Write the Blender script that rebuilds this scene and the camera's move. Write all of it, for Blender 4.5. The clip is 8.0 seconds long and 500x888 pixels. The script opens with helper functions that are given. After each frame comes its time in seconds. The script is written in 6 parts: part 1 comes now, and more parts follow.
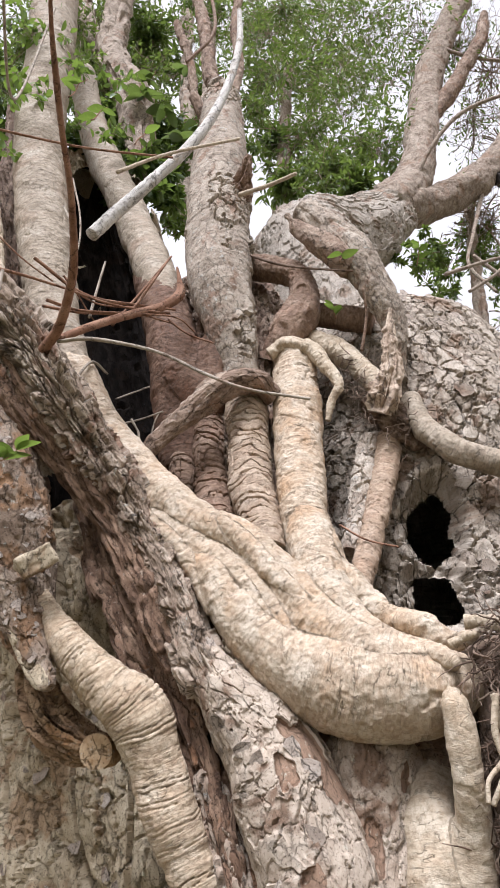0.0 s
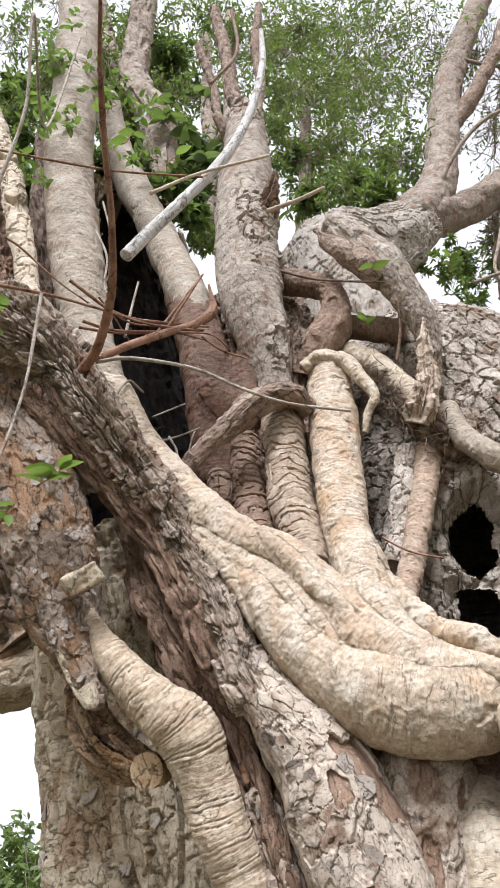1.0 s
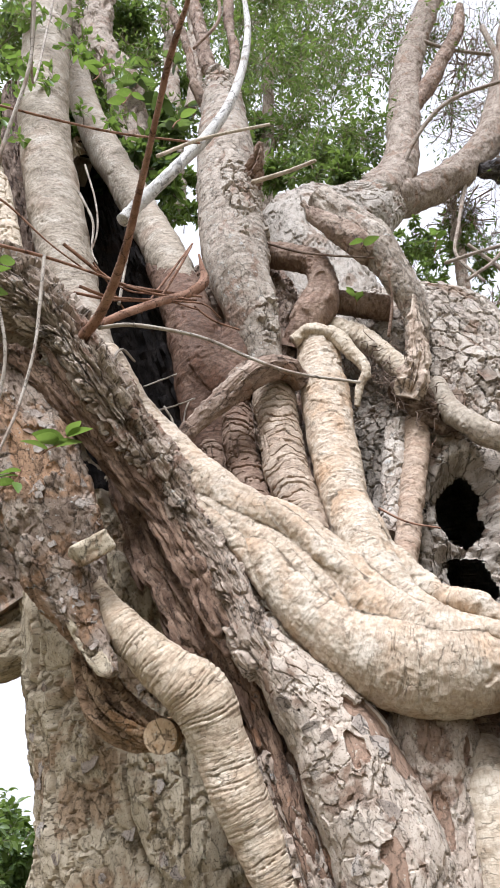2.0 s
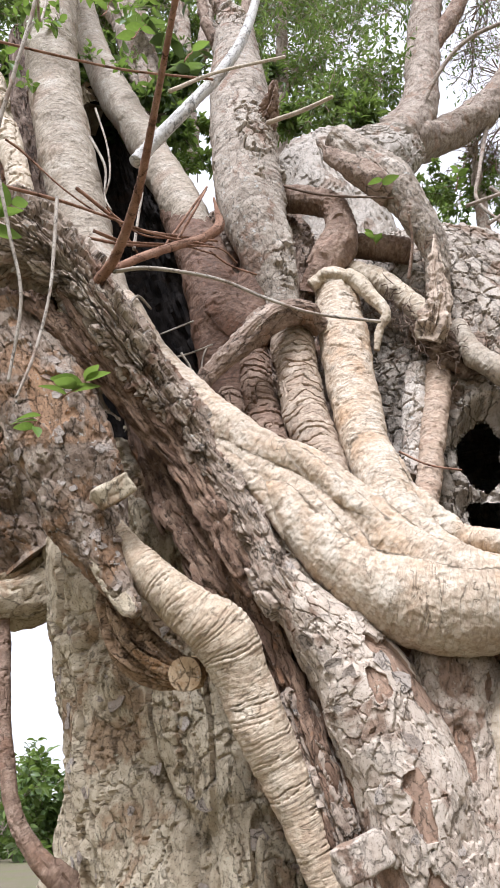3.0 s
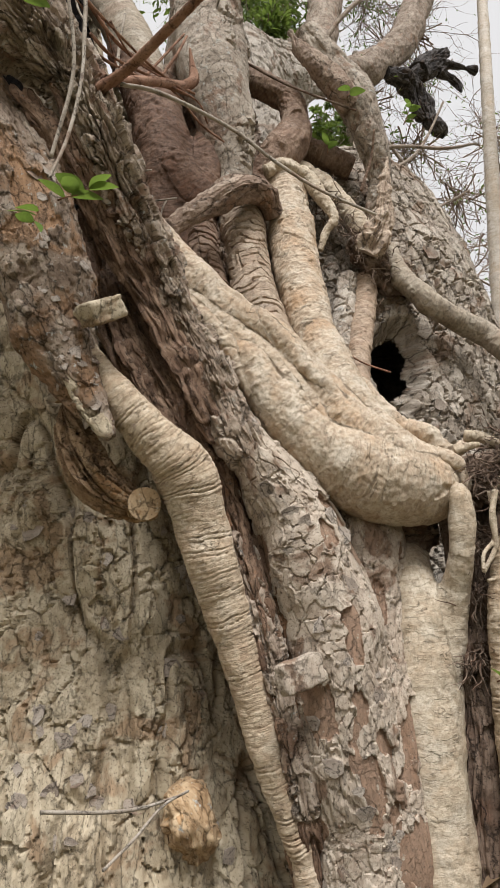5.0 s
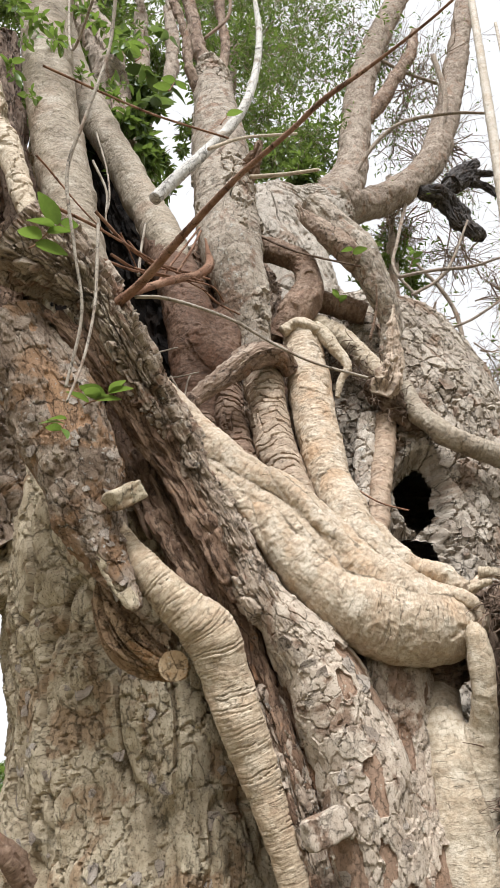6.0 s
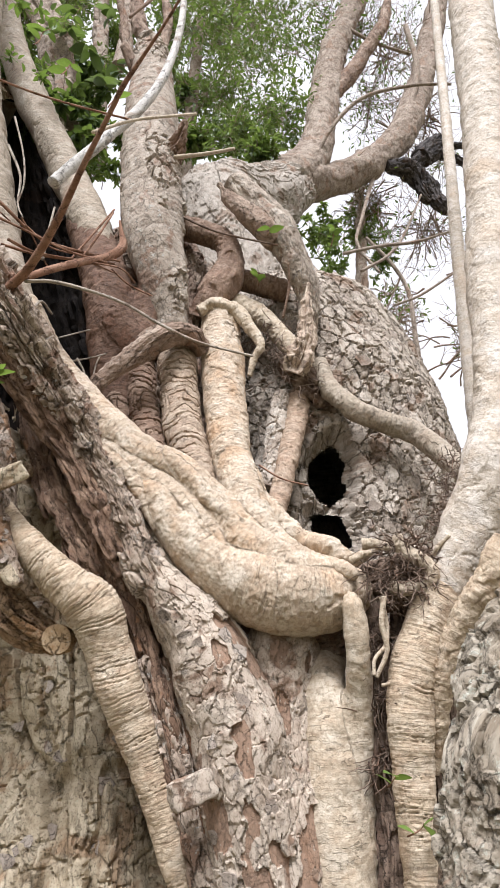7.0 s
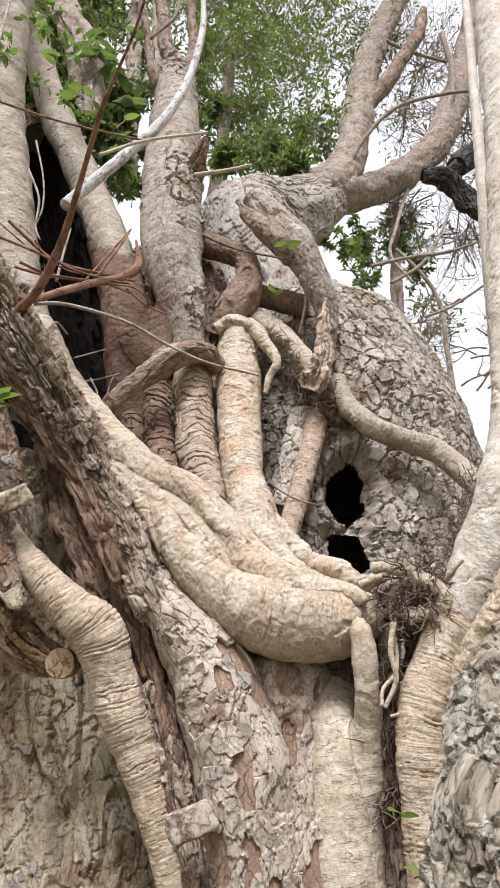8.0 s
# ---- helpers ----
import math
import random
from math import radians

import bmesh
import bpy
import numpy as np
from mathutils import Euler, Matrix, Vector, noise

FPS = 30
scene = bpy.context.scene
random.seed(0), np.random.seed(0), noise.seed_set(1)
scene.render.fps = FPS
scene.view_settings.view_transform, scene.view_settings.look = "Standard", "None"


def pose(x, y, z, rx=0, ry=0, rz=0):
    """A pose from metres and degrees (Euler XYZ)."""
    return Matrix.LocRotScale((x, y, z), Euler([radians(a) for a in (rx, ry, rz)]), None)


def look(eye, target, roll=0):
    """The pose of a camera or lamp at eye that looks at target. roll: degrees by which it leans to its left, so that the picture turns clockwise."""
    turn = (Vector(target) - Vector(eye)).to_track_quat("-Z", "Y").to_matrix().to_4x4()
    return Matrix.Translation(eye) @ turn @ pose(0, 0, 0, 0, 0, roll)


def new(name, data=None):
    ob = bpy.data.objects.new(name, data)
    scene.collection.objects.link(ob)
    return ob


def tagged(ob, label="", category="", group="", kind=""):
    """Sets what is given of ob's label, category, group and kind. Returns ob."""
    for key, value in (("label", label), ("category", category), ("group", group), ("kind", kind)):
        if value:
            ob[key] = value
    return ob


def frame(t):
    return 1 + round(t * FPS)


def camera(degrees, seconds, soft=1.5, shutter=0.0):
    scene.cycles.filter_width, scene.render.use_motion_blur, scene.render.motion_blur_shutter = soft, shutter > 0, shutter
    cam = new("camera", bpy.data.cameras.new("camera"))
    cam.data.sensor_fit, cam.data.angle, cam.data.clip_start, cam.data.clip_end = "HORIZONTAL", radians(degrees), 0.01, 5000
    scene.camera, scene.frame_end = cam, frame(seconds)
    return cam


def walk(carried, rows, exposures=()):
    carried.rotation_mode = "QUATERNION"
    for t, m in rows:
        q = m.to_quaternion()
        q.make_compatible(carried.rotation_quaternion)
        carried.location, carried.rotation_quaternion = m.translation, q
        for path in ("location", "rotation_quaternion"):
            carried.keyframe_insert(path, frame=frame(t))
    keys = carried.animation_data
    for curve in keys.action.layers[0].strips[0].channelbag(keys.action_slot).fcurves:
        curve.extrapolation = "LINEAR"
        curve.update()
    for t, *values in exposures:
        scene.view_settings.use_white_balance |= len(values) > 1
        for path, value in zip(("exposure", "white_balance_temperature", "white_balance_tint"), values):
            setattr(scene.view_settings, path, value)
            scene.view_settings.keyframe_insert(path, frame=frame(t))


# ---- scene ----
cam = camera(39.4, 8.0)
PATH = [
    (0, (0.026, 0.061, 1.498), (0.005, 1.777, 2.526), 0.2),
    (0.5, (0.002, 0.066, 1.5), (-0.093, 1.788, 2.512), 0.1),
    (1, (-0.012, 0.063, 1.497), (-0.107, 1.753, 2.562), -0.1),
    (2.3, (-0.216, 0.069, 1.476), (-0.096, 1.805, 2.462), -1.7),
    (2.5, (-0.208, 0.056, 1.478), (-0.073, 1.8, 2.448), -1.2),
    (3, (-0.199, 0.1, 1.447), (-0.179, 1.882, 2.355), -2.1),
    (3.5, (-0.382, 0.128, 1.399), (-0.057, 1.879, 2.308), -2.3),
    (4, (-0.57, 0.19, 1.283), (0.053, 1.932, 2.043), -1.4),
    (4.5, (-0.634, 0.226, 1.256), (0.086, 1.955, 1.956), 1.1),
    (5, (-0.699, 0.211, 1.257), (-0.038, 1.96, 1.967), 1.1),
    (5.2, (-0.677, 0.205, 1.275), (-0.103, 1.971, 2.017), -0.7),
    (6.3, (-0.535, -0.165, 1.346), (-0.169, 1.534, 2.337), -0.3),
    (6.5, (-0.497, -0.178, 1.329), (-0.117, 1.528, 2.302), -0.4),
    (7, (-0.232, -0.196, 1.309), (0.145, 1.545, 2.218), -1.6),
    (7.5, (-0.112, -0.191, 1.347), (0.165, 1.603, 2.185), 0.1),
    (8, (-0.114, -0.196, 1.35), (0.133, 1.552, 2.289), -0.0),
]
EXPOSURES = [(0, 0.99, 5850, 16), (1, 1.06, 5750, 13), (2.5, 1.2, 5600, 14), (3.5, 1.21, 5700, 15), (4.5, 0.70, 5950, 10), (5, 0.60, 6200, 11), (6.5, 1.07, 5950, 10), (7, 1.05, 5900, 14), (8, 0.98, 5850, 13)]
walk(cam, [(t, look(eye, target, roll)) for t, eye, target, roll in PATH], EXPOSURES)

# ---- light ----
world = bpy.data.worlds.new("overcast_sky")
scene.world = world
world.use_nodes = True
wn = world.node_tree.nodes
wl = world.node_tree.links
SUN_UP, SUN_TURN = radians(57), radians(200)
sky = wn.new("ShaderNodeTexSky")
sky.sky_type = "NISHITA"
sky.sun_disc = False
sky.sun_elevation, sky.sun_rotation = SUN_UP, SUN_TURN
sky.dust_density, sky.air_density, sky.ozone_density = 4.0, 1.0, 0.6
pale = wn.new("ShaderNodeHueSaturation")
pale.inputs["Saturation"].default_value = 0.16
wl.new(sky.outputs["Color"], pale.inputs["Color"])
# cloud evens the sky out
cloud = wn.new("ShaderNodeMix")
cloud.data_type = "RGBA"
cloud.inputs[0].default_value = 0.9
cloud.inputs[7].default_value = (7.3, 7.05, 6.75, 1)
wl.new(pale.outputs["Color"], cloud.inputs[6])
wl.new(cloud.outputs[2], wn["Background"].inputs["Color"])
wn["Background"].inputs["Strength"].default_value = 0.081

sun_data = bpy.data.lights.new("sun", "SUN")
sun_data.energy, sun_data.angle, sun_data.color = 3.1, radians(24), (1.0, 0.985, 0.965)
sun = new("sun", sun_data)
# the sun stands behind the camera, high up
sun.matrix_world = look((0, 0, 20), (20 * math.cos(SUN_UP) * 0.25, 20 * math.cos(SUN_UP) * 0.95, 20 - 20 * math.sin(SUN_UP)))

# ---- noise on arrays ----
def hash01(i, j, k, seed):
    """A random number 0..1 for each whole triple."""
    i, j, k = [np.asarray(v).astype(np.int64).astype(np.uint32) for v in (i, j, k)]
    h = i * np.uint32(374761393) + j * np.uint32(668265263) + k * np.uint32(2246822519) + np.uint32((seed * 974634777) & 0xFFFFFFFF)
    h = (h ^ (h >> np.uint32(13))) * np.uint32(1274126177)
    h = (h ^ (h >> np.uint32(16))) * np.uint32(2246822519)
    h ^= h >> np.uint32(15)
    return (h & np.uint32(0xFFFFFF)) * np.float32(1 / 0x1000000)


def vnoise(p, seed=0):
    """Smooth value noise in -1..1 at the points p (n, 3)."""
    p = np.asarray(p, np.float32)
    b = np.floor(p)
    f = p - b
    f = f * f * f * (f * (f * 6 - 15) + 10)
    b = b.astype(np.int32).astype(np.uint32)
    one = np.uint32(1)
    xs = [b[:, 0] * np.uint32(374761393), (b[:, 0] + one) * np.uint32(374761393)]
    ys = [b[:, 1] * np.uint32(668265263), (b[:, 1] + one) * np.uint32(668265263)]
    zs = [b[:, 2] * np.uint32(2246822519) + np.uint32((seed * 974634777) & 0xFFFFFFFF), (b[:, 2] + one) * np.uint32(2246822519) + np.uint32((seed * 974634777) & 0xFFFFFFFF)]

    def at(x, y, z):
        h = xs[x] + ys[y] + zs[z]
        h = (h ^ (h >> np.uint32(13))) * np.uint32(1274126177)
        h = (h ^ (h >> np.uint32(16))) * np.uint32(2246822519)
        return ((h >> np.uint32(8)) & np.uint32(0xFFFF)) * np.float32(1 / 65536)

    fx, fy, fz = f[:, 0], f[:, 1], f[:, 2]
    rows = []
    for z in (0, 1):
        c = []
        for y in (0, 1):
            lo = at(0, y, z)
            c.append(lo + (at(1, y, z) - lo) * fx)
        rows.append(c[0] + (c[1] - c[0]) * fy)
    return (rows[0] + (rows[1] - rows[0]) * fz) * 2 - 1


def fbm(p, octaves=4, seed=0):
    out, amp = np.zeros(len(p)), 0.5
    for o in range(octaves):
        out += amp * vnoise(p * 2 ** o + 17.3 * o, seed + o)
        amp *= 0.5
    return out


def cells(p, seed=0):
    """Cell noise: distance to the border between the two nearest cells, a random number of the cell, and the way from its middle."""
    b = np.floor(p).astype(np.int64)
    d1 = np.full(len(p), 9.0)
    d2 = np.full(len(p), 9.0)
    who = np.zeros(len(p))
    off = np.zeros((len(p), 3))
    for dx in (-1, 0, 1):
        for dy in (-1, 0, 1):
            for dz in (-1, 0, 1):
                i, j, k = b[:, 0] + dx, b[:, 1] + dy, b[:, 2] + dz
                q = p - np.stack([i + hash01(i, j, k, seed), j + hash01(i, j, k, seed + 1), k + hash01(i, j, k, seed + 2)], 1)
                d = np.linalg.norm(q, axis=1)
                near = d < d1
                d2 = np.where(near, d1, np.minimum(d2, d))
                who = np.where(near, hash01(i, j, k, seed + 3), who)
                off = np.where(near[:, None], q, off)
                d1 = np.where(near, d, d1)
    return d2 - d1, who, off


def smooth(a, b, x):
    t = np.clip((x - a) / (b - a), 0, 1)
    return t * t * (3 - 2 * t)


# ---- relief: each gives the height in metres, and a tone 0..1, at q = (across, across, along) ----
def relief_skin(q, r, seed):
    """Fig bark: fine wrinkles that run round the root, low swellings, deep folds."""
    warp = fbm(q * 11, 4, seed) * 0.06
    u = q[:, 2] + warp
    where = 0.3 + 0.7 * smooth(-0.3, 0.35, vnoise(q * 8, seed + 2))
    rings = vnoise(np.stack([q[:, 0] * 20, q[:, 1] * 20, u * 150], 1), seed + 5)
    bands = vnoise(np.stack([q[:, 0] * 10, q[:, 1] * 10, u * 62], 1), seed + 6)
    folds = np.abs(vnoise(np.stack([q[:, 0] * 9, q[:, 1] * 9, u * 26], 1), seed + 9))
    h = (0.0022 * rings + 0.0014 * bands) * where
    h -= 0.0065 * (1 - smooth(0.0, 0.16, folds)) * smooth(0.0, 0.3, vnoise(q * 12, seed + 12))
    h += 0.008 * fbm(q * 10, 3, seed + 7) * np.minimum(1, r / 0.05) + 0.0045 * fbm(q * 34, 3, seed + 17) * np.minimum(1, r / 0.03) + 0.0035 * fbm(q * 110, 2, seed + 8)
    return h, 0.5 + 0.5 * fbm(q * 12, 3, seed + 3)


def relief_smooth(q, r, seed):
    """Thick smooth root: hardly ringed, with a few cracks across and low swellings."""
    h, tone = relief_skin(q, r, seed)
    u = q[:, 2] + fbm(q * 14, 4, seed + 30) * 0.05
    split = np.abs(vnoise(np.stack([q[:, 0] * 7, q[:, 1] * 7, u * 34], 1), seed + 31))
    crack = (1 - smooth(0.0, 0.05, split)) * smooth(0.1, 0.3, vnoise(q * 13, seed + 32))
    return 0.35 * h + 0.006 * fbm(q * 22, 4, seed + 33) + 0.010 * fbm(q * 8, 2, seed + 34) - 0.004 * crack, tone


def relief_ringed(q, r, seed):
    """Ringed root: close rings of uneven width, thin open cracks between some of them, as on old aerial roots."""
    warp = fbm(q * 7, 3, seed) * 0.022 + fbm(q * 30, 2, seed + 1) * 0.006
    u = (q[:, 2] + warp) / 0.0125
    k = np.floor(u)
    f = u - k
    gap = 0.10 + 0.20 * hash01(k, k * 0, k * 0, seed)
    crack = 1 - smooth(0, gap, np.minimum(f, 1 - f))
    patch = smooth(-0.25, 0.35, vnoise(np.stack([q[:, 0] * 14, q[:, 1] * 14, k * 0.6], 1), seed + 4))
    deep = (0.10 + 1.25 * hash01(k, k * 0 + 3, k * 0, seed) ** 3.5) * (0.15 + 0.85 * patch)
    h = -0.0095 * crack * deep + 0.0022 * hash01(k, k * 0, k * 0 + 5, seed)
    h += 0.012 * fbm(q * 9, 3, seed + 7) * np.minimum(1, r / 0.05) + 0.003 * fbm(q * 40, 3, seed + 9) + 0.0012 * fbm(q * 90, 2, seed + 8)
    return h, hash01(k, k * 0 + 7, k * 0, seed) * 0.35 + 0.3 + 0.2 * fbm(q * 20, 2, seed)


def relief_stacked(q, r, seed):
    """Rough old root: swollen rings a thumb's width high, parted by deep ragged cracks, split lengthwise here and there."""
    warp = fbm(q * 9, 3, seed) * 0.07 + fbm(q * 34, 3, seed + 1) * 0.016
    u = (q[:, 2] + warp) / 0.033
    k = np.floor(u)
    f = u - k
    gap = 0.06 + 0.12 * hash01(k, k * 0, k * 0, seed)
    crack = 1 - smooth(0, gap, np.minimum(f, 1 - f))
    patch = smooth(-0.35, 0.1, vnoise(np.stack([q[:, 0] * 17, q[:, 1] * 17, k * 0.7], 1), seed + 4))
    deep = (0.3 + 1.0 * hash01(k, k * 0 + 3, k * 0, seed)) * (0.2 + 0.8 * patch)
    split = np.abs(vnoise(np.stack([q[:, 0] * 24, q[:, 1] * 24, q[:, 2] * 9], 1), seed + 11))
    h = -0.019 * crack * deep + 0.005 * hash01(k, k * 0, k * 0 + 5, seed)
    h -= 0.012 * (1 - smooth(0.0, 0.06, split)) * smooth(-0.1, 0.15, vnoise(q * 11, seed + 12))
    h += 0.010 * fbm(q * 9, 3, seed + 7) + 0.004 * fbm(q * 50, 3, seed + 8)
    return h, hash01(k, k * 0 + 7, k * 0, seed) * 0.4 + 0.3 + 0.25 * fbm(q * 25, 2, seed)


def relief_strand(q, r, seed):
    """Weathered wood and bark drawn out into long strands with open furrows between."""
    s = q * np.array([1, 1, 0.10])
    w = s + 0.010 * np.stack([fbm(q * 14, 2, seed), fbm(q * 14, 2, seed + 1), 0 * q[:, 2]], 1)
    n = fbm(w * 34, 3, seed + 3)
    furrow = 1 - smooth(0.0, 0.13, np.abs(n))
    fine = 1 - smooth(0.0, 0.10, np.abs(fbm(w * 95, 2, seed + 13)))
    thick = np.minimum(1, r / 0.07)
    h = thick * (-0.020 * furrow + 0.012 * n - 0.006 * fine) + 0.006 * fbm(q * np.array([70, 70, 26]), 3, seed + 8) + 0.035 * thick * fbm(q * np.array([9, 9, 4]), 3, seed + 5)
    return h, 0.45 + 0.5 * n + 0.2 * fbm(q * 20, 3, seed + 6)


def relief_ridge(q, r, seed):
    """Weathered bark ridge: long strands broken into ragged pieces."""
    h, tone = relief_strand(q, r, seed)
    h2, who = plates(q, seed + 40, 0.032, 0.085, 0.020, 0.9, 0.5, 0.0, 0.12)
    return 0.7 * h + h2 * np.minimum(1, r / 0.06), 0.6 * tone + 0.4 * who


def relief_flaky(q, r, seed):
    """Flat bark shed in thin ragged layers, cracked across, bare in patches."""
    v = (fbm(q * np.array([7, 7, 5.5]), 4, seed) + 0.05 * fbm(q * 60, 2, seed + 1) + 0.5) * 4.5
    k = np.floor(v)
    f = v - k
    layer = 0.0055 * (k + smooth(0.90, 1.0, f) - 2.2)
    h3, who3 = plates(q + 0.7, seed + 80, 0.056, 0.070, 0.0075, 0.3, 0.10, 0.0, 0.06)
    bare = smooth(0.165, 0.18, fbm(q * np.array([11, 11, 7]), 4, seed + 71))
    h = (layer + h3) * (1 - bare) - 0.008 * bare
    who = hash01(k, k * 0 + seed, k * 0, 9)
    return h + 0.0012 * fbm(q * 90, 3, seed + 9) + 0.014 * fbm(q * 5, 2, seed + 3), (0.15 + who * 0.35 + who3 * 0.35) * (1 - bare) + bare * 1.6


def relief_splinter(q, r, seed):
    """A torn strand of wood, furrowed along its length."""
    s = q * np.array([1, 1, 0.12])
    return r * (0.9 * fbm(s * 60, 4, seed) + 0.5 * fbm(q * 40, 3, seed + 3)), 0.5 + 0.5 * fbm(q * 18, 3, seed + 5)


def plates(q, seed, across, along, depth, lift=0.5, tilt=0.5, shed=0.0, crack=0.10):
    """Plated bark: flat blocks parted by cracks, each at a height and slant of its own. shed: how far the lower edges stand off."""
    w = q + 0.62 * across * np.stack([fbm(q / across * 0.9, 4, seed + 20), fbm(q / across * 0.9, 4, seed + 30), fbm(q / across * 0.9, 4, seed + 40)], 1)
    edge, who, off = cells(w / np.array([across, across, along]), seed)
    ragged = edge + 0.10 * fbm(q / across * 6, 4, seed + 11)
    top = smooth(0.0, crack, ragged)
    lean = off[:, 0] * (hash01(np.floor(who * 9999), 0 * who, 0 * who, 5) - 0.5) + off[:, 2] * (hash01(np.floor(who * 9999), 0 * who + 1, 0 * who, 5) - 0.5)
    h = depth * (top * (0.7 + lift * (who - 0.5) * 1.6 + tilt * 1.4 * lean + shed * off[:, 2]) - 0.5)
    h += depth * 0.28 * fbm(q / across * 3.0, 5, seed + 50) * top
    return h, who


def flakes(q, seed, scale, levels, rise):
    """Layers that have come off one after another: steps with ragged edges, each layer's tone its own."""
    v = (fbm(q * scale, 4, seed) + 0.12 * fbm(q * scale * 9, 2, seed + 1) + 0.5) * levels
    k = np.floor(v)
    f = v - k
    return rise * (k + smooth(0.82, 1.0, f) + 0.15 * f - levels / 2), hash01(k, k * 0 + seed, k * 0, 9)


def relief_plated(q, r, seed):
    thick = np.minimum(1, r / 0.06)
    h, who = plates(q, seed, 0.054, 0.090, 0.021, 0.25, 0.10, 0.0, 0.10)
    h2, who2 = flakes(q, seed + 60, np.array([18, 18, 10]), 5, 0.0026)
    return (h + h2) * thick + 0.0016 * fbm(q * 90, 3, seed + 9) + 0.02 * fbm(q * 4, 3, seed + 3) * np.minimum(1, r / 0.15), who * 0.6 + who2 * 0.4


def relief_fissured(q, r, seed):
    """Old bark in broad long folds, cut by thin cracks into tall blocks, with deep furrows winding up between them."""
    thick = np.minimum(1, r / 0.06)
    h, who = plates(q, seed, 0.072, 0.135, 0.017, 0.25, 0.14, 0.0, 0.075)
    h2, who2 = flakes(q, seed + 60, np.array([11, 11, 7]), 5, 0.0030)
    furrow = np.abs(fbm(q * np.array([5.5, 5.5, 1.5]), 3, seed + 21))
    return (h + h2) * thick - 0.034 * thick * (1 - smooth(0.0, 0.10, furrow)) + 0.0016 * fbm(q * 90, 3, seed + 9) + 0.06 * fbm(q * np.array([6, 6, 2.2]), 3, seed + 3) * np.minimum(1, r / 0.2), who * 0.5 + who2 * 0.5


def relief_cracked(q, r, seed):
    """Fairly smooth stem bark with blocks cracked apart on some stretches."""
    h, who = plates(q, seed, 0.050, 0.058, 0.028, 0.4, 0.25, 0.0, 0.12)
    mask = smooth(-0.10, 0.06, fbm(q * np.array([6, 6, 2.2]), 3, seed + 5))
    bands = vnoise(np.stack([q[:, 0] * 9, q[:, 1] * 9, q[:, 2] * 70], 1), seed + 6)
    return h * (0.06 + 0.94 * mask) + 0.0018 * bands + 0.0014 * fbm(q * 110, 3, seed + 9) + 0.02 * fbm(q * np.array([8, 8, 4]), 3, seed + 3), 0.35 + 0.4 * who * mask + 0.2 * bands


def relief_slab(q, r, seed):
    """Smooth old trunk that has shed its bark: broad low plates with a few long cracks."""
    h2, who2 = flakes(q, seed + 60, np.array([5, 5, 2.5]), 6, 0.013)
    split = np.abs(fbm(q * np.array([6, 6, 1.6]), 3, seed + 4))
    return h2 + 0.004 * fbm(q * 24, 4, seed + 8) - 0.03 * (1 - smooth(0.0, 0.05, split)) * smooth(0.0, 0.2, vnoise(q * 3, seed + 6)) + 0.03 * fbm(q * 3, 2, seed + 3), 0.5 + 0.3 * who2


def relief_scaly(q, r, seed):
    """Flaking bark: thin layers with ragged edges, cracked across, with cleared patches between."""
    h, who = flakes(q, seed, np.array([7, 7, 5.5]), 7, 0.0052)
    h3, who3 = plates(q + 0.7, seed + 80, 0.085, 0.085, 0.0062, 0.7, 0.10, -0.2, 0.04)
    bare = smooth(0.215, 0.235, fbm(q * np.array([6, 6, 4.5]), 5, seed + 71))
    h = (h + h3) * (1 - bare) - 0.010 * bare
    return h + 0.0010 * fbm(q * 110, 3, seed + 9) + 0.012 * fbm(q * 5, 2, seed + 3), (who * 0.5 + who3 * 0.5) * (1 - bare) + bare * 1.6


def relief_limb(q, r, seed):
    """Smooth old limb: slow swellings along it, scars and thin shed layers."""
    h2, who2 = flakes(q, seed + 60, np.array([9, 9, 5]), 6, 0.0035)
    scar = smooth(0.25, 0.4, vnoise(q * np.array([14, 14, 9]), seed + 4))
    h = h2 + 0.022 * fbm(q * np.array([5, 5, 3]), 3, seed + 3) * np.minimum(1, r / 0.10) + 0.006 * fbm(q * 28, 4, seed + 8) - 0.008 * scar + 0.0016 * fbm(q * 110, 3, seed + 9)
    return h, who2 * 0.7 + 0.3 * scar


def relief_crag(q, r, seed):
    """Craggy stump bark: blocks of uneven height with ragged steps and deep gaps."""
    h, who = plates(q, seed, 0.048, 0.050, 0.015, 0.45, 0.35, 0.0, 0.12)
    h2, who2 = flakes(q, seed + 60, np.array([9, 9, 8]), 5, 0.0065)
    return h + h2 + 0.003 * fbm(q * 70, 3, seed + 9) + 0.02 * fbm(q * 5, 2, seed + 3), who * 0.5 + who2 * 0.5


def relief_fibrous(q, r, seed):
    """Split and rotten wood: long ragged furrows."""
    s = q * np.array([1, 1, 0.16])
    w = s + 0.008 * np.stack([fbm(q * 22, 2, seed), fbm(q * 22, 2, seed + 1), fbm(q * 22, 2, seed + 2) * 0.2], 1)
    a = 1 - np.abs(fbm(w * 42, 4, seed + 3)) * 2.2
    b = fbm(q * np.array([55, 55, 18]), 3, seed + 8)
    h, who = plates(q, seed + 9, 0.03, 0.11, 0.014, 0.9, 0.6, 0.0, 0.2)
    return 0.022 * (a - 0.6) + 0.008 * b + h + 0.04 * fbm(q * 7, 3, seed + 5) * np.minimum(1, r / 0.08), who


def relief_lumpy(q, r, seed):
    h = 0.03 * fbm(q * 20, 4, seed) - 0.016 * np.abs(fbm(q * 45, 4, seed + 4))
    edge, who, off = cells(q / 0.018, seed)
    return h + 0.004 * smooth(0.02, 0.2, edge), who


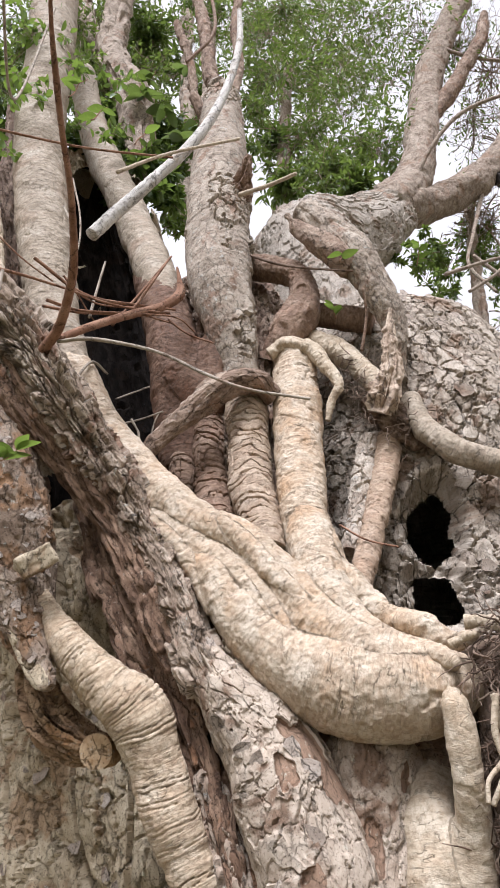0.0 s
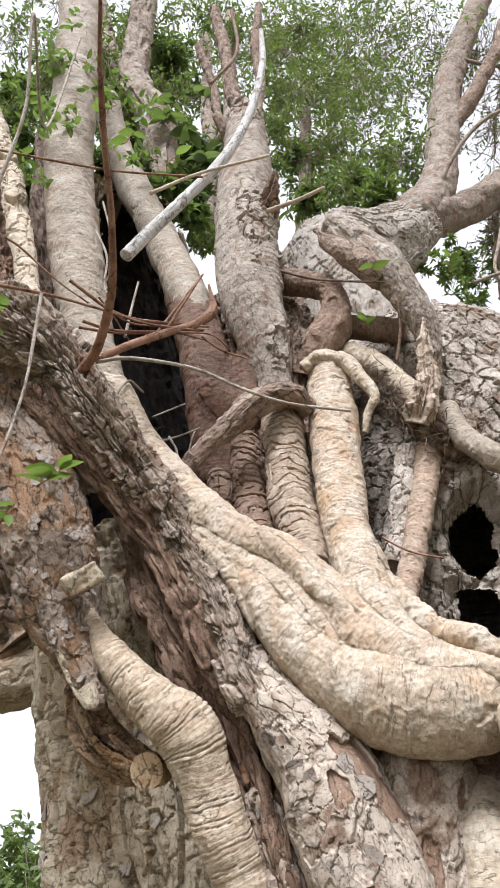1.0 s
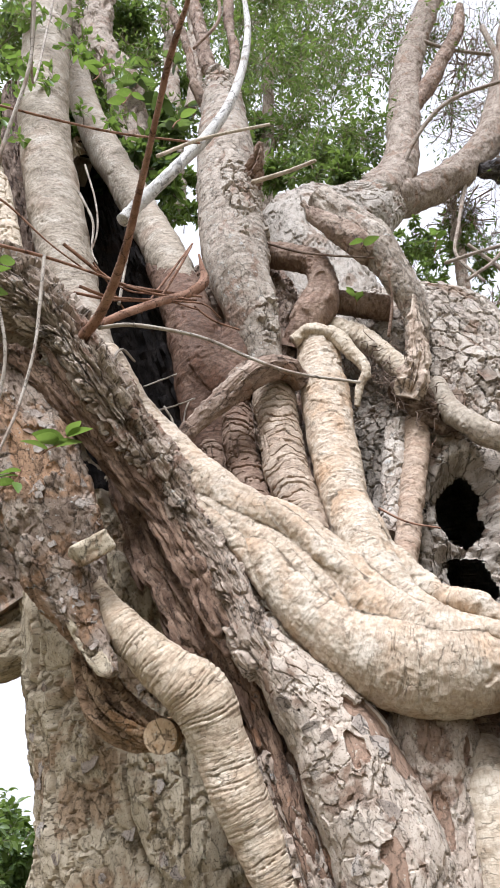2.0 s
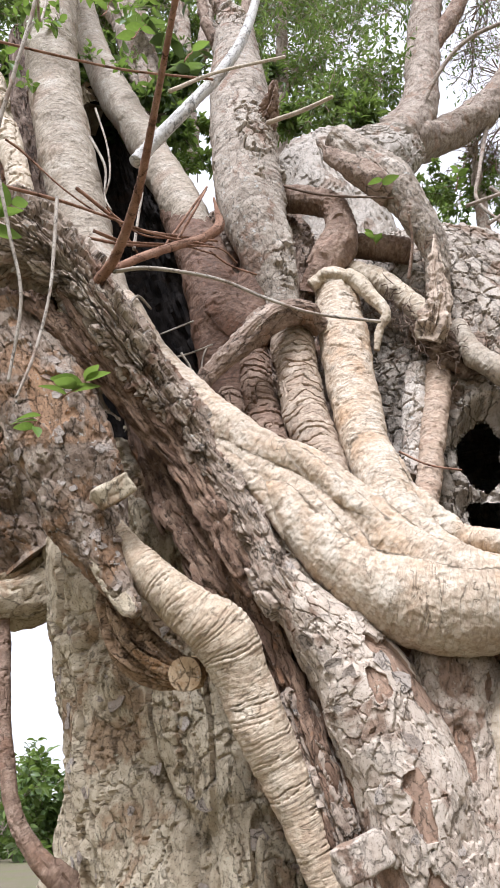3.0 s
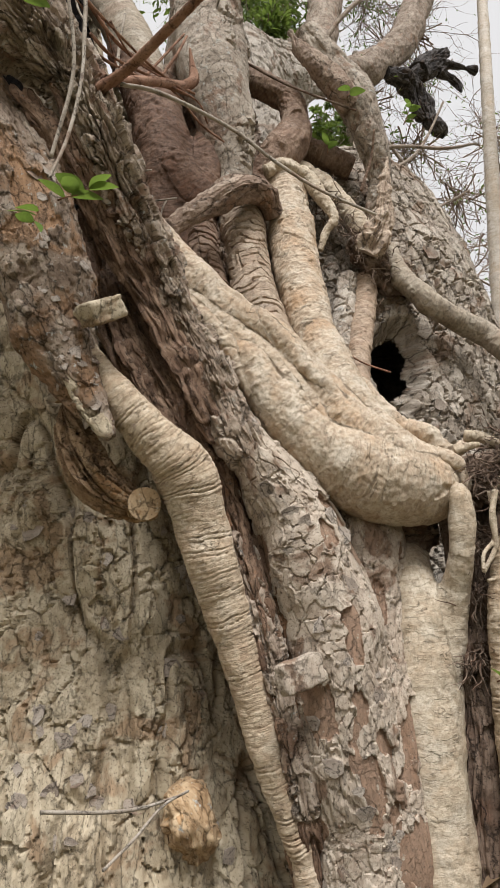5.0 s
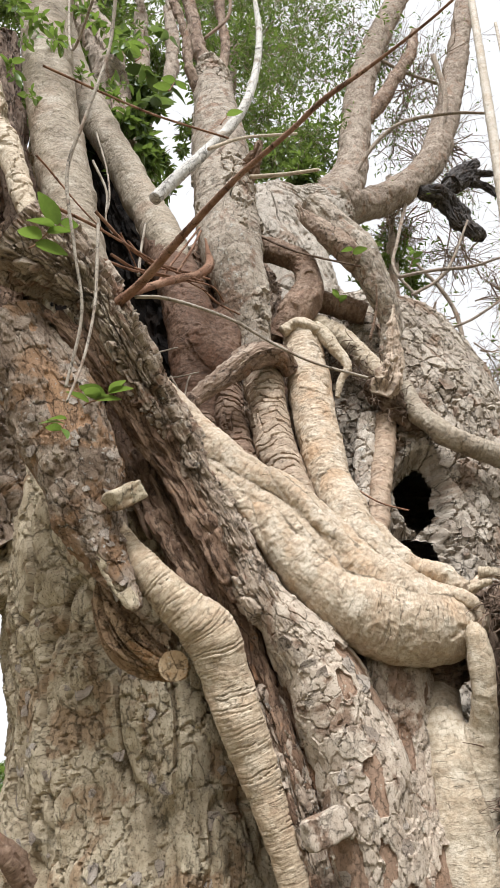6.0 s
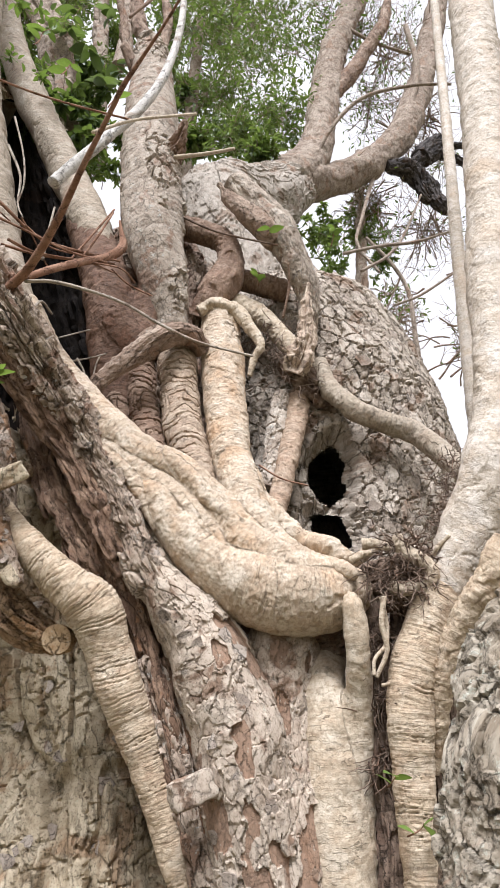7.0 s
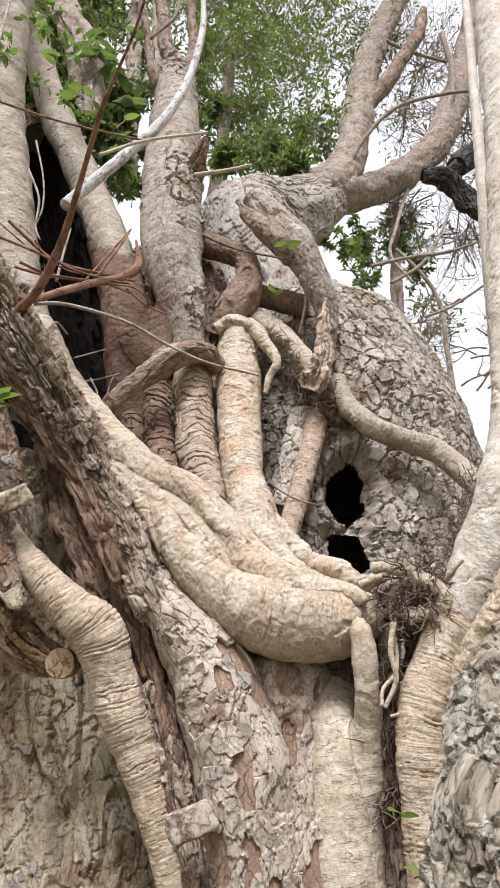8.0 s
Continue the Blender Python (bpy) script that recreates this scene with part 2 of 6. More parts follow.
def relief_twig(q, r, seed):
    return r * 0.18 * fbm(q / np.maximum(r, 1e-4)[:, None] * 0.35, 3, seed), 0.5 + 0.5 * fbm(q * 20, 2, seed)


# ---- tubes ----
def spline(points, step):
    """Catmull-Rom through the rows, at even steps of arc length."""
    p = np.array(points, float)
    p = np.vstack([2 * p[0] - p[1], p, 2 * p[-1] - p[-2]])
    fine = []
    for i in range(1, len(p) - 2):
        t = np.linspace(0, 1, 40, endpoint=False)[:, None]
        a, b, c, d = p[i - 1], p[i], p[i + 1], p[i + 2]
        fine.append(0.5 * (2 * b + (c - a) * t + (2 * a - 5 * b + 4 * c - d) * t ** 2 + (3 * b - a - 3 * c + d) * t ** 3))
    fine = np.vstack(fine + [p[-2][None]])
    s = np.concatenate([[0], np.cumsum(np.linalg.norm(np.diff(fine[:, :3], axis=0), axis=1))])
    n = max(3, int(s[-1] / step) + 1)
    at = np.linspace(0, s[-1], n)
    return np.stack([np.interp(at, s, fine[:, k]) for k in range(fine.shape[1])], 1), at


def frames(c):
    """Tangent, side and up vectors along a line, with no twist."""
    t = np.gradient(c, axis=0)
    t /= np.linalg.norm(t, axis=1)[:, None]
    ref = np.array([0.0, 1.0, 0.0]) if abs(t[0, 1]) < 0.9 else np.array([1.0, 0.0, 0.0])
    n = np.zeros_like(c)
    v = ref - t[0] * (ref @ t[0])
    for i in range(len(c)):
        v = v - t[i] * (v @ t[i])
        v /= np.linalg.norm(v)
        n[i] = v
    return t, n, np.cross(t, n)


SURFACES = {}


def tube(points, relief, step=0.004, ring=None, flat=1.0, tip=(False, False), seed=1, holes=(), wobble=0.0, front=0.5, key="", fine=None):
    """A round form along a centre line with relief on it. flat: its depth against its width, seen from the front. tip: rounds off the start, the end.
    holes: (x, z, half width, half height, depth of the lip) in the front side. front: the share of the ring's points on the side that faces -y."""
    line, along = spline(points, step)
    if fine:
        # heights between which the rows lie closer
        weight = np.where((line[:, 2] > fine[0]) & (line[:, 2] < fine[1]), fine[2], 1.0)
        s = np.concatenate([[0], np.cumsum(weight[1:])])
        at = np.linspace(0, s[-1], int(s[-1]) + 1)
        along = np.interp(at, s, along)
        line = np.stack([np.interp(at, s, line[:, k]) for k in range(4)], 1)
    c, r = line[:, :3], np.maximum(line[:, 3], 0.0008)
    length = along[-1]
    if tip[0]:
        r = r * np.sqrt(np.clip(1 - (1 - np.clip(along / (1.1 * r), 0, 1)) ** 2, 0.002, 1))
    if tip[1]:
        r = r * np.sqrt(np.clip(1 - (1 - np.clip((length - along) / (1.1 * r), 0, 1)) ** 2, 0.002, 1))
    t, n, b = frames(c)
    if ring is None:
        ring = int(np.clip(2 * math.pi * r.max() / step, 8, 260))
    # ring angles, dense on the side of -n (which starts out as +y)
    m = max(4, int(ring * front))
    back = max(3, ring - m)
    th = np.concatenate([np.linspace(math.pi * 0.5, math.pi * 1.5, m, endpoint=False), np.linspace(math.pi * 1.5, math.pi * 2.5, back, endpoint=False)])
    ring = m + back
    cs, sn = np.cos(th), np.sin(th)
    # centre the angle on the side of the viewer
    view = np.array([0.0, 1.0, 0.0]) - t * t[:, 1:2]
    ln = np.linalg.norm(view, axis=1)[:, None]
    n2 = np.where(ln > 0.15, view / np.maximum(ln, 1e-6), n)
    for i in range(1, len(n2)):
        k = 0.9
        v = n2[i] * (1 - k) + n2[i - 1] * k
        v -= t[i] * (v @ t[i])
        n2[i] = v / max(np.linalg.norm(v), 1e-6)
    b2 = np.cross(t, n2)
    nr = len(c)
    out = n2[:, None, :] * cs[None, :, None] * flat + b2[:, None, :] * sn[None, :, None]
    p = c[:, None, :] + r[:, None, None] * out
    nrm = n2[:, None, :] * cs[None, :, None] + b2[:, None, :] * sn[None, :, None] * flat
    nrm = (nrm / np.linalg.norm(nrm, axis=2)[:, :, None]).reshape(-1, 3)
    rr = np.repeat(r, ring)
    q = np.stack([np.tile(cs, nr) * rr, np.tile(sn, nr) * rr, np.repeat(along, ring)], 1)
    p = p.reshape(-1, 3)
    if wobble:
        p = p + nrm * (wobble * fbm(np.stack([q[:, 0] * 3, q[:, 1] * 3, q[:, 2] * 2], 1) + seed * 3.3, 3, seed))[:, None]
    h, tone = relief(q + seed * 1.37, rr, seed)
    edge = np.repeat(np.clip(np.minimum(along, length - along) / 0.02, 0.15, 1), ring)
    p = p + nrm * (h * edge)[:, None]
    keep = np.ones(len(p), bool)
    for hx, hz, hw, hh, lip in holes:
        wob = 0.30 * fbm(np.stack([p[:, 0] * 14, p[:, 1] * 0, p[:, 2] * 14], 1), 4, 77)
        d = np.sqrt(((p[:, 0] - hx) / hw) ** 2 + ((p[:, 2] - hz) / hh) ** 2) + wob
        d = np.where(np.tile(cs, nr) < 0.2, d, 9)
        keep &= d > 0.72
        p = p + np.array([0, 1.0, 0.12]) * (lip * (1 - smooth(0.72, 1.25, d)))[:, None] - nrm * (0 * d)[:, None]
    SURFACES[key] = (p, nrm, tone)
    idx = np.arange(nr * ring).reshape(nr, ring)
    a, b_, c_, d_ = idx[:-1], np.roll(idx[:-1], -1, 1), np.roll(idx[1:], -1, 1), idx[1:]
    quads = np.stack([a, b_, c_, d_], 2).reshape(-1, 4)
    if holes:
        quads = quads[keep[quads].all(axis=1)]
    uv = np.stack([np.tile(np.linspace(0, 1, ring, endpoint=False), nr) * 2 * math.pi * np.repeat(r, ring), np.repeat(along, ring)], 1)
    return dict(p=p, quads=quads, caps=(idx[0][::-1].copy(), idx[-1].copy()), tone=tone, along=q)


def mesh_of(name, g, material, sharp=0):
    """A mesh from a tube's arrays."""
    me = bpy.data.meshes.new(name)
    nq = len(g["quads"])
    caps = g["caps"]
    loops = np.concatenate([g["quads"].reshape(-1)] + [c for c in caps])
    starts = np.concatenate([np.arange(nq) * 4] + [[nq * 4 + sum(len(c) for c in caps[:i])] for i in range(len(caps))]).astype(np.int32)
    me.vertices.add(len(g["p"]))
    me.vertices.foreach_set("co", g["p"].astype(np.float32).reshape(-1))
    me.loops.add(len(loops))
    me.loops.foreach_set("vertex_index", loops.astype(np.int32))
    me.polygons.add(len(starts))
    me.polygons.foreach_set("loop_start", starts)
    me.polygons.foreach_set("use_smooth", np.ones(len(starts), bool))
    tone = me.attributes.new("tone", "FLOAT", "POINT")
    tone.data.foreach_set("value", g["tone"].astype(np.float32))
    # where a spot lies on the skin: across, across, along
    grain = me.attributes.new("grain", "FLOAT_VECTOR", "POINT")
    grain.data.foreach_set("vector", g["along"].astype(np.float32).reshape(-1))
    me.update(calc_edges=True)
    me.validate()
    if sharp:
        me.set_sharp_from_angle(angle=radians(sharp))
    me.materials.append(material)
    return me


def thing(name, at, label, category, group="", kind=""):
    ob = new(name)
    ob.location = at
    ob.empty_display_size = 0.1
    return tagged(ob, label, category, group, kind)


def place_under(ob, parent):
    """ob's mesh is in world coordinates: keep it there under its parent."""
    if parent is not None:
        ob.parent = parent
        base = Vector((0, 0, 0))
        up = parent
        while up is not None:
            base += up.location
            up = up.parent
        ob.location = -base
    return ob


def limb(name, points, relief, material, parent, label="", **how):
    g = tube(points, relief, key=how.pop("key", name), **how)
    ob = place_under(new(name, mesh_of(name, g, material, 38 if relief in (relief_plated, relief_scaly, relief_fissured, relief_fibrous, relief_cracked, relief_limb, relief_slab, relief_splinter, relief_stacked, relief_strand, relief_flaky, relief_crag, relief_ridge) else 0)), parent)
    return tagged(ob, label) if label else ob


def part(name, bm, material, parent, label=""):
    me = bpy.data.meshes.new(name)
    bm.to_mesh(me)
    bm.free()
    me.materials.append(material)
    ob = place_under(new(name, me), parent)
    return tagged(ob, label) if label else ob


# ---- forms that grow into one another ----
def surface_net(f, low, cell):
    """The surface f = 0 of values on a grid, as points and quads."""
    s = f < 0
    n = np.array(f.shape) - 1
    corners = [(i, j, k) for i in (0, 1) for j in (0, 1) for k in (0, 1)]
    count = sum(s[i:i + n[0], j:j + n[1], k:k + n[2]].astype(np.int8) for i, j, k in corners)
    act = np.argwhere((count > 0) & (count < 8))
    total, hits = np.zeros((len(act), 3)), np.zeros(len(act))
    for ca in corners:
        for axis in range(3):
            if ca[axis]:
                continue
            cb = list(ca)
            cb[axis] = 1
            fa = f[act[:, 0] + ca[0], act[:, 1] + ca[1], act[:, 2] + ca[2]]
            fb = f[act[:, 0] + cb[0], act[:, 1] + cb[1], act[:, 2] + cb[2]]
            cut = (fa < 0) != (fb < 0)
            t = np.where(cut, fa / np.where(cut, fa - fb, 1), 0)
            p = np.tile(np.array(ca, float), (len(act), 1))
            p[:, axis] += t
            total += p * cut[:, None]
            hits += cut
    points = low + (act + total / hits[:, None]) * cell
    index = np.full(tuple(n), -1, np.int64)
    index[act[:, 0], act[:, 1], act[:, 2]] = np.arange(len(act))
    quads = []
    for axis in range(3):
        u, v = (axis + 1) % 3, (axis + 2) % 3
        sl = [slice(None)] * 3
        sl2 = [slice(None)] * 3
        sl[axis], sl2[axis] = slice(0, -1), slice(1, None)
        e = np.argwhere(s[tuple(sl)] != s[tuple(sl2)])
        e = e[(e[:, u] > 0) & (e[:, v] > 0) & (e[:, u] < n[u]) & (e[:, v] < n[v])]
        inside = s[e[:, 0], e[:, 1], e[:, 2]]
        ring = []
        for du, dv in ((-1, -1), (0, -1), (0, 0), (-1, 0)):
            c = e.copy()
            c[:, u] += du
            c[:, v] += dv
            ring.append(index[c[:, 0], c[:, 1], c[:, 2]])
        q = np.stack(ring, 1)
        q[~inside] = q[~inside][:, ::-1]
        quads.append(q)
    return points, np.vstack(quads)


def grown(name, lines, relief, material, parent, label="", cell=0.005, soft=0.02, seed=1):
    """Several round forms that have grown together: their union with soft joints, and relief on it."""
    tracks = [spline(l, 0.015) for l in lines]
    allp = np.vstack([t[0] for t in tracks])
    low = (allp[:, :3] - allp[:, 3:]).min(0) - 0.03
    high = (allp[:, :3] + allp[:, 3:]).max(0) + 0.03
    shape = np.ceil((high - low) / cell).astype(int) + 1
    f = np.full(shape, 1.0)
    far = 0.05
    for line, along in tracks:
        pad = line[:, 3:] + far + 2 * cell
        o = np.maximum(0, np.floor(((line[:, :3] - pad).min(0) - low) / cell).astype(int))
        e = np.minimum(shape, np.ceil(((line[:, :3] + pad).max(0) - low) / cell).astype(int) + 1)
        g = np.full(e - o, 1.0)
        for a, b in zip(line[:-1], line[1:]):
            pad = max(a[3], b[3]) + far
            lo = np.maximum(0, np.floor((np.minimum(a[:3], b[:3]) - pad - low) / cell).astype(int))
            hi = np.minimum(shape, np.ceil((np.maximum(a[:3], b[:3]) + pad - low) / cell).astype(int) + 1)
            x, y, z = [low[k] + np.arange(lo[k], hi[k]) * cell for k in range(3)]
            p = np.stack(np.meshgrid(x, y, z, indexing="ij"), -1)
            ab = b[:3] - a[:3]
            t = np.clip(((p - a[:3]) @ ab) / max(ab @ ab, 1e-9), 0, 1)
            d = np.linalg.norm(p - a[:3] - t[..., None] * ab, axis=-1) - (a[3] + t * (b[3] - a[3]))
            box = g[lo[0] - o[0]:hi[0] - o[0], lo[1] - o[1]:hi[1] - o[1], lo[2] - o[2]:hi[2] - o[2]]
            np.minimum(box, d, out=box)
        old = f[o[0]:e[0], o[1]:e[1], o[2]:e[2]]
        h = np.clip(0.5 + 0.5 * (g - old) / soft, 0, 1)
        f[o[0]:e[0], o[1]:e[1], o[2]:e[2]] = g * (1 - h) + old * h - soft * h * (1 - h)
    p, quads = surface_net(f, low, cell)
    # normals from the field
    gx = np.stack(np.gradient(f, cell), -1)
    ijk = np.clip(((p - low) / cell).round().astype(int), 0, shape - 1)
    nrm = gx[ijk[:, 0], ijk[:, 1], ijk[:, 2]]
    nrm /= np.maximum(np.linalg.norm(nrm, axis=1), 1e-6)[:, None]
    best, grain, rad = np.full(len(p), 9.0), np.zeros((len(p), 3)), np.full(len(p), 0.05)
    for k, (line, along) in enumerate(tracks):
        t, n, b = frames(line[:, :3])
        near, who = np.full(len(p), 9.0), np.zeros(len(p), int)
        for i in range(len(line)):
            d = np.linalg.norm(p - line[i, :3], axis=1) - line[i, 3]
            sel = d < near
            near[sel], who[sel] = d[sel], i
        off = p - line[who, :3]
        local = np.stack([(off * n[who]).sum(1), (off * b[who]).sum(1), along[who] + (off * t[who]).sum(1) + k * 3.7], 1)
        sel = near < best
        best[sel], grain[sel], rad[sel] = near[sel], local[sel], line[who[sel], 3]
    h, tone = relief(grain + seed * 1.37, rad, seed)
    p = p + nrm * h[:, None]
    SURFACES[name] = (p, nrm, tone)
    g = dict(p=p, quads=quads, caps=(), tone=tone, along=grain)
    ob = place_under(new(name, mesh_of(name, g, material)), parent)
    return tagged(ob, label) if label else ob


# ---- leaves and twigs ----
def leaf_shape(name, material, length=0.08, width=0.035, fold=0.25, droop=0.25, rows=5):
    """A pointed blade along +y with its upper side up, folded at the midrib and drooping to its tip."""
    bm = bmesh.new()
    lines = []
    for i in range(rows + 1):
        t = i / rows
        w = width * 0.5 * (math.sin(math.pi * min(1, t * 0.93 + 0.04)) ** 0.8) * (1.15 - 0.35 * t)
        y, z = length * t, -droop * length * t * t
        lines.append([bm.verts.new((-w, y, z + fold * w)), bm.verts.new((0, y, z)), bm.verts.new((w, y, z + fold * w))])
    for a, b in zip(lines[:-1], lines[1:]):
        for k in (0, 1):
            bm.faces.new((a[k], a[k + 1], b[k + 1], b[k])).smooth = True
    me = bpy.data.meshes.new(name)
    bm.to_mesh(me)
    bm.free()
    me.materials.append(material)
    return me


def aim(at, way, size=1.0, spin=0.0):
    """A pose whose +y runs along way, with +z as far up as can be."""
    y = Vector(way).normalized()
    x = y.cross(Vector((0, 0, 1)))
    x = x.normalized() if x.length > 1e-3 else Vector((1, 0, 0))
    z = x.cross(y)
    m = Matrix((x, y, z)).transposed().to_4x4()
    return Matrix.Translation(at) @ m @ pose(0, 0, 0, 0, spin, 0) @ Matrix.Diagonal((size, size, size, 1))


def base_of(parent):
    base = Vector((0, 0, 0))
    while parent is not None:
        base += parent.location
        parent = parent.parent
    return base


def leaf_at(me, parent, at, way, size=1.0, spin=0.0):
    ob = new("leaf", me)
    ob.parent = parent
    ob.matrix_basis = aim(Vector(at) - base_of(parent), way, size, spin)
    return ob


def twig_lines(rng, start, way, length, r, depth=2, bend=0.5, droop=0.0):
    """Centre lines of a twig and its side twigs, and the points where leaves sit."""
    lines, seats = [], []

    def grow(p, d, ln, rad, level):
        pts, n = [(*p, rad)], 5
        for i in range(n):
            d = (d + Vector((rng.gauss(0, 1), rng.gauss(0, 1), rng.gauss(0, 1) - droop)) * bend * 0.25).normalized()
            p = p + d * ln / n
            pts.append((*p, max(rad * (1 - 0.75 * (i + 1) / n), 0.0008)))
            if level > 0 and i >= 1:
                side = (d + Vector((rng.gauss(0, 1), rng.gauss(0, 1), rng.gauss(0, 1))) * 0.7).normalized()
                grow(p, side, ln * rng.uniform(0.35, 0.65), rad * 0.55, level - 1)
            if level <= 1:
                seats.append((p.copy(), d.copy()))
        lines.append(pts)

    grow(Vector(start), Vector(way).normalized(), length, r, depth)
    return lines, seats


def join_tubes(lines, sides=5, per=2):
    """Thin smooth tubes along many lines, as the arrays of one mesh."""
    ps, qs, ts, gs, at = [], [], [], [], 0
    th = np.linspace(0, 2 * math.pi, sides, endpoint=False)
    for l in lines:
        ln = sum((Vector(a[:3]) - Vector(b[:3])).length for a, b in zip(l[:-1], l[1:]))
        line, along = spline(l, ln / (len(l) * per))
        t, n, b = frames(line[:, :3])
        p = line[:, None, :3] + line[:, None, 3:] * (n[:, None] * np.cos(th)[None, :, None] + b[:, None] * np.sin(th)[None, :, None])
        m = len(line)
        idx = np.arange(m * sides).reshape(m, sides) + at
        qs.append(np.stack([idx[:-1], np.roll(idx[:-1], -1, 1), np.roll(idx[1:], -1, 1), idx[1:]], 2).reshape(-1, 4))
        ps.append(p.reshape(-1, 3))
        ts.append(np.repeat(hash01(np.array([at]), np.array([1]), np.array([2]), 3), m * sides))
        r = np.repeat(line[:, 3], sides)
        gs.append(np.stack([np.tile(np.cos(th), m) * r + at * 0.01, np.tile(np.sin(th), m) * r, np.repeat(along, sides)], 1))
        at += m * sides
    return dict(p=np.vstack(ps), quads=np.vstack(qs), caps=(), tone=np.concatenate(ts), along=np.vstack(gs))


def join_leaves(rng, seats, shape, size, spread=0.8, keep=1.0):
    """Many leaves on their seats, as the arrays of one mesh. shape: (points, faces) of one blade."""
    pts, quads = shape
    ps, qs, at = [], [], 0
    for p, d in seats:
        if rng.random() > keep:
            continue
        way = (d + Vector((rng.gauss(0, 1), rng.gauss(0, 1), rng.gauss(-0.2, 0.8))) * spread).normalized()
        m = np.array(aim(p, way, size * rng.uniform(0.55, 1.25), rng.uniform(-70, 70)))
        ps.append(pts @ m[:3, :3].T + m[:3, 3])
        qs.append(quads + at)
        at += len(pts)
    p = np.vstack(ps)
    return dict(p=p, quads=np.vstack(qs), caps=(), tone=np.zeros(len(p)), along=p)


def blade(length, width, fold=0.3, droop=0.3, rows=3):
    pts, quads = [], []
    for i in range(rows + 1):
        t = i / rows
        w = width * 0.5 * math.sin(math.pi * min(0.97, t * 0.9 + 0.06)) ** 0.8
        pts += [(-w, length * t, -droop * length * t * t + fold * w), (0, length * t, -droop * length * t * t), (w, length * t, -droop * length * t * t + fold * w)]
        if i:
            a = 3 * (i - 1)
            quads += [(a, a + 1, a + 4, a + 3), (a + 1, a + 2, a + 5, a + 4)]
    return np.array(pts, float), np.array(quads)


def foliage(name, clumps, parent, shape, material, size, seed, twigs=9, length=0.7, keep=0.9, wood=None, droop=0.1, depth=2, label="", radius=0.004):
    """Clumps (x, y, z, radius) of leafy twigs: one mesh of twigs and one of leaves."""
    rng = random.Random(seed)
    lines, seats = [], []
    for x, y, z, r in clumps:
        c = Vector((x, y, z))
        for i in range(twigs):
            d = Vector((rng.gauss(0, 1), rng.gauss(0, 1), rng.gauss(0, 1))).normalized()
            start = c + d * r * rng.uniform(0.0, 0.75) - d * length * 0.3
            l, s = twig_lines(rng, start, d + Vector((0, 0, 0.2)), r * length * rng.uniform(0.7, 1.3), radius, depth, 0.7, droop)
            lines += l
            seats += s
    ob = place_under(new("twig_tangle", mesh_of("twig_tangle", join_tubes(lines, 4, 1), wood)), parent)
    tagged(ob, kind="stuff")
    ob = place_under(new(name, mesh_of(name, join_leaves(rng, seats, shape, size, 0.9, keep), material)), parent)
    return tagged(ob, label, kind="stuff")


def chunk(name, at, size, turn, seed, material, parent, label="", rough=0.3, cuts=11, power=9.0):
    """A rough block with worn edges."""
    bm = bmesh.new()
    bmesh.ops.create_cube(bm, size=2.0)
    bmesh.ops.subdivide_edges(bm, edges=bm.edges[:], cuts=cuts, use_grid_fill=True)
    m = pose(*at, *turn)
    for v in bm.verts:
        c = v.co.copy()
        k = (abs(c.x) ** power + abs(c.y) ** power + abs(c.z) ** power) ** (1 / power)
        c = c / k
        c += c.normalized() * rough * (noise.fractal(c * 1.1 + Vector((seed * 7.1, 0, 0)), 0.8, 2.0, 6) - 0.2)
        v.co = m @ Vector((c.x * size[0], c.y * size[1], c.z * size[2]))
    for f in bm.faces:
        f.smooth = True
    ob = part(name, bm, material, parent, label)
    n = len(ob.data.vertices)
    tone = ob.data.attributes.new("tone", "FLOAT", "POINT")
    tone.data.foreach_set("value", np.full(n, 0.7, np.float32))
    grain = ob.data.attributes.new("grain", "FLOAT_VECTOR", "POINT")
    co = np.zeros(n * 3, np.float32)
    ob.data.vertices.foreach_get("co", co)
    grain.data.foreach_set("vector", co)
    return ob


def plate_shape(name, rng, material):
    """One loose bark scale, about 1 across, lying in x and y with its outer side to +z: thin, angular, its lower edge standing off."""
    n = rng.randint(6, 8)
    rim = []
    for i in range(n):
        a = 2 * math.pi * (i + rng.uniform(-0.28, 0.28)) / n
        d = rng.uniform(0.30, 0.60)
        rim.append((math.cos(a) * d, math.sin(a) * d))
    bm = bmesh.new()
    top, low = [], []
    for x, y in rim:
        z = 0.13 * max(0.0, -y) + rng.uniform(-0.02, 0.03)
        top.append(bm.verts.new((x * 0.97, y * 0.97, z + 0.05)))
        low.append(bm.verts.new((x, y, z - 0.03)))
    c = bm.verts.new((rng.uniform(-0.08, 0.08), rng.uniform(-0.08, 0.08), 0.06 + rng.uniform(-0.02, 0.02)))
    for i in range(n):
        j = (i + 1) % n
        bm.faces.new((c, top[i], top[j])).smooth = False
        bm.faces.new((top[i], low[i], low[j], top[j])).smooth = False
    me = bpy.data.meshes.new(name)
    bm.to_mesh(me)
    bm.free()
    me.materials.append(material)
    return me


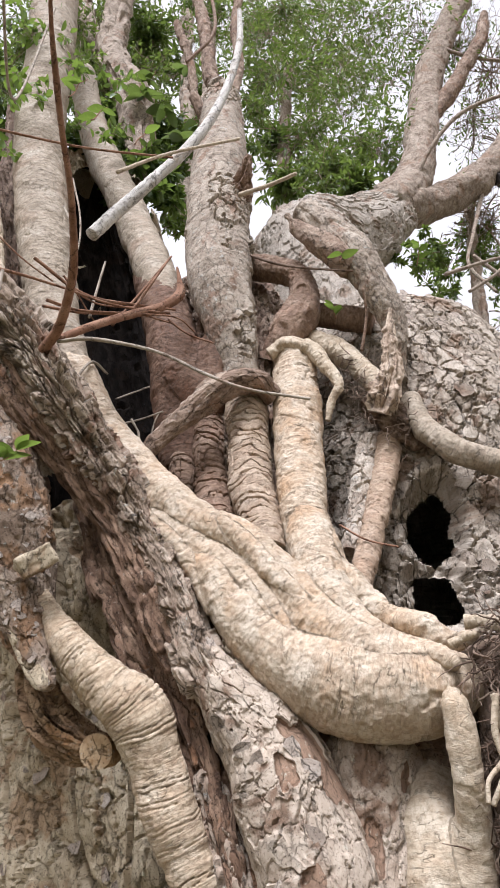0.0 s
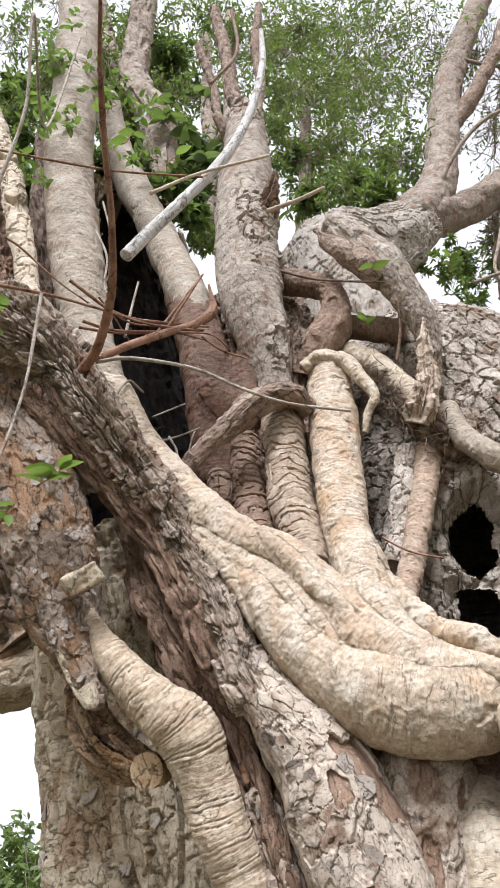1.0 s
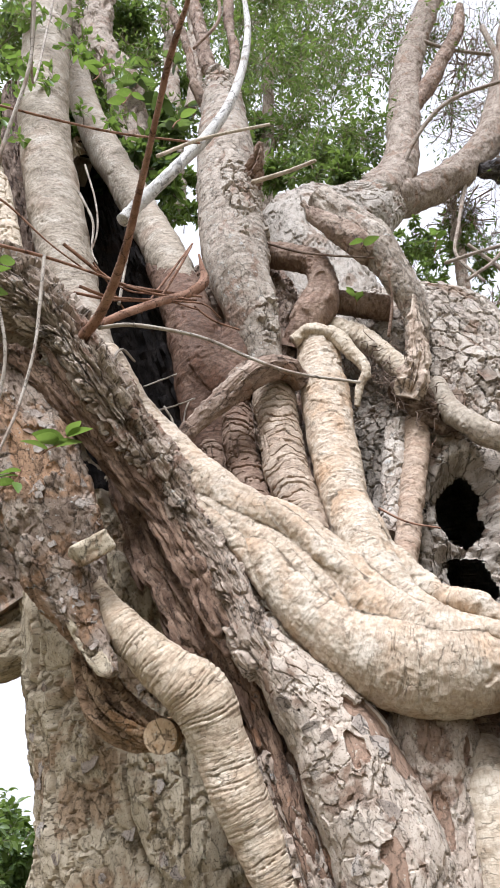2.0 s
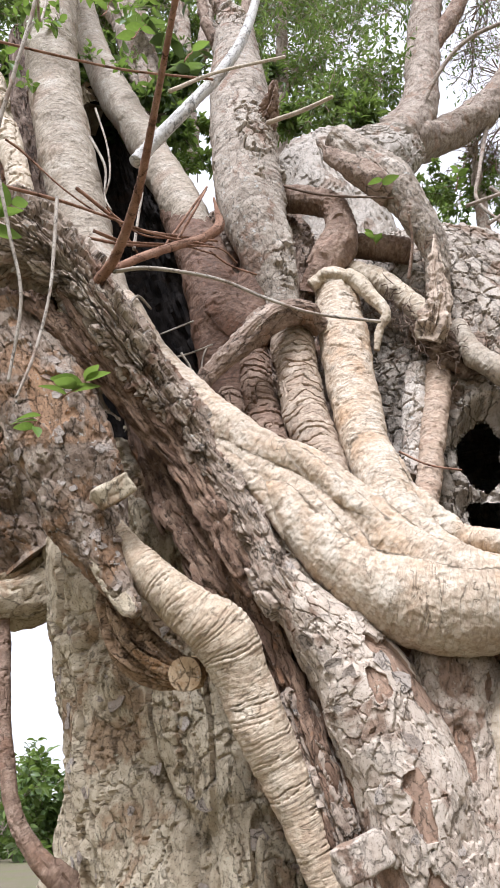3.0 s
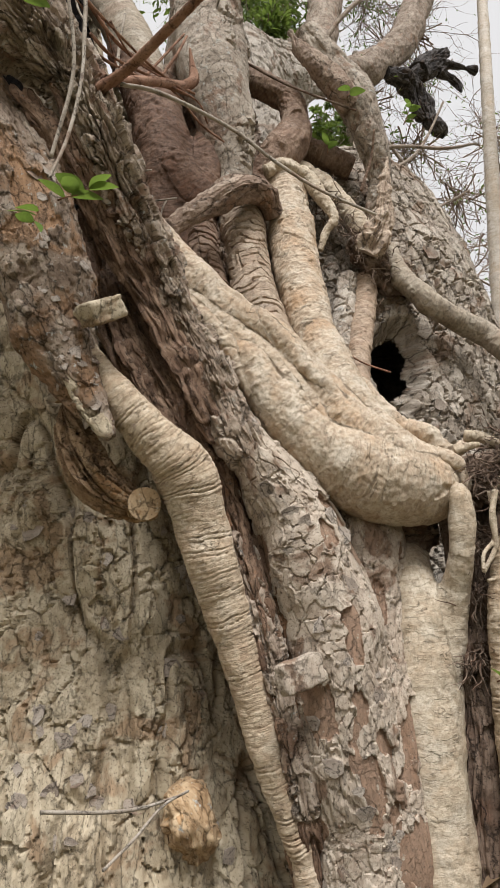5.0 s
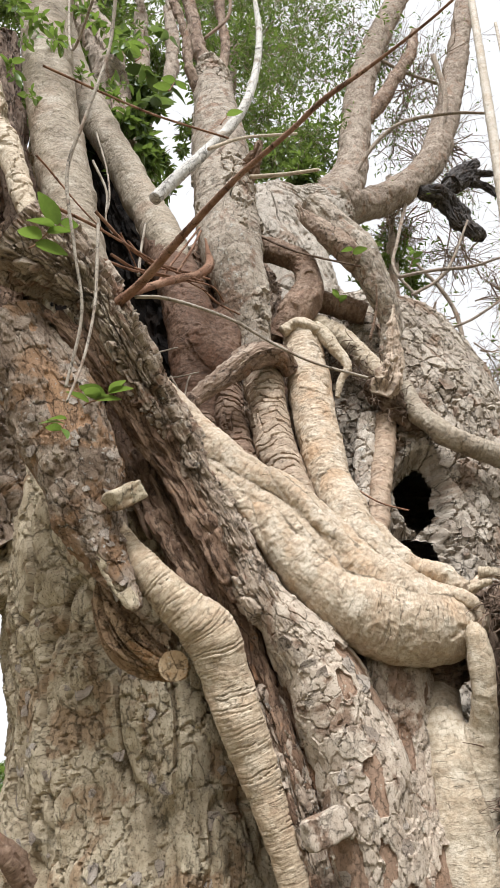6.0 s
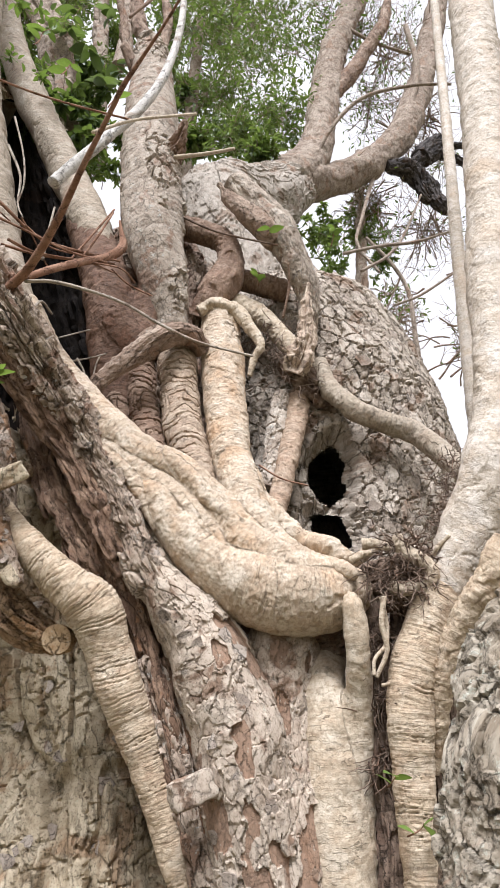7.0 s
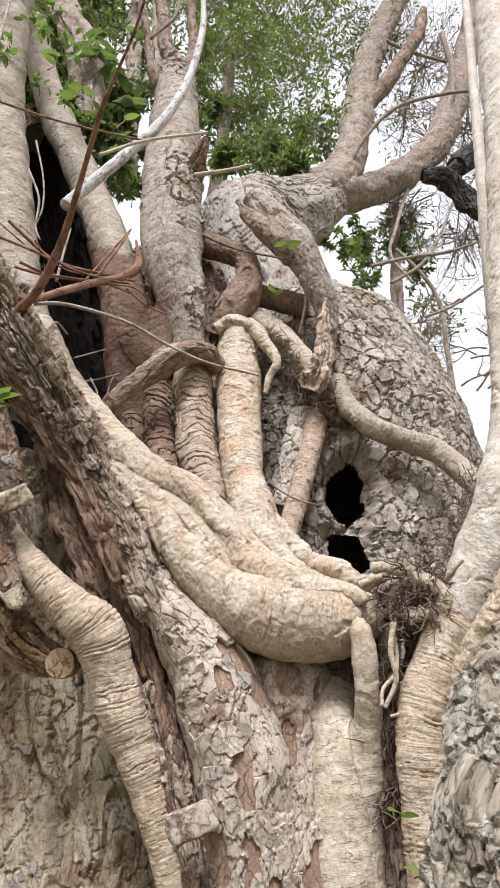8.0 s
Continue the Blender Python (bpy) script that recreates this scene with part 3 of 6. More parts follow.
def scatter_plates(owner, key, shapes, count, size, seed, test, down=(0, 0, -1)):
    """Loose bark scales as parts of owner, lying on its surface where test(p, n) holds."""
    rng = random.Random(seed)
    p, nrm, tone = SURFACES[key]
    base = base_of(owner)
    placed, tries = [], 0
    while len(placed) < count and tries < count * 60:
        tries += 1
        i = rng.randrange(len(p))
        at, n = Vector(p[i]), Vector(nrm[i])
        if n.y > -0.15 or not test(at, n):
            continue
        if any((at - q).length < size * 0.55 for q in placed):
            continue
        placed.append(at)
        y = -Vector(down)
        x = y.cross(n)
        if x.length < 0.1:
            continue
        x.normalize()
        y = n.cross(x)
        s = size * rng.uniform(0.6, 1.35)
        m = Matrix((x, y, n)).transposed().to_4x4() @ pose(0, 0, 0, rng.uniform(-4, 7), rng.uniform(-5, 5), rng.uniform(-40, 40)) @ Matrix.Diagonal((s * rng.uniform(0.8, 1.3), s * rng.uniform(0.7, 1.1), s * rng.uniform(0.35, 0.7), 1))
        ob = new("bark_scale", rng.choice(shapes))
        ob.parent = owner
        ob.matrix_basis = Matrix.Translation(at - base) @ m


def fibres(name, centres, count, length, r, material, parent, seed, label="", fall=0.6):
    """A tangle of fine rootlets around some places (x, y, z, spread)."""
    rng = random.Random(seed)
    lines = []
    for x, y, z, w in centres:
        for i in range(count):
            p = Vector((x + rng.gauss(0, w), y + rng.gauss(0, w * 0.3), z + rng.gauss(0, w)))
            d = Vector((rng.gauss(0, 1), rng.gauss(-0.25, 0.35), rng.gauss(-fall, 0.8))).normalized()
            pts, ln, rad = [(*p, r)], length * rng.uniform(0.4, 1.4), r * rng.uniform(0.5, 1.6)
            for k in range(6):
                d = (d + Vector((rng.gauss(0, 1), rng.gauss(0, 0.5), rng.gauss(-fall * 0.3, 1))) * 0.45).normalized()
                p = p + d * ln / 6
                pts.append((*p, max(rad * (1 - k / 7), 0.0006)))
            lines.append(pts)
    ob = place_under(new(name, mesh_of(name, join_tubes(lines, 5, 2), material)), parent)
    return tagged(ob, label, kind="stuff")


# ---- materials ----
class Nodes:
    """A short way to wire a material."""

    def __init__(self, name):
        self.mat = bpy.data.materials.new(name)
        self.mat.use_nodes = True
        self.n = self.mat.node_tree.nodes
        self.l = self.mat.node_tree.links
        self.bsdf = self.n["Principled BSDF"]

    def put(self, socket, value):
        if isinstance(value, bpy.types.NodeSocket):
            self.l.new(value, socket)
        else:
            socket.default_value = value

    def attr(self, name, out="Fac"):
        a = self.n.new("ShaderNodeAttribute")
        a.attribute_name = name
        return a.outputs[out]

    def stretch(self, vector, scale):
        m = self.n.new("ShaderNodeMapping")
        self.put(m.inputs["Vector"], vector)
        m.inputs["Scale"].default_value = scale
        return m.outputs["Vector"]

    def noise(self, vector, scale, detail=4.0, rough=0.55, distort=0.0):
        t = self.n.new("ShaderNodeTexNoise")
        self.put(t.inputs["Vector"], vector)
        t.inputs["Scale"].default_value, t.inputs["Detail"].default_value = scale, detail
        t.inputs["Roughness"].default_value, t.inputs["Distortion"].default_value = rough, distort
        return t.outputs["Fac"]

    def cell(self, vector, scale, feature="DISTANCE_TO_EDGE"):
        t = self.n.new("ShaderNodeTexVoronoi")
        t.feature = feature
        self.put(t.inputs["Vector"], vector)
        t.inputs["Scale"].default_value = scale
        return t.outputs["Distance"]

    def ramp(self, fac, stops):
        r = self.n.new("ShaderNodeValToRGB")
        self.put(r.inputs["Fac"], fac)
        e = r.color_ramp.elements
        while len(e) < len(stops):
            e.new(0.5)
        for el, (pos, col) in zip(e, stops):
            el.position = pos
            el.color = (*col, 1) if isinstance(col, tuple) else (col, col, col, 1)
        return r.outputs["Color"]

    def mix(self, fac, a, b, how="MIX"):
        m = self.n.new("ShaderNodeMix")
        m.data_type, m.blend_type = "RGBA", how
        self.put(m.inputs[0], fac)
        self.put(m.inputs[6], (*a, 1) if isinstance(a, tuple) else a)
        self.put(m.inputs[7], (*b, 1) if isinstance(b, tuple) else b)
        return m.outputs[2]

    def math(self, how, a, b=0.0):
        m = self.n.new("ShaderNodeMath")
        m.operation = how
        self.put(m.inputs[0], a)
        self.put(m.inputs[1], b)
        return m.outputs[0]

    def bump(self, height, distance, strength=1.0, normal=None):
        b = self.n.new("ShaderNodeBump")
        self.put(b.inputs["Height"], height)
        b.inputs["Distance"].default_value, b.inputs["Strength"].default_value = distance, strength
        if normal is not None:
            self.put(b.inputs["Normal"], normal)
        return b.outputs["Normal"]

    def done(self, colour, rough, normal=None, specular=0.25):
        self.put(self.bsdf.inputs["Base Color"], colour)
        self.put(self.bsdf.inputs["Roughness"], rough)
        self.bsdf.inputs["Specular IOR Level"].default_value = specular
        if normal is not None:
            self.put(self.bsdf.inputs["Normal"], normal)
        return self.mat


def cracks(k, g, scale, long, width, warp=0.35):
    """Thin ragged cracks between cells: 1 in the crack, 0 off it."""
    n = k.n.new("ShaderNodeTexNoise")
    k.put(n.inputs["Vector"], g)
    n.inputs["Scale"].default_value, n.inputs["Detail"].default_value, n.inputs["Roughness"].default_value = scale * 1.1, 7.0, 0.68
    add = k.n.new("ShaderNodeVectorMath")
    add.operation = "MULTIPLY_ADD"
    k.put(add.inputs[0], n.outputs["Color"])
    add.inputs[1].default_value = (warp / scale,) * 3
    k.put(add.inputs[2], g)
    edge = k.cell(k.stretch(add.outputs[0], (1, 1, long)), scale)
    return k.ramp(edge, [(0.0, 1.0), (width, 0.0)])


def skin_material(name, dark, mid, light, blush, lines=0.5, ring_scale=300.0, across=26.0, ring_bump=0.005):
    """Fig bark: tan, with fine rings, rosy and grey stains, pores and small cracks."""
    k = Nodes(name)
    g = k.attr("grain", "Vector")
    big = k.noise(g, 6.0, 6.0, 0.65)
    mid_n = k.noise(k.stretch(g, (1, 1, 2.2)), 34.0, 6.0, 0.65, 0.5)
    rings = k.noise(k.stretch(g, (across, across, ring_scale)), 1.0, 4.0, 0.6, 0.25)
    fine = k.noise(k.stretch(g, (1, 1, 2.5)), 330.0, 4.0, 0.65)
    base = k.ramp(mid_n, [(0.28, dark), (0.5, mid), (0.72, light)])
    base = k.mix(k.ramp(big, [(0.5, 0.0), (0.68, 0.8)]), base, blush)
    grey = k.ramp(k.noise(g, 10.0, 7.0, 0.7), [(0.5, 0.0), (0.62, 0.7)])
    base = k.mix(grey, base, (light[0] * 1.04, light[1] * 1.06, light[2] * 1.10))
    mottle = k.ramp(k.noise(g, 95.0, 5.0, 0.7), [(0.36, 0.55), (0.52, 0.0)])
    base = k.mix(mottle, base, tuple(c * 0.75 for c in dark))
    line = k.ramp(rings, [(0.30, 1.0), (0.43, 0.0)])
    base = k.mix(k.math("MULTIPLY", line, lines), base, tuple(c * 0.40 for c in dark))
    where = k.ramp(k.noise(g, 13.0, 4.0, 0.6), [(0.42, 0.0), (0.56, 1.0)])
    bent = k.noise(k.stretch(g, (9, 9, 34)), 1.0, 4.0, 0.55, 0.5)
    thin = k.ramp(k.math("ABSOLUTE", k.math("SUBTRACT", bent, 0.5)), [(0.0, 1.0), (0.010, 0.0)])
    crack = k.math("MULTIPLY", thin, where)
    base = k.mix(k.math("MULTIPLY", crack, 0.45), base, tuple(c * 0.25 for c in dark))
    base = k.mix(k.ramp(k.attr("tone"), [(0.15, 0.0), (0.85, 0.35)]), base, tuple(c * 0.72 for c in mid))
    n = k.bump(rings, ring_bump, 0.9)
    n = k.bump(k.cell(k.stretch(g, (1, 1, 1.7)), 150.0, "F1"), 0.003, 0.25, n)
    n = k.bump(fine, 0.0025, 0.7, n)
    n = k.bump(mid_n, 0.005, 0.5, n)
    n = k.bump(k.math("SUBTRACT", 1.0, crack), 0.004, 0.8, n)
    return k.done(base, 0.75, n, 0.3)


def bark_material(name, dark, mid, light, inner, lichen=(0.46, 0.46, 0.41), lichen_at=0.6, long=1.0, bump=1.0, warm=0.0, fine_cracks=0.8, loose=False):
    """Old plated bark: each plate its own tone, weathered grey, brown where it flaked, spots of lichen."""
    k = Nodes(name)
    g = k.attr("grain", "Vector")
    s = k.stretch(g, (1, 1, long))
    tone = k.attr("tone")
    if loose:
        # a piece of its own: its own coordinates, shifted by chance
        info = k.n.new("ShaderNodeObjectInfo")
        tone = info.outputs["Random"]
        tex = k.n.new("ShaderNodeTexCoord")
        shift = k.n.new("ShaderNodeVectorMath")
        shift.operation = "MULTIPLY_ADD"
        k.put(shift.inputs[0], tex.outputs["Object"])
        shift.inputs[1].default_value = (0.06, 0.06, 0.06)
        k.put(shift.inputs[2], tone)
        g = shift.outputs[0]
        s = g
    mid_n = k.noise(s, 30.0, 7.0, 0.7, 0.4)
    base = k.ramp(k.math("ADD", k.math("MULTIPLY", mid_n, 0.74), k.math("MULTIPLY", tone, 0.25)), [(0.30, dark), (0.46, mid), (0.66, light)])
    flake = k.ramp(k.noise(g, 6.5, 5.0, 0.6, 0.5), [(0.55 - warm, 0.0), (0.61 - warm, 0.85)])
    base = k.mix(flake, base, k.ramp(k.noise(s, 60.0, 5.0), [(0.3, tuple(c * 0.55 for c in inner)), (0.7, inner)]))
    bare = k.ramp(tone, [(0.98, 0.0), (1.0, 0.9)])
    base = k.mix(bare, base, k.ramp(k.noise(s, 80.0, 5.0), [(0.3, tuple(c * 0.8 for c in inner)), (0.7, tuple(c * 1.25 for c in inner))]))
    spots = k.ramp(k.noise(g, 46.0, 7.0, 0.75), [(lichen_at, 0.0), (lichen_at + 0.05, 0.85)])
    base = k.mix(spots, base, lichen)
    specks = k.ramp(k.noise(g, 170.0, 4.0, 0.65), [(0.32, 0.8), (0.45, 0.0)])
    base = k.mix(specks, base, tuple(c * 0.4 for c in dark))
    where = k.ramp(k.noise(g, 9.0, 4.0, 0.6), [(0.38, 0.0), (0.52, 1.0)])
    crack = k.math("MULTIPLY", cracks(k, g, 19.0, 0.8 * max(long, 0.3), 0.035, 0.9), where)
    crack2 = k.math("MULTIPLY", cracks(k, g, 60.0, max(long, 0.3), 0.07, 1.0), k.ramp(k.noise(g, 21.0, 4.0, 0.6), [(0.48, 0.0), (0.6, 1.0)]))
    # Bump leaves the cracks pale, so the shade of their depth is coloured in.
    crack_shade = k.math("MAXIMUM", crack, k.math("MULTIPLY", crack2, 0.55))
    base = k.mix(k.math("MULTIPLY", crack_shade, fine_cracks), base, tuple(c * 0.22 for c in dark))
    n = k.bump(k.math("SUBTRACT", 1.0, crack_shade), 0.006 * bump, 0.7)
    n = k.bump(mid_n, 0.005 * bump, 0.6, n)
    n = k.bump(k.noise(s, 170.0, 6.0, 0.75), 0.004 * bump, 0.9, n)
    return k.done(base, 0.88, n, 0.15)


def leaf_material(name, low, high, gloss=0.42):
    k = Nodes(name)
    info = k.n.new("ShaderNodeObjectInfo")
    geo = k.n.new("ShaderNodeNewGeometry")
    rnd = k.math("FRACT", k.math("ADD", info.outputs["Random"], geo.outputs["Random Per Island"]))
    base = k.mix(rnd, low, high)
    tex = k.n.new("ShaderNodeTexCoord")
    base = k.mix(k.ramp(k.noise(tex.outputs["Object"], 45.0, 3.0), [(0.4, 0.0), (0.75, 0.4)]), base, tuple(min(1.0, c * 1.5) for c in high))
    k.done(base, gloss, None, 0.4)
    thin = k.n.new("ShaderNodeBsdfTranslucent")
    k.l.new(k.mix(0.5, base, (0.30, 0.42, 0.06)), thin.inputs["Color"])
    both = k.n.new("ShaderNodeMixShader")
    both.inputs[0].default_value = 0.38
    k.l.new(k.bsdf.outputs[0], both.inputs[1])
    k.l.new(thin.outputs[0], both.inputs[2])
    k.l.new(both.outputs[0], k.n["Material Output"].inputs["Surface"])
    return k.mat


def ground_material(name):
    k = Nodes(name)
    tex = k.n.new("ShaderNodeTexCoord")
    p = tex.outputs["Object"]
    base = k.ramp(k.noise(p, 0.8, 6.0, 0.6), [(0.35, (0.14, 0.115, 0.08)), (0.58, (0.13, 0.12, 0.065)), (0.72, (0.12, 0.15, 0.05))])
    base = k.mix(k.ramp(k.noise(p, 14.0, 5.0, 0.7), [(0.45, 0.0), (0.7, 0.6)]), base, (0.18, 0.15, 0.105))
    return k.done(base, 0.95, k.bump(k.noise(p, 22.0, 6.0, 0.7), 0.03, 0.8), 0.1)


SKIN = skin_material("fig_bark", (0.30, 0.21, 0.135), (0.52, 0.41, 0.29), (0.64, 0.555, 0.425), (0.50, 0.31, 0.165), 0.20, 190.0, 7.0, 0.003)
SKIN_RINGED = skin_material("ringed_fig_bark", (0.29, 0.20, 0.125), (0.52, 0.405, 0.275), (0.64, 0.54, 0.395), (0.48, 0.325, 0.205), 0.45, 200.0, 5.0, 0.003)
SKIN_GREY = skin_material("grey_fig_bark", (0.30, 0.225, 0.145), (0.51, 0.415, 0.295), (0.635, 0.55, 0.415), (0.50, 0.36, 0.23), 0.10, 110.0, 5.0, 0.0007)
SKIN_BROWN = skin_material("brown_branch_bark", (0.12, 0.072, 0.046), (0.25, 0.16, 0.105), (0.38, 0.275, 0.19), (0.27, 0.14, 0.08), 0.5, 180.0, 10.0)
SKIN_CRACKED = skin_material("cracked_root_bark", (0.22, 0.15, 0.10), (0.42, 0.32, 0.225), (0.56, 0.455, 0.335), (0.40, 0.255, 0.16), 0.5, 170.0, 5.0, 0.004)
SKIN_RUST = skin_material("rosy_root_bark", (0.22, 0.14, 0.09), (0.385, 0.28, 0.19), (0.51, 0.40, 0.29), (0.39, 0.24, 0.15), 0.3, 170.0, 7.0, 0.003)
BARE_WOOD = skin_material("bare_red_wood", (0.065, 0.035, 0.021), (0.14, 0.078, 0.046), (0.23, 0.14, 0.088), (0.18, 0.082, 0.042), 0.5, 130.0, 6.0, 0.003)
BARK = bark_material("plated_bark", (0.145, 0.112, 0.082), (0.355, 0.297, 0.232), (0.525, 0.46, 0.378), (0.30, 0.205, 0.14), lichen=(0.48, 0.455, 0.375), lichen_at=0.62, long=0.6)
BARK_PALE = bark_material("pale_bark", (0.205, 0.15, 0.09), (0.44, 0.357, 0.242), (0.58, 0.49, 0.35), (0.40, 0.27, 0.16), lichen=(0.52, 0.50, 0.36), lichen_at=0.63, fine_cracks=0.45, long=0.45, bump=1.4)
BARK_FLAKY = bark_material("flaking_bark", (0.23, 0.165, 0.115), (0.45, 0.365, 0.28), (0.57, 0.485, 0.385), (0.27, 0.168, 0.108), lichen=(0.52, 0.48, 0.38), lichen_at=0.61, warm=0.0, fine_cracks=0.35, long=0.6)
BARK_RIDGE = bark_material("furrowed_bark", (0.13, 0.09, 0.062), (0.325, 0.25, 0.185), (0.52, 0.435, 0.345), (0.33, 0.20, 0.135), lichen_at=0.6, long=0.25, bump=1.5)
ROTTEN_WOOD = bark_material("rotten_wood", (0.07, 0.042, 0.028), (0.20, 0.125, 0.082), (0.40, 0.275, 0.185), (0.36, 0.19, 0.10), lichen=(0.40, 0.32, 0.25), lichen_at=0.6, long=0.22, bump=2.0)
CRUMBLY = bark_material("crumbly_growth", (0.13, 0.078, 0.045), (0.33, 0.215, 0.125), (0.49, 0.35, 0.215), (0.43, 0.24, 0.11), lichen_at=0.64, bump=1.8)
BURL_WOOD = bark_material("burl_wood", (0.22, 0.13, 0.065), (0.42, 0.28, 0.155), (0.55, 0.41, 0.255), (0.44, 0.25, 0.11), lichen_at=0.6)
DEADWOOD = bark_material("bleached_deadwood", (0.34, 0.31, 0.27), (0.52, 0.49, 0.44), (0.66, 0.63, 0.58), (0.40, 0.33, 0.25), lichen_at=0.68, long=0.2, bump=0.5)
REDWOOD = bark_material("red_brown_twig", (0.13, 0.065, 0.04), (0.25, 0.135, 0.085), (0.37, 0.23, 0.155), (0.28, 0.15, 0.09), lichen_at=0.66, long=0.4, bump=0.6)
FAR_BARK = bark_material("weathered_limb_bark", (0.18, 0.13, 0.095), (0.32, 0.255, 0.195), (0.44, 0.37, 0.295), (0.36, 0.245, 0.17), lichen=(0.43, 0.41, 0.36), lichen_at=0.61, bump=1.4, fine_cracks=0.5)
PALE_STEM = skin_material("pale_stem_bark", (0.36, 0.29, 0.205), (0.53, 0.455, 0.36), (0.66, 0.595, 0.50), (0.52, 0.40, 0.28), 0.12, 150.0, 6.0, 0.001)
# Brown of the root fibres; also the shade colour of fillers in dark gaps.
DARK_FIBRE = bark_material("fibre_and_gap_shade", (0.06, 0.04, 0.028), (0.15, 0.103, 0.073), (0.28, 0.21, 0.155), (0.20, 0.12, 0.08), lichen_at=0.7, long=0.3)
LEAF = leaf_material("small_leaf", (0.035, 0.065, 0.018), (0.13, 0.175, 0.045))
LEAF_BIG = leaf_material("broad_leaf", (0.065, 0.12, 0.022), (0.15, 0.235, 0.048))
# Darker copy of the small leaf, with shade put into its green.
LEAF_SHADE = leaf_material("shaded_small_leaf", (0.03, 0.055, 0.02), (0.085, 0.125, 0.035))
LEAF_DARK = leaf_material("dark_leaf", (0.03, 0.055, 0.025), (0.06, 0.09, 0.035))
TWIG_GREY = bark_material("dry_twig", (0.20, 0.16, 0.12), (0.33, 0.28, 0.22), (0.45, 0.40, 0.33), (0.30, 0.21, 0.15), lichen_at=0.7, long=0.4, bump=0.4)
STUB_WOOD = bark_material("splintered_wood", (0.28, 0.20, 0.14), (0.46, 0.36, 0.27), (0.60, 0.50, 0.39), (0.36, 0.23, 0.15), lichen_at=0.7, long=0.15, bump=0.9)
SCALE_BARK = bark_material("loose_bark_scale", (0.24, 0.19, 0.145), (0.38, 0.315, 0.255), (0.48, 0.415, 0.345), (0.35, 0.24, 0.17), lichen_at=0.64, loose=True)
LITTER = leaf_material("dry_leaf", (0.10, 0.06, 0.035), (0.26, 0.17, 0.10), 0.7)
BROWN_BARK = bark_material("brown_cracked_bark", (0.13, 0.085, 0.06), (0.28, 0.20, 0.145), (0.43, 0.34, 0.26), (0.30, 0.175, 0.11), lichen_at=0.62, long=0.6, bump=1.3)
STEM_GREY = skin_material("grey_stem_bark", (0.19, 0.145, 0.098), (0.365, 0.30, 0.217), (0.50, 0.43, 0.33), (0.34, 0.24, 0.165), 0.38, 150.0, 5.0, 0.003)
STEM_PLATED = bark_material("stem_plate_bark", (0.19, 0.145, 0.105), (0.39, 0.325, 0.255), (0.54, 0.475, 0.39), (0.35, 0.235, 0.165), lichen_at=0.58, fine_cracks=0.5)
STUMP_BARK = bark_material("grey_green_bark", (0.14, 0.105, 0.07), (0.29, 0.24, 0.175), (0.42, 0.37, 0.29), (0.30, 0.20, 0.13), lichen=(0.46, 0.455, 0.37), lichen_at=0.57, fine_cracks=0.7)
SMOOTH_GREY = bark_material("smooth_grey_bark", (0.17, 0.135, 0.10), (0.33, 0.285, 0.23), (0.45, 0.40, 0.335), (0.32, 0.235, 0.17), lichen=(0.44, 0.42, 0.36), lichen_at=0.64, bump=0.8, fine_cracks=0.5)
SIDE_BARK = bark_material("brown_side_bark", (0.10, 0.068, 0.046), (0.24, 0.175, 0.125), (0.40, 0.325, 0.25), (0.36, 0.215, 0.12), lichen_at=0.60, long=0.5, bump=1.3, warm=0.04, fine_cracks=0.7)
# Rotten wood taken down to near black: the hollow's shade is in the colour.
HOLLOW = bark_material("hollow_wood_shade", (0.008, 0.006, 0.005), (0.022, 0.017, 0.014), (0.05, 0.04, 0.033), (0.04, 0.026, 0.018), lichen=(0.06, 0.05, 0.04), lichen_at=0.72, long=0.3)
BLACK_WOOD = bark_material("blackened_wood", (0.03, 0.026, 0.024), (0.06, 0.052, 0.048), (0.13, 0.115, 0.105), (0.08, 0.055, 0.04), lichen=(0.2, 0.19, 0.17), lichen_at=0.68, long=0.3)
GROUND = ground_material("leaf_litter_ground")

# ---- centre lines: x, y, z, radius in metres ----
FIG_STEM = [(-1.332, 2.511, 6.728, 0.150), (-1.186, 2.384, 5.651, 0.136), (-1.090, 2.269, 4.847, 0.128), (-0.997, 2.191, 4.313, 0.120), (-0.890, 2.135, 3.847, 0.113), (-0.787, 2.096, 3.432, 0.106), (-0.707, 2.061, 3.153, 0.096), (-0.583, 2.023, 2.878, 0.083), (-0.469, 1.987, 2.667, 0.073)]
FIG_ELBOW = [(-0.138, 1.864, 2.228, 0.039), (-0.094, 1.829, 2.156, 0.05), (-0.048, 1.819, 2.074, 0.063), (0.019, 1.814, 1.989, 0.073), (0.109, 1.807, 1.915, 0.089), (0.212, 1.804, 1.872, 0.117), (0.322, 1.795, 1.849, 0.119), (0.42, 1.788, 1.849, 0.105), (0.48, 1.788, 1.86, 0.081)]
FIG_LOBE = [(-0.617, 2.02, 2.947, 0.083), (-0.501, 1.992, 2.724, 0.081), (-0.399, 1.964, 2.571, 0.087), (-0.306, 1.928, 2.46, 0.084), (-0.211, 1.889, 2.374, 0.071), (-0.122, 1.861, 2.308, 0.061), (-0.028, 1.851, 2.258, 0.06), (0.054, 1.839, 2.178, 0.064), (0.13, 1.822, 2.076, 0.072), (0.21, 1.81, 1.981, 0.088), (0.307, 1.791, 1.911, 0.096), (0.401, 1.778, 1.886, 0.081)]
FIG_MID = [(-0.251, 1.87, 2.339, 0.036), (-0.162, 1.856, 2.267, 0.043), (-0.078, 1.836, 2.184, 0.048), (0.002, 1.819, 2.098, 0.051), (0.078, 1.801, 2.015, 0.047)]
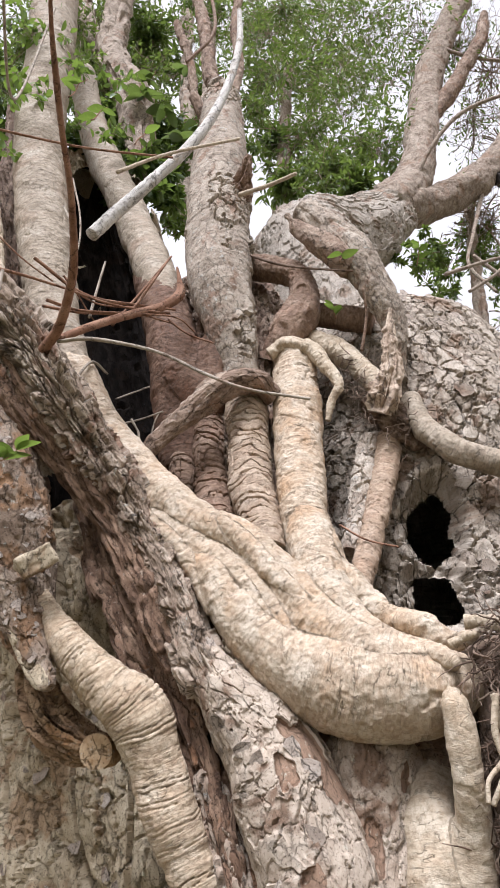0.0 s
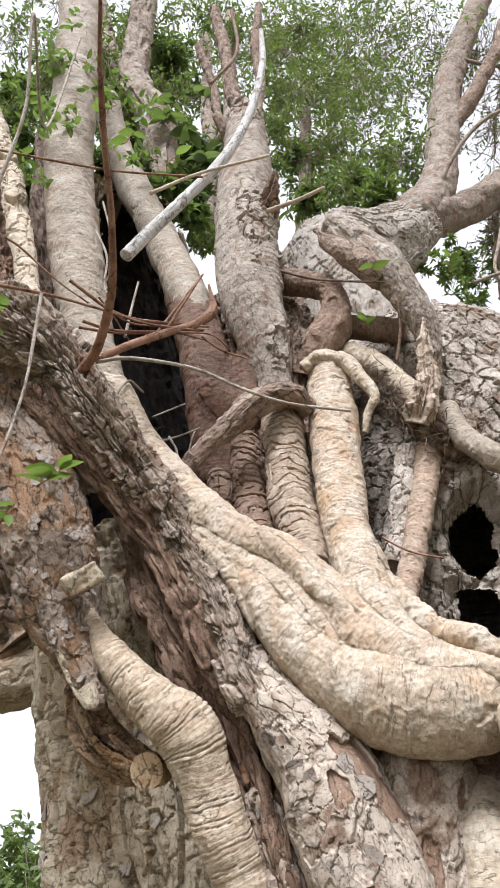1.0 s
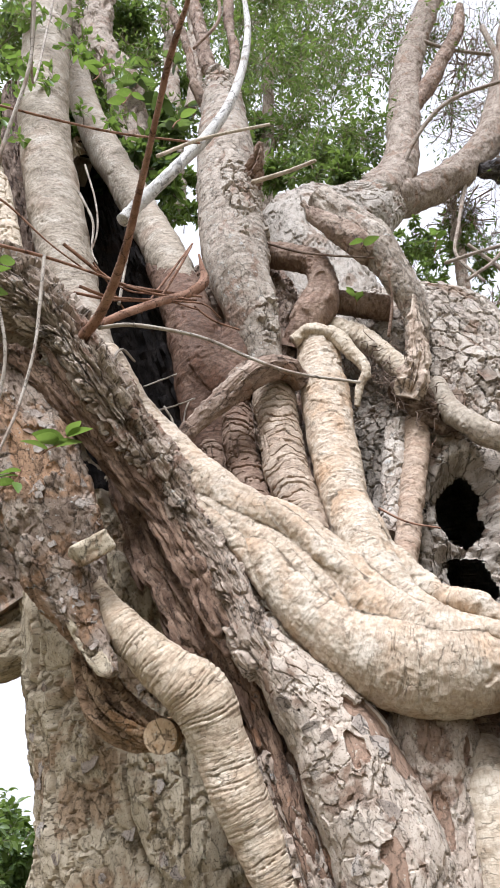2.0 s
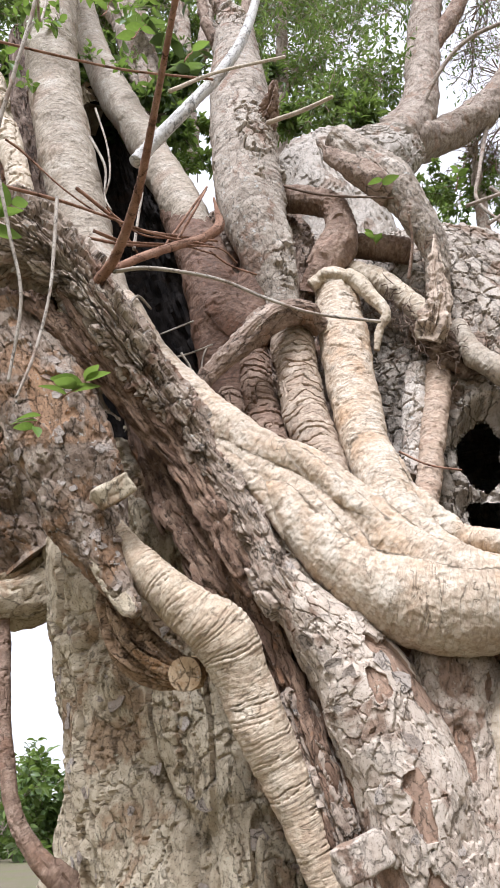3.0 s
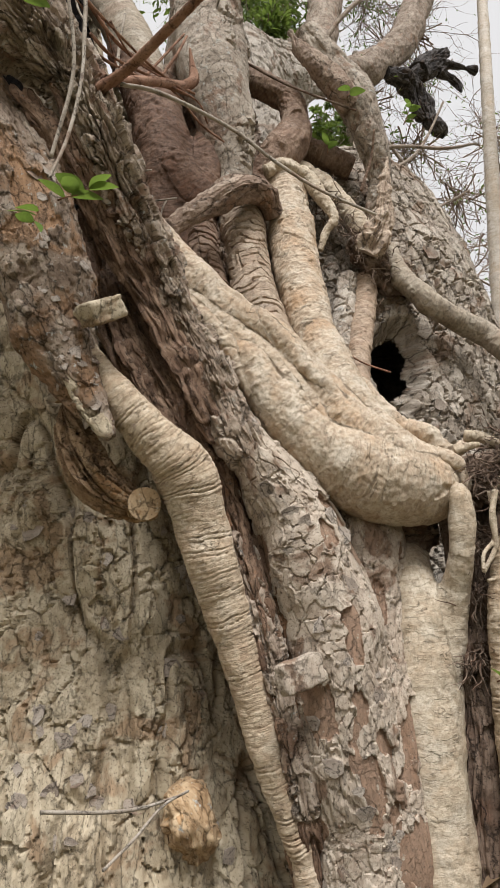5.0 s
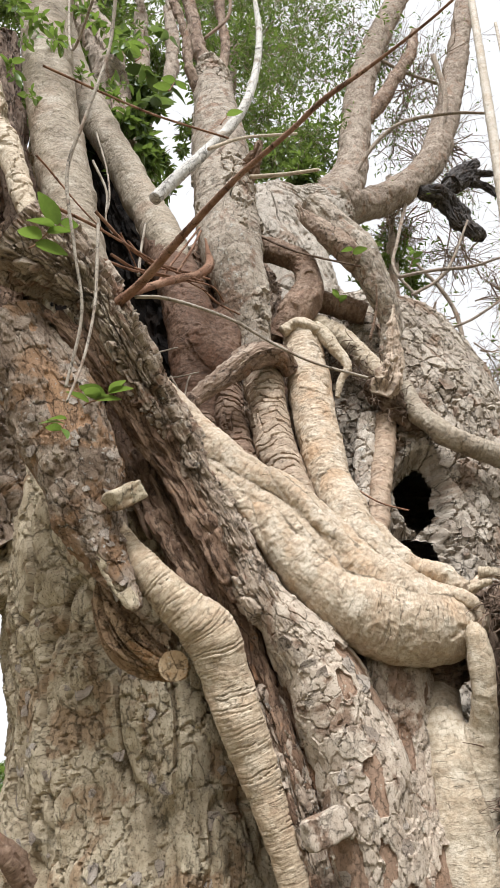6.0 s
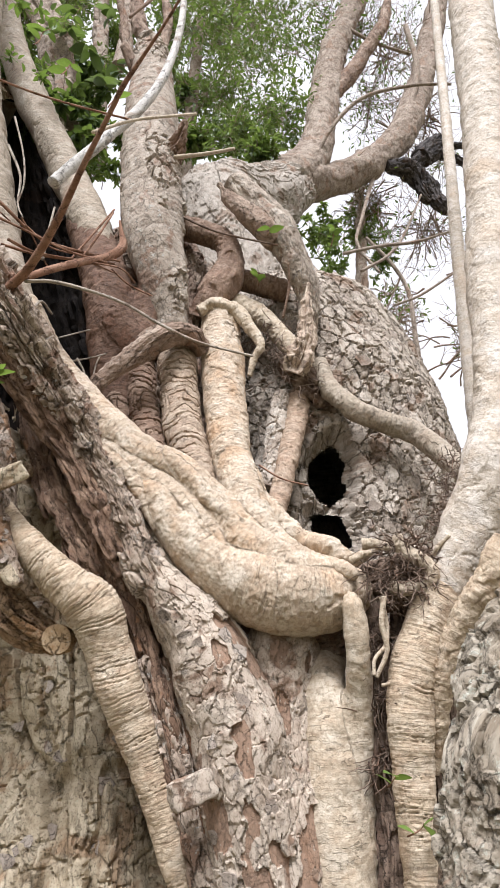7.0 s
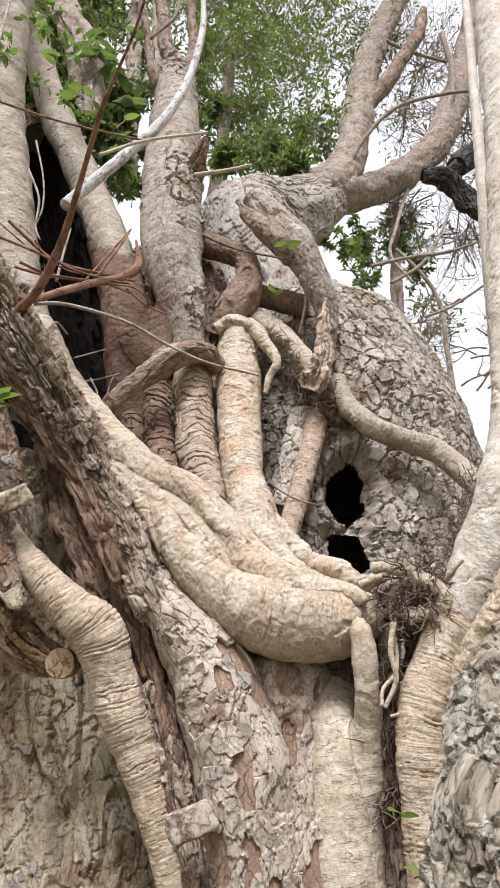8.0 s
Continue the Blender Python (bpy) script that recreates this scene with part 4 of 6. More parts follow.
FIG_TOPLOBE = [(0.165, 1.955, 2.37, 0.067), (0.186, 1.889, 2.233, 0.071), (0.204, 1.829, 2.118, 0.064), (0.246, 1.786, 2.026, 0.048), (0.31, 1.753, 1.958, 0.038), (0.373, 1.741, 1.919, 0.031), (0.434, 1.741, 1.898, 0.025)]
FIG_KNUCKLE = [(0.241, 1.87, 2.175, 0.047), (0.303, 1.836, 2.089, 0.043), (0.363, 1.805, 2.025, 0.036), (0.428, 1.781, 2.002, 0.037), (0.472, 1.774, 1.971, 0.035), (0.519, 1.773, 1.962, 0.022), (0.566, 1.775, 1.993, 0.018), (0.609, 1.791, 2.021, 0.013)]
SMOOTH_ROOT = [(0.168, 2.195, 3.153, 0.077), (0.168, 2.125, 2.875, 0.086), (0.164, 2.043, 2.596, 0.08), (0.166, 1.956, 2.371, 0.069), (0.193, 1.894, 2.217, 0.077)]
RINGED_ROOT = [(-0.016, 2.172, 2.99, 0.069), (-0.006, 2.117, 2.747, 0.073), (0.004, 2.067, 2.564, 0.071), (0.027, 2.017, 2.417, 0.069), (0.056, 1.949, 2.256, 0.058)]
DARK_ROOT = [(-0.155, 2.226, 2.933, 0.059), (-0.142, 2.166, 2.704, 0.057), (-0.119, 2.106, 2.519, 0.056), (-0.096, 2.045, 2.37, 0.053)]
DARK_ROOT_B = [(-0.26, 2.261, 2.904, 0.053), (-0.234, 2.197, 2.674, 0.046), (-0.221, 2.136, 2.491, 0.043)]
CENTRE_STEM = [(-0.207, 2.651, 5.62, 0.082), (-0.185, 2.57, 5.3, 0.115), (-0.171, 2.498, 4.978, 0.132), (-0.154, 2.389, 4.469, 0.152), (-0.155, 2.29, 3.996, 0.149), (-0.127, 2.21, 3.605, 0.139), (-0.08, 2.175, 3.331, 0.109), (-0.043, 2.18, 3.112, 0.082), (-0.021, 2.193, 2.89, 0.069)]
SECOND_STEM = [(-1.23, 2.997, 6.353, 0.092), (-1.0, 2.802, 5.458, 0.09), (-0.806, 2.662, 4.866, 0.098), (-0.60, 2.515, 4.282, 0.094), (-0.446, 2.364, 3.809, 0.088), (-0.335, 2.285, 3.433, 0.085), (-0.285, 2.30, 3.2, 0.075), (-0.24, 2.32, 2.95, 0.055)]
CROSS_BRANCH = [(-0.371, 2.022, 2.584, 0.027), (-0.271, 2.001, 2.702, 0.039), (-0.17, 1.99, 2.805, 0.045), (-0.074, 1.996, 2.894, 0.048), (0.019, 2.037, 2.936, 0.05), (0.083, 2.091, 2.91, 0.04)]
ARCH_ROOT = [(0.071, 2.139, 3.133, 0.026), (0.141, 2.122, 3.17, 0.03), (0.225, 2.113, 3.139, 0.032), (0.272, 2.09, 3.049, 0.027), (0.312, 2.065, 2.945, 0.02), (0.285, 2.081, 2.878, 0.015), (0.271, 2.098, 2.811, 0.01)]
CURVED_BRANCH = [(-0.08, 2.335, 3.781, 0.053), (0.087, 2.255, 3.686, 0.054), (0.199, 2.211, 3.595, 0.062), (0.216, 2.187, 3.427, 0.069), (0.145, 2.195, 3.284, 0.078), (0.102, 2.254, 3.174, 0.074)]
DARK_LOG = [(0.203, 2.293, 3.476, 0.048), (0.349, 2.257, 3.419, 0.054), (0.494, 2.235, 3.37, 0.051)]
SMALL_BRANCH = [(0.241, 2.232, 3.275, 0.045), (0.341, 2.193, 3.191, 0.047), (0.41, 2.151, 3.079, 0.043), (0.472, 2.11, 2.947, 0.041)]
FORKED_BRANCH = [(0.235, 2.115, 3.885, 0.066), (0.285, 2.10, 3.795, 0.075), (0.35, 2.075, 3.68, 0.078), (0.41, 2.05, 3.56, 0.079), (0.465, 2.05, 3.44, 0.079), (0.515, 2.07, 3.31, 0.072), (0.54, 2.1, 3.19, 0.055), (0.535, 2.14, 3.016, 0.043)]
PRONG = [(0.155, 2.10, 3.845, 0.016), (0.19, 2.09, 3.77, 0.035), (0.25, 2.06, 3.67, 0.044), (0.325, 2.04, 3.57, 0.046), (0.40, 2.04, 3.47, 0.042)]
STUB = [(0.509, 1.989, 3.225, 0.006), (0.501, 1.991, 3.153, 0.017), (0.494, 2.004, 3.072, 0.027), (0.485, 2.015, 2.978, 0.034), (0.471, 2.034, 2.893, 0.046), (0.448, 2.073, 2.823, 0.044)]
LIMB = [(0.655, 3.95, 5.833, 0.189), (1.149, 4.3, 6.42, 0.226), (1.565, 4.6, 7.256, 0.186), (1.863, 4.9, 8.504, 0.17), (2.193, 5.2, 9.965, 0.176), (2.769, 5.5, 11.729, 0.174), (3.561, 5.8, 13.857, 0.169)]
BOUGH = [(1.272, 4.35, 6.493, 0.192), (1.734, 4.6, 6.89, 0.165), (2.259, 4.8, 7.448, 0.171), (2.835, 5.0, 8.328, 0.173), (3.4, 5.3, 9.719, 0.178), (4.034, 5.6, 11.633, 0.169), (4.771, 5.9, 14.203, 0.155)]
SIDE_LIMB = [(1.914, 4.9, 8.464, 0.091), (2.289, 5.0, 9.242, 0.104), (2.616, 5.1, 9.963, 0.102), (2.926, 5.15, 10.631, 0.092), (3.112, 5.2, 11.355, 0.056)]
RIGHT_BRANCH = [(0.569, 2.132, 2.915, 0.044), (0.588, 2.083, 2.786, 0.044), (0.64, 2.042, 2.688, 0.042), (0.677, 2.035, 2.647, 0.045), (0.785, 2.035, 2.614, 0.045), (0.915, 2.014, 2.552, 0.045), (0.968, 1.89, 2.381, 0.04), (0.952, 1.725, 2.205, 0.032)]
THIN_STEM = [(0.489, 2.156, 2.77, 0.047), (0.447, 2.114, 2.596, 0.042), (0.389, 2.051, 2.398, 0.038), (0.336, 1.981, 2.236, 0.037), (0.296, 1.907, 2.122, 0.032)]
PLATED_STEM = [(0.421, 2.17, 2.777, 0.039), (0.384, 2.14, 2.609, 0.037), (0.343, 2.097, 2.439, 0.033), (0.304, 2.045, 2.298, 0.03)]
RIDGE = [(0.33, 1.96, -0.05, 0.19), (0.32, 1.945, 0.4, 0.15), (0.263, 1.899, 0.938, 0.128), (0.202, 1.864, 1.125, 0.121), (0.172, 1.853, 1.316, 0.130), (0.145, 1.855, 1.505, 0.138), (0.085, 1.848, 1.684, 0.122), (-0.015, 1.825, 1.816, 0.09), (-0.088, 1.815, 1.907, 0.062), (-0.126, 1.82, 1.977, 0.037)]
ROTTEN = [(-0.49, 2.23, 2.70, 0.06), (-0.43, 2.17, 2.56, 0.085), (-0.355, 2.117, 2.39, 0.099), (-0.259, 2.005, 2.104, 0.108), (-0.169, 1.985, 1.911, 0.098), (-0.085, 1.955, 1.693, 0.075), (-0.011, 1.915, 1.447, 0.055), (0.052, 1.905, 1.249, 0.048), (0.099, 1.915, 1.061, 0.054), (0.146, 1.949, 0.866, 0.06), (0.18, 2, 0.4, 0.1), (0.2, 2, -0.05, 0.12)]
KNOB_TRUNK = [(-0.923, 1.835, 2.745, 0.147), (-0.788, 1.835, 2.537, 0.152), (-0.701, 1.839, 2.358, 0.142), (-0.638, 1.832, 2.188, 0.118), (-0.575, 1.811, 2.052, 0.081), (-0.512, 1.782, 1.933, 0.044), (-0.467, 1.761, 1.848, 0.018)]
KNOB = [(-0.562, 1.711, 2.116, 0.026), (-0.526, 1.694, 2.138, 0.037), (-0.485, 1.711, 2.183, 0.027)]
RINGED_LEFT = [(-0.546, 1.803, 2.099, 0.021), (-0.477, 1.79, 1.995, 0.039), (-0.407, 1.79, 1.923, 0.048), (-0.335, 1.793, 1.86, 0.060), (-0.266, 1.812, 1.80, 0.074), (-0.216, 1.838, 1.70, 0.066), (-0.178, 1.856, 1.60, 0.062), (-0.126, 1.875, 1.49, 0.058), (-0.078, 1.889, 1.368, 0.05), (-0.028, 1.9, 1.235, 0.04), (0.02, 1.901, 1.1, 0.036), (0.072, 1.908, 0.98, 0.033), (0.116, 1.915, 0.852, 0.03), (0.15, 1.93, 0.4, 0.035), (0.18, 1.93, -0.05, 0.045)]
CRUMBLE = [(-0.575, 1.875, 1.97, 0.035), (-0.545, 1.885, 1.885, 0.055), (-0.495, 1.892, 1.80, 0.07), (-0.435, 1.902, 1.755, 0.07), (-0.37, 1.91, 1.735, 0.055), (-0.30, 1.921, 1.735, 0.03)]
BURL = [(-0.192, 2.09, 1.056, 0.045), (-0.16, 2.052, 1.03, 0.066), (-0.136, 2.042, 0.972, 0.068), (-0.112, 2.07, 0.903, 0.045)]
PALE_ROOT = [(0.472, 1.968, 1.717, 0.05), (0.417, 1.876, 1.606, 0.059), (0.407, 1.849, 1.466, 0.071), (0.411, 1.853, 1.324, 0.082), (0.418, 1.858, 1.175, 0.089), (0.429, 1.863, 1.021, 0.096), (0.435, 1.865, 0.84, 0.101), (0.44, 1.866, 0.705, 0.105), (0.445, 1.87, 0.3, 0.12), (0.45, 1.88, -0.05, 0.16)]
THIN_ROOT = [(0.452, 1.69, 1.858, 0.005), (0.455, 1.688, 1.828, 0.010), (0.460, 1.687, 1.806, 0.029), (0.469, 1.696, 1.746, 0.033), (0.479, 1.723, 1.654, 0.034), (0.492, 1.777, 1.567, 0.040), (0.490, 1.82, 1.469, 0.052), (0.480, 1.85, 1.34, 0.052), (0.475, 1.86, 1.2, 0.055)]
RIGHT_STEM = [(1.659, 1.893, 6.092, 0.123), (1.46, 1.765, 5.012, 0.111), (1.328, 1.689, 4.199, 0.105), (1.19, 1.62, 3.484, 0.094), (1.09, 1.586, 3.027, 0.096), (1.004, 1.551, 2.64, 0.08), (0.937, 1.541, 2.366, 0.075), (0.876, 1.557, 2.153, 0.079), (0.823, 1.614, 2.008, 0.085), (0.749, 1.655, 1.862, 0.07), (0.698, 1.673, 1.765, 0.041)]
RIGHT_STEM_B = [(0.846, 1.44, 1.914, 0.054), (0.793, 1.488, 1.832, 0.049), (0.739, 1.553, 1.746, 0.042), (0.700, 1.605, 1.656, 0.035), (0.686, 1.648, 1.575, 0.031), (0.680, 1.69, 1.48, 0.024), (0.672, 1.74, 1.36, 0.012)]
NEAR_STUMP = [(0.62, 0.974, 1.675, 0.032), (0.584, 0.976, 1.599, 0.089), (0.522, 0.969, 1.487, 0.12), (0.487, 0.977, 1.369, 0.129), (0.452, 0.98, 1.245, 0.131), (0.435, 0.99, 0.6, 0.15), (0.43, 1, -0.05, 0.2)]
CURL = [(0.601, 1.637, 1.997, 0.015), (0.608, 1.638, 1.968, 0.021), (0.626, 1.629, 1.94, 0.023), (0.663, 1.619, 1.915, 0.022), (0.685, 1.613, 1.875, 0.021), (0.663, 1.629, 1.846, 0.022), (0.613, 1.648, 1.839, 0.021), (0.581, 1.675, 1.851, 0.018)]
SAPLING = [(2.5, 3.2, 10, 0.028), (2.27, 3.05, 8, 0.032), (2, 2.9, 6, 0.036), (1.72, 2.75, 4, 0.042), (1.5, 2.65, 2, 0.05), (1.3, 2.55, -0.1, 0.06)]
BURR = [(2.445, 4.789, 7.448, 0.076), (2.802, 4.903, 7.569, 0.103), (3.009, 4.957, 7.433, 0.11), (3.14, 4.962, 7.175, 0.079), (3.282, 4.966, 7.079, 0.031)]
BURR_B = [(2.799, 4.897, 7.602, 0.091), (3.151, 4.943, 8.004, 0.089), (3.503, 4.981, 8.208, 0.065), (3.859, 5.013, 8.318, 0.027)]
DEAD_STICK = [(-0.508, 1.646, 3.239, 0.022), (-0.456, 1.664, 3.347, 0.022), (-0.34, 1.702, 3.577, 0.021), (-0.235, 1.742, 3.801, 0.021), (-0.149, 1.78, 4.057, 0.019), (-0.087, 1.838, 4.401, 0.017), (-0.053, 1.907, 4.801, 0.016), (-0.058, 1.965, 5.199, 0.011)]
RED_TWIG = [(-0.596, 1.657, 2.774, 0.016), (-0.529, 1.57, 2.795, 0.014), (-0.439, 1.347, 2.777, 0.011), (-0.352, 1.024, 2.657, 0.007), (-0.294, 0.783, 2.527, 0.005), (-0.263, 0.657, 2.465, 0.005), (-0.23, 0.541, 2.392, 0.003), (-0.193, 0.421, 2.328, 0.002), (-0.17, 0.33, 2.286, 0.002)]
RIDGE_UP = [(-0.038, 1.83, 1.807, 0.04), (-0.125, 1.826, 1.935, 0.054), (-0.184, 1.842, 2.072, 0.058), (-0.255, 1.862, 2.218, 0.057), (-0.35, 1.865, 2.37, 0.060), (-0.437, 1.828, 2.50, 0.066), (-0.510, 1.777, 2.60, 0.074), (-0.584, 1.739, 2.705, 0.084), (-0.666, 1.718, 2.82, 0.098), (-0.776, 1.696, 2.921, 0.11), (-0.922, 1.669, 2.991, 0.121)]
RIDGE_ROOT = [(-0.133, 1.789, 1.901, 0.036), (-0.161, 1.816, 2.033, 0.038), (-0.202, 1.829, 2.146, 0.036), (-0.265, 1.844, 2.259, 0.031), (-0.312, 1.858, 2.363, 0.023)]
LEFT_LIMB = [(-0.829, 2.579, 2.277, 0.157), (-0.935, 2.568, 2.173, 0.143), (-1.037, 2.534, 2.116, 0.14), (-1.186, 2.466, 2.092, 0.146)]
LEFT_VINE = [(-1.064, 2.472, 2.205, 0.026), (-1.005, 2.441, 1.907, 0.024), (-0.964, 2.421, 1.663, 0.024), (-0.909, 2.402, 1.459, 0.025), (-0.828, 2.388, 1.335, 0.031), (-0.752, 2.393, 1.27, 0.037), (-0.684, 2.436, 1.197, 0.04)]
THIN_LEFT = [(-1.639, 2.322, 5.297, 0.049), (-1.348, 2.229, 4.536, 0.057), (-1.099, 2.078, 3.818, 0.049), (-0.935, 1.945, 3.323, 0.04), (-0.787, 1.823, 3.021, 0.034)]
BACK_STEM = [(-0.716, 3.063, 5.231, 0.11), (-0.805, 3.164, 5.894, 0.12), (-0.916, 3.264, 6.518, 0.13), (-1.201, 3.455, 7.466, 0.121), (-1.28, 3.652, 8.684, 0.127), (-1.391, 3.847, 10.131, 0.125)]
BACK_STEM_B = [(-1.319, 3.534, 7.519, 0.074), (-1.653, 3.737, 8.651, 0.089), (-2.018, 3.936, 10.218, 0.095)]
BACK_STEM_C = [(-0.508, 3.646, 5.546, 0.073), (-0.577, 3.939, 6.767, 0.069), (-0.671, 4.235, 8.362, 0.069), (-0.794, 4.53, 10.118, 0.066)]
BACK_STEM_D = [(-0.417, 3.427, 6.427, 0.052), (-0.371, 3.629, 7.181, 0.057), (-0.423, 3.827, 8.193, 0.058), (-0.431, 4.025, 9.589, 0.06)]
STEM_SPUR = [(-0.106, 2.271, 4.126, 0.052), (-0.057, 2.206, 4.144, 0.044), (-0.032, 2.156, 4.171, 0.028), (-0.008, 2.109, 4.253, 0.015)]
GREY_TWIG = [(-0.049, 2.157, 4.047, 0.011), (0.082, 2.005, 3.923, 0.009), (0.178, 1.854, 3.799, 0.007)]
THORN_TWIG = [(-0.558, 1.669, 2.827, 0.012), (-0.489, 1.729, 2.925, 0.013), (-0.399, 1.83, 3.06, 0.014), (-0.313, 1.931, 3.186, 0.016), (-0.261, 1.993, 3.3, 0.019), (-0.267, 2.006, 3.383, 0.01), (-0.279, 2.003, 3.451, 0.004)]
LONG_TWIG = [(-0.547, 1.625, 2.78, 0.006), (-0.442, 1.61, 2.776, 0.006), (-0.258, 1.596, 2.72, 0.005), (-0.117, 1.582, 2.632, 0.005), (0.002, 1.567, 2.569, 0.004), (0.164, 1.553, 2.527, 0.004)]
TWIG_A = [(-0.825, 1.453, 2.939, 0.005), (-0.705, 1.565, 2.997, 0.005), (-0.597, 1.678, 3.046, 0.004), (-0.452, 1.79, 3.071, 0.004), (-0.311, 1.903, 3.134, 0.004)]
TWIG_B = [(-0.635, 1.702, 3.014, 0.003), (-0.54, 1.786, 3.039, 0.003), (-0.394, 1.869, 3.101, 0.003), (-0.272, 1.952, 3.128, 0.003)]
TWIG_C = [(-0.903, 1.402, 3.486, 0.004), (-0.68, 1.469, 3.487, 0.004), (-0.515, 1.536, 3.522, 0.004), (-0.26, 1.602, 3.563, 0.004)]
TWIG_D = [(-0.368, 1.353, 3.168, 0.006), (-0.238, 1.428, 3.35, 0.005), (-0.03, 1.503, 3.523, 0.005)]
TWIG_E = [(-0.023, 2.184, 3.707, 0.006), (0.146, 2.093, 3.546, 0.005), (0.391, 2.003, 3.425, 0.004)]
TWIG_F = [(0.275, 2.004, 2.375, 0.004), (0.345, 1.968, 2.312, 0.003), (0.43, 1.932, 2.274, 0.003)]
TWIG_G = [(-0.477, 2.102, 2.909, 0.003), (-0.419, 2.102, 2.935, 0.003), (-0.36, 2.102, 2.962, 0.003)]
TWIG_H = [(-0.336, 2.053, 2.667, 0.004), (-0.325, 2.053, 2.767, 0.003), (-0.312, 2.052, 2.813, 0.003)]
TWIG_I = [(0.395, 2.004, 3.043, 0.006), (0.413, 1.954, 3.157, 0.005), (0.402, 1.903, 3.244, 0.004)]
TWIG_J = [(-0.471, 1.903, 3.078, 0.005), (-0.407, 1.953, 3.256, 0.005), (-0.304, 2.003, 3.509, 0.004)]
VINE_PALE = [(-0.672, 1.453, 2.889, 0.005), (-0.66, 1.44, 2.714, 0.005), (-0.652, 1.428, 2.552, 0.004), (-0.663, 1.415, 2.378, 0.004), (-0.688, 1.402, 2.241, 0.003)]
VINE_PALE_B = [(-1.02, 2, 5.3, 0.006), (-0.86, 1.6, 3.9, 0.005), (-0.711, 1.102, 3.682, 0.005), (-0.682, 1.144, 3.29, 0.005), (-0.721, 1.186, 3.008, 0.005), (-0.751, 1.228, 2.823, 0.005), (-0.709, 1.27, 2.607, 0.004), (-0.674, 1.312, 2.441, 0.004), (-0.691, 1.353, 2.252, 0.004)]
GRASS_A = [(-0.53, 1.754, 1.065, 0.004), (-0.398, 1.814, 1.054, 0.004), (-0.309, 1.873, 1.052, 0.004), (-0.217, 1.933, 1.065, 0.003)]
GRASS_B = [(-0.43, 1.603, 0.991, 0.003), (-0.358, 1.703, 1.019, 0.003), (-0.277, 1.803, 1.064, 0.003), (-0.194, 1.902, 1.081, 0.003)]
ROOTLET_A = [(0.543, 1.666, 1.817, 0.007), (0.55, 1.666, 1.734, 0.006), (0.539, 1.665, 1.683, 0.006), (0.504, 1.665, 1.645, 0.005), (0.496, 1.664, 1.602, 0.005)]
ROOTLET_B = [(0.524, 1.685, 1.579, 0.005), (0.564, 1.684, 1.59, 0.004), (0.606, 1.683, 1.623, 0.003)]
FINGER_A = [(0.52, 1.716, 1.992, 0.018), (0.558, 1.7, 1.989, 0.016), (0.594, 1.684, 1.972, 0.013), (0.613, 1.668, 1.968, 0.01)]
FINGER_B = [(0.699, 1.637, 1.922, 0.009), (0.706, 1.606, 1.95, 0.007), (0.738, 1.575, 1.981, 0.006)]
BARK_STRIP = [(0.539, 1.808, 1.56, 0.038), (0.556, 1.822, 1.428, 0.042), (0.57, 1.833, 1.285, 0.045), (0.562, 1.834, 1.123, 0.046), (0.557, 1.836, 0.933, 0.048), (0.552, 1.839, 0.769, 0.054), (0.55, 1.9, 0.4, 0.06), (0.56, 1.9, -0.05, 0.08)]
BACKING = [(-0.122, 2.57, 3.813, 0.23), (-0.061, 2.531, 3.382, 0.276), (-0.033, 2.474, 2.992, 0.278), (0.027, 2.357, 2.602, 0.239), (0.089, 2.154, 2.244, 0.162)]
BURR_C = [(2.968, 4.912, 7.818, 0.124), (3.202, 4.946, 8.15, 0.096), (3.418, 4.975, 8.372, 0.052)]
BURR_D = [(3.259, 4.937, 7.979, 0.076), (3.516, 4.975, 7.966, 0.052), (3.572, 4.963, 7.825, 0.026)]
BURR_E = [(2.877, 4.912, 7.532, 0.122), (2.957, 4.948, 7.282, 0.091), (3.054, 4.969, 7.225, 0.037)]
CLUMPS_BARE = [(3.592, 5.202, 6.5, 0.373), (4.583, 5.628, 8.055, 0.471), (3.055, 4.743, 5.112, 0.24), (4.744, 5.828, 6.513, 0.42), (4.022, 6.226, 10.333, 0.489), (3.641, 6.297, 10.07, 0.581), (3.489, 6.288, 11.737, 0.624), (3.378, 5.618, 7.477, 0.374), (2.284, 5.168, 7.228, 0.283), (2.259, 4.742, 5.213, 0.208)]
CLUMPS_TOP = [(-1.727, 3.001, 6.752, 0.234), (-1.647, 3.321, 7.753, 0.293), (-0.956, 3.731, 7.588, 0.28), (-0.668, 3.584, 6.488, 0.159), (0.011, 4.123, 7.581, 0.241), (0.2, 4.379, 9.395, 0.409), (0.621, 4.359, 7.656, 0.305), (1.005, 4.829, 9.491, 0.498), (1.773, 5.224, 11.331, 0.537), (-0.113, 3.448, 5.89, 0.084), (0.516, 3.778, 6.311, 0.138), (1.026, 4.316, 7.248, 0.214), (0.289, 3.727, 8.598, 0.303), (-0.37, 3.704, 8.565, 0.247)]
LEFT_MASS = [(-1.515, 2.144, 3.48, 0.351), (-1.4, 2.259, 3.098, 0.337), (-1.276, 2.412, 2.769, 0.309), (-1.121, 2.513, 2.479, 0.257), (-0.953, 2.579, 2.258, 0.199)]
CUT_DISC = [(-0.345, 1.95, 1.742, 0.040), (-0.352, 1.87, 1.728, 0.043), (-0.356, 1.838, 1.720, 0.041)]
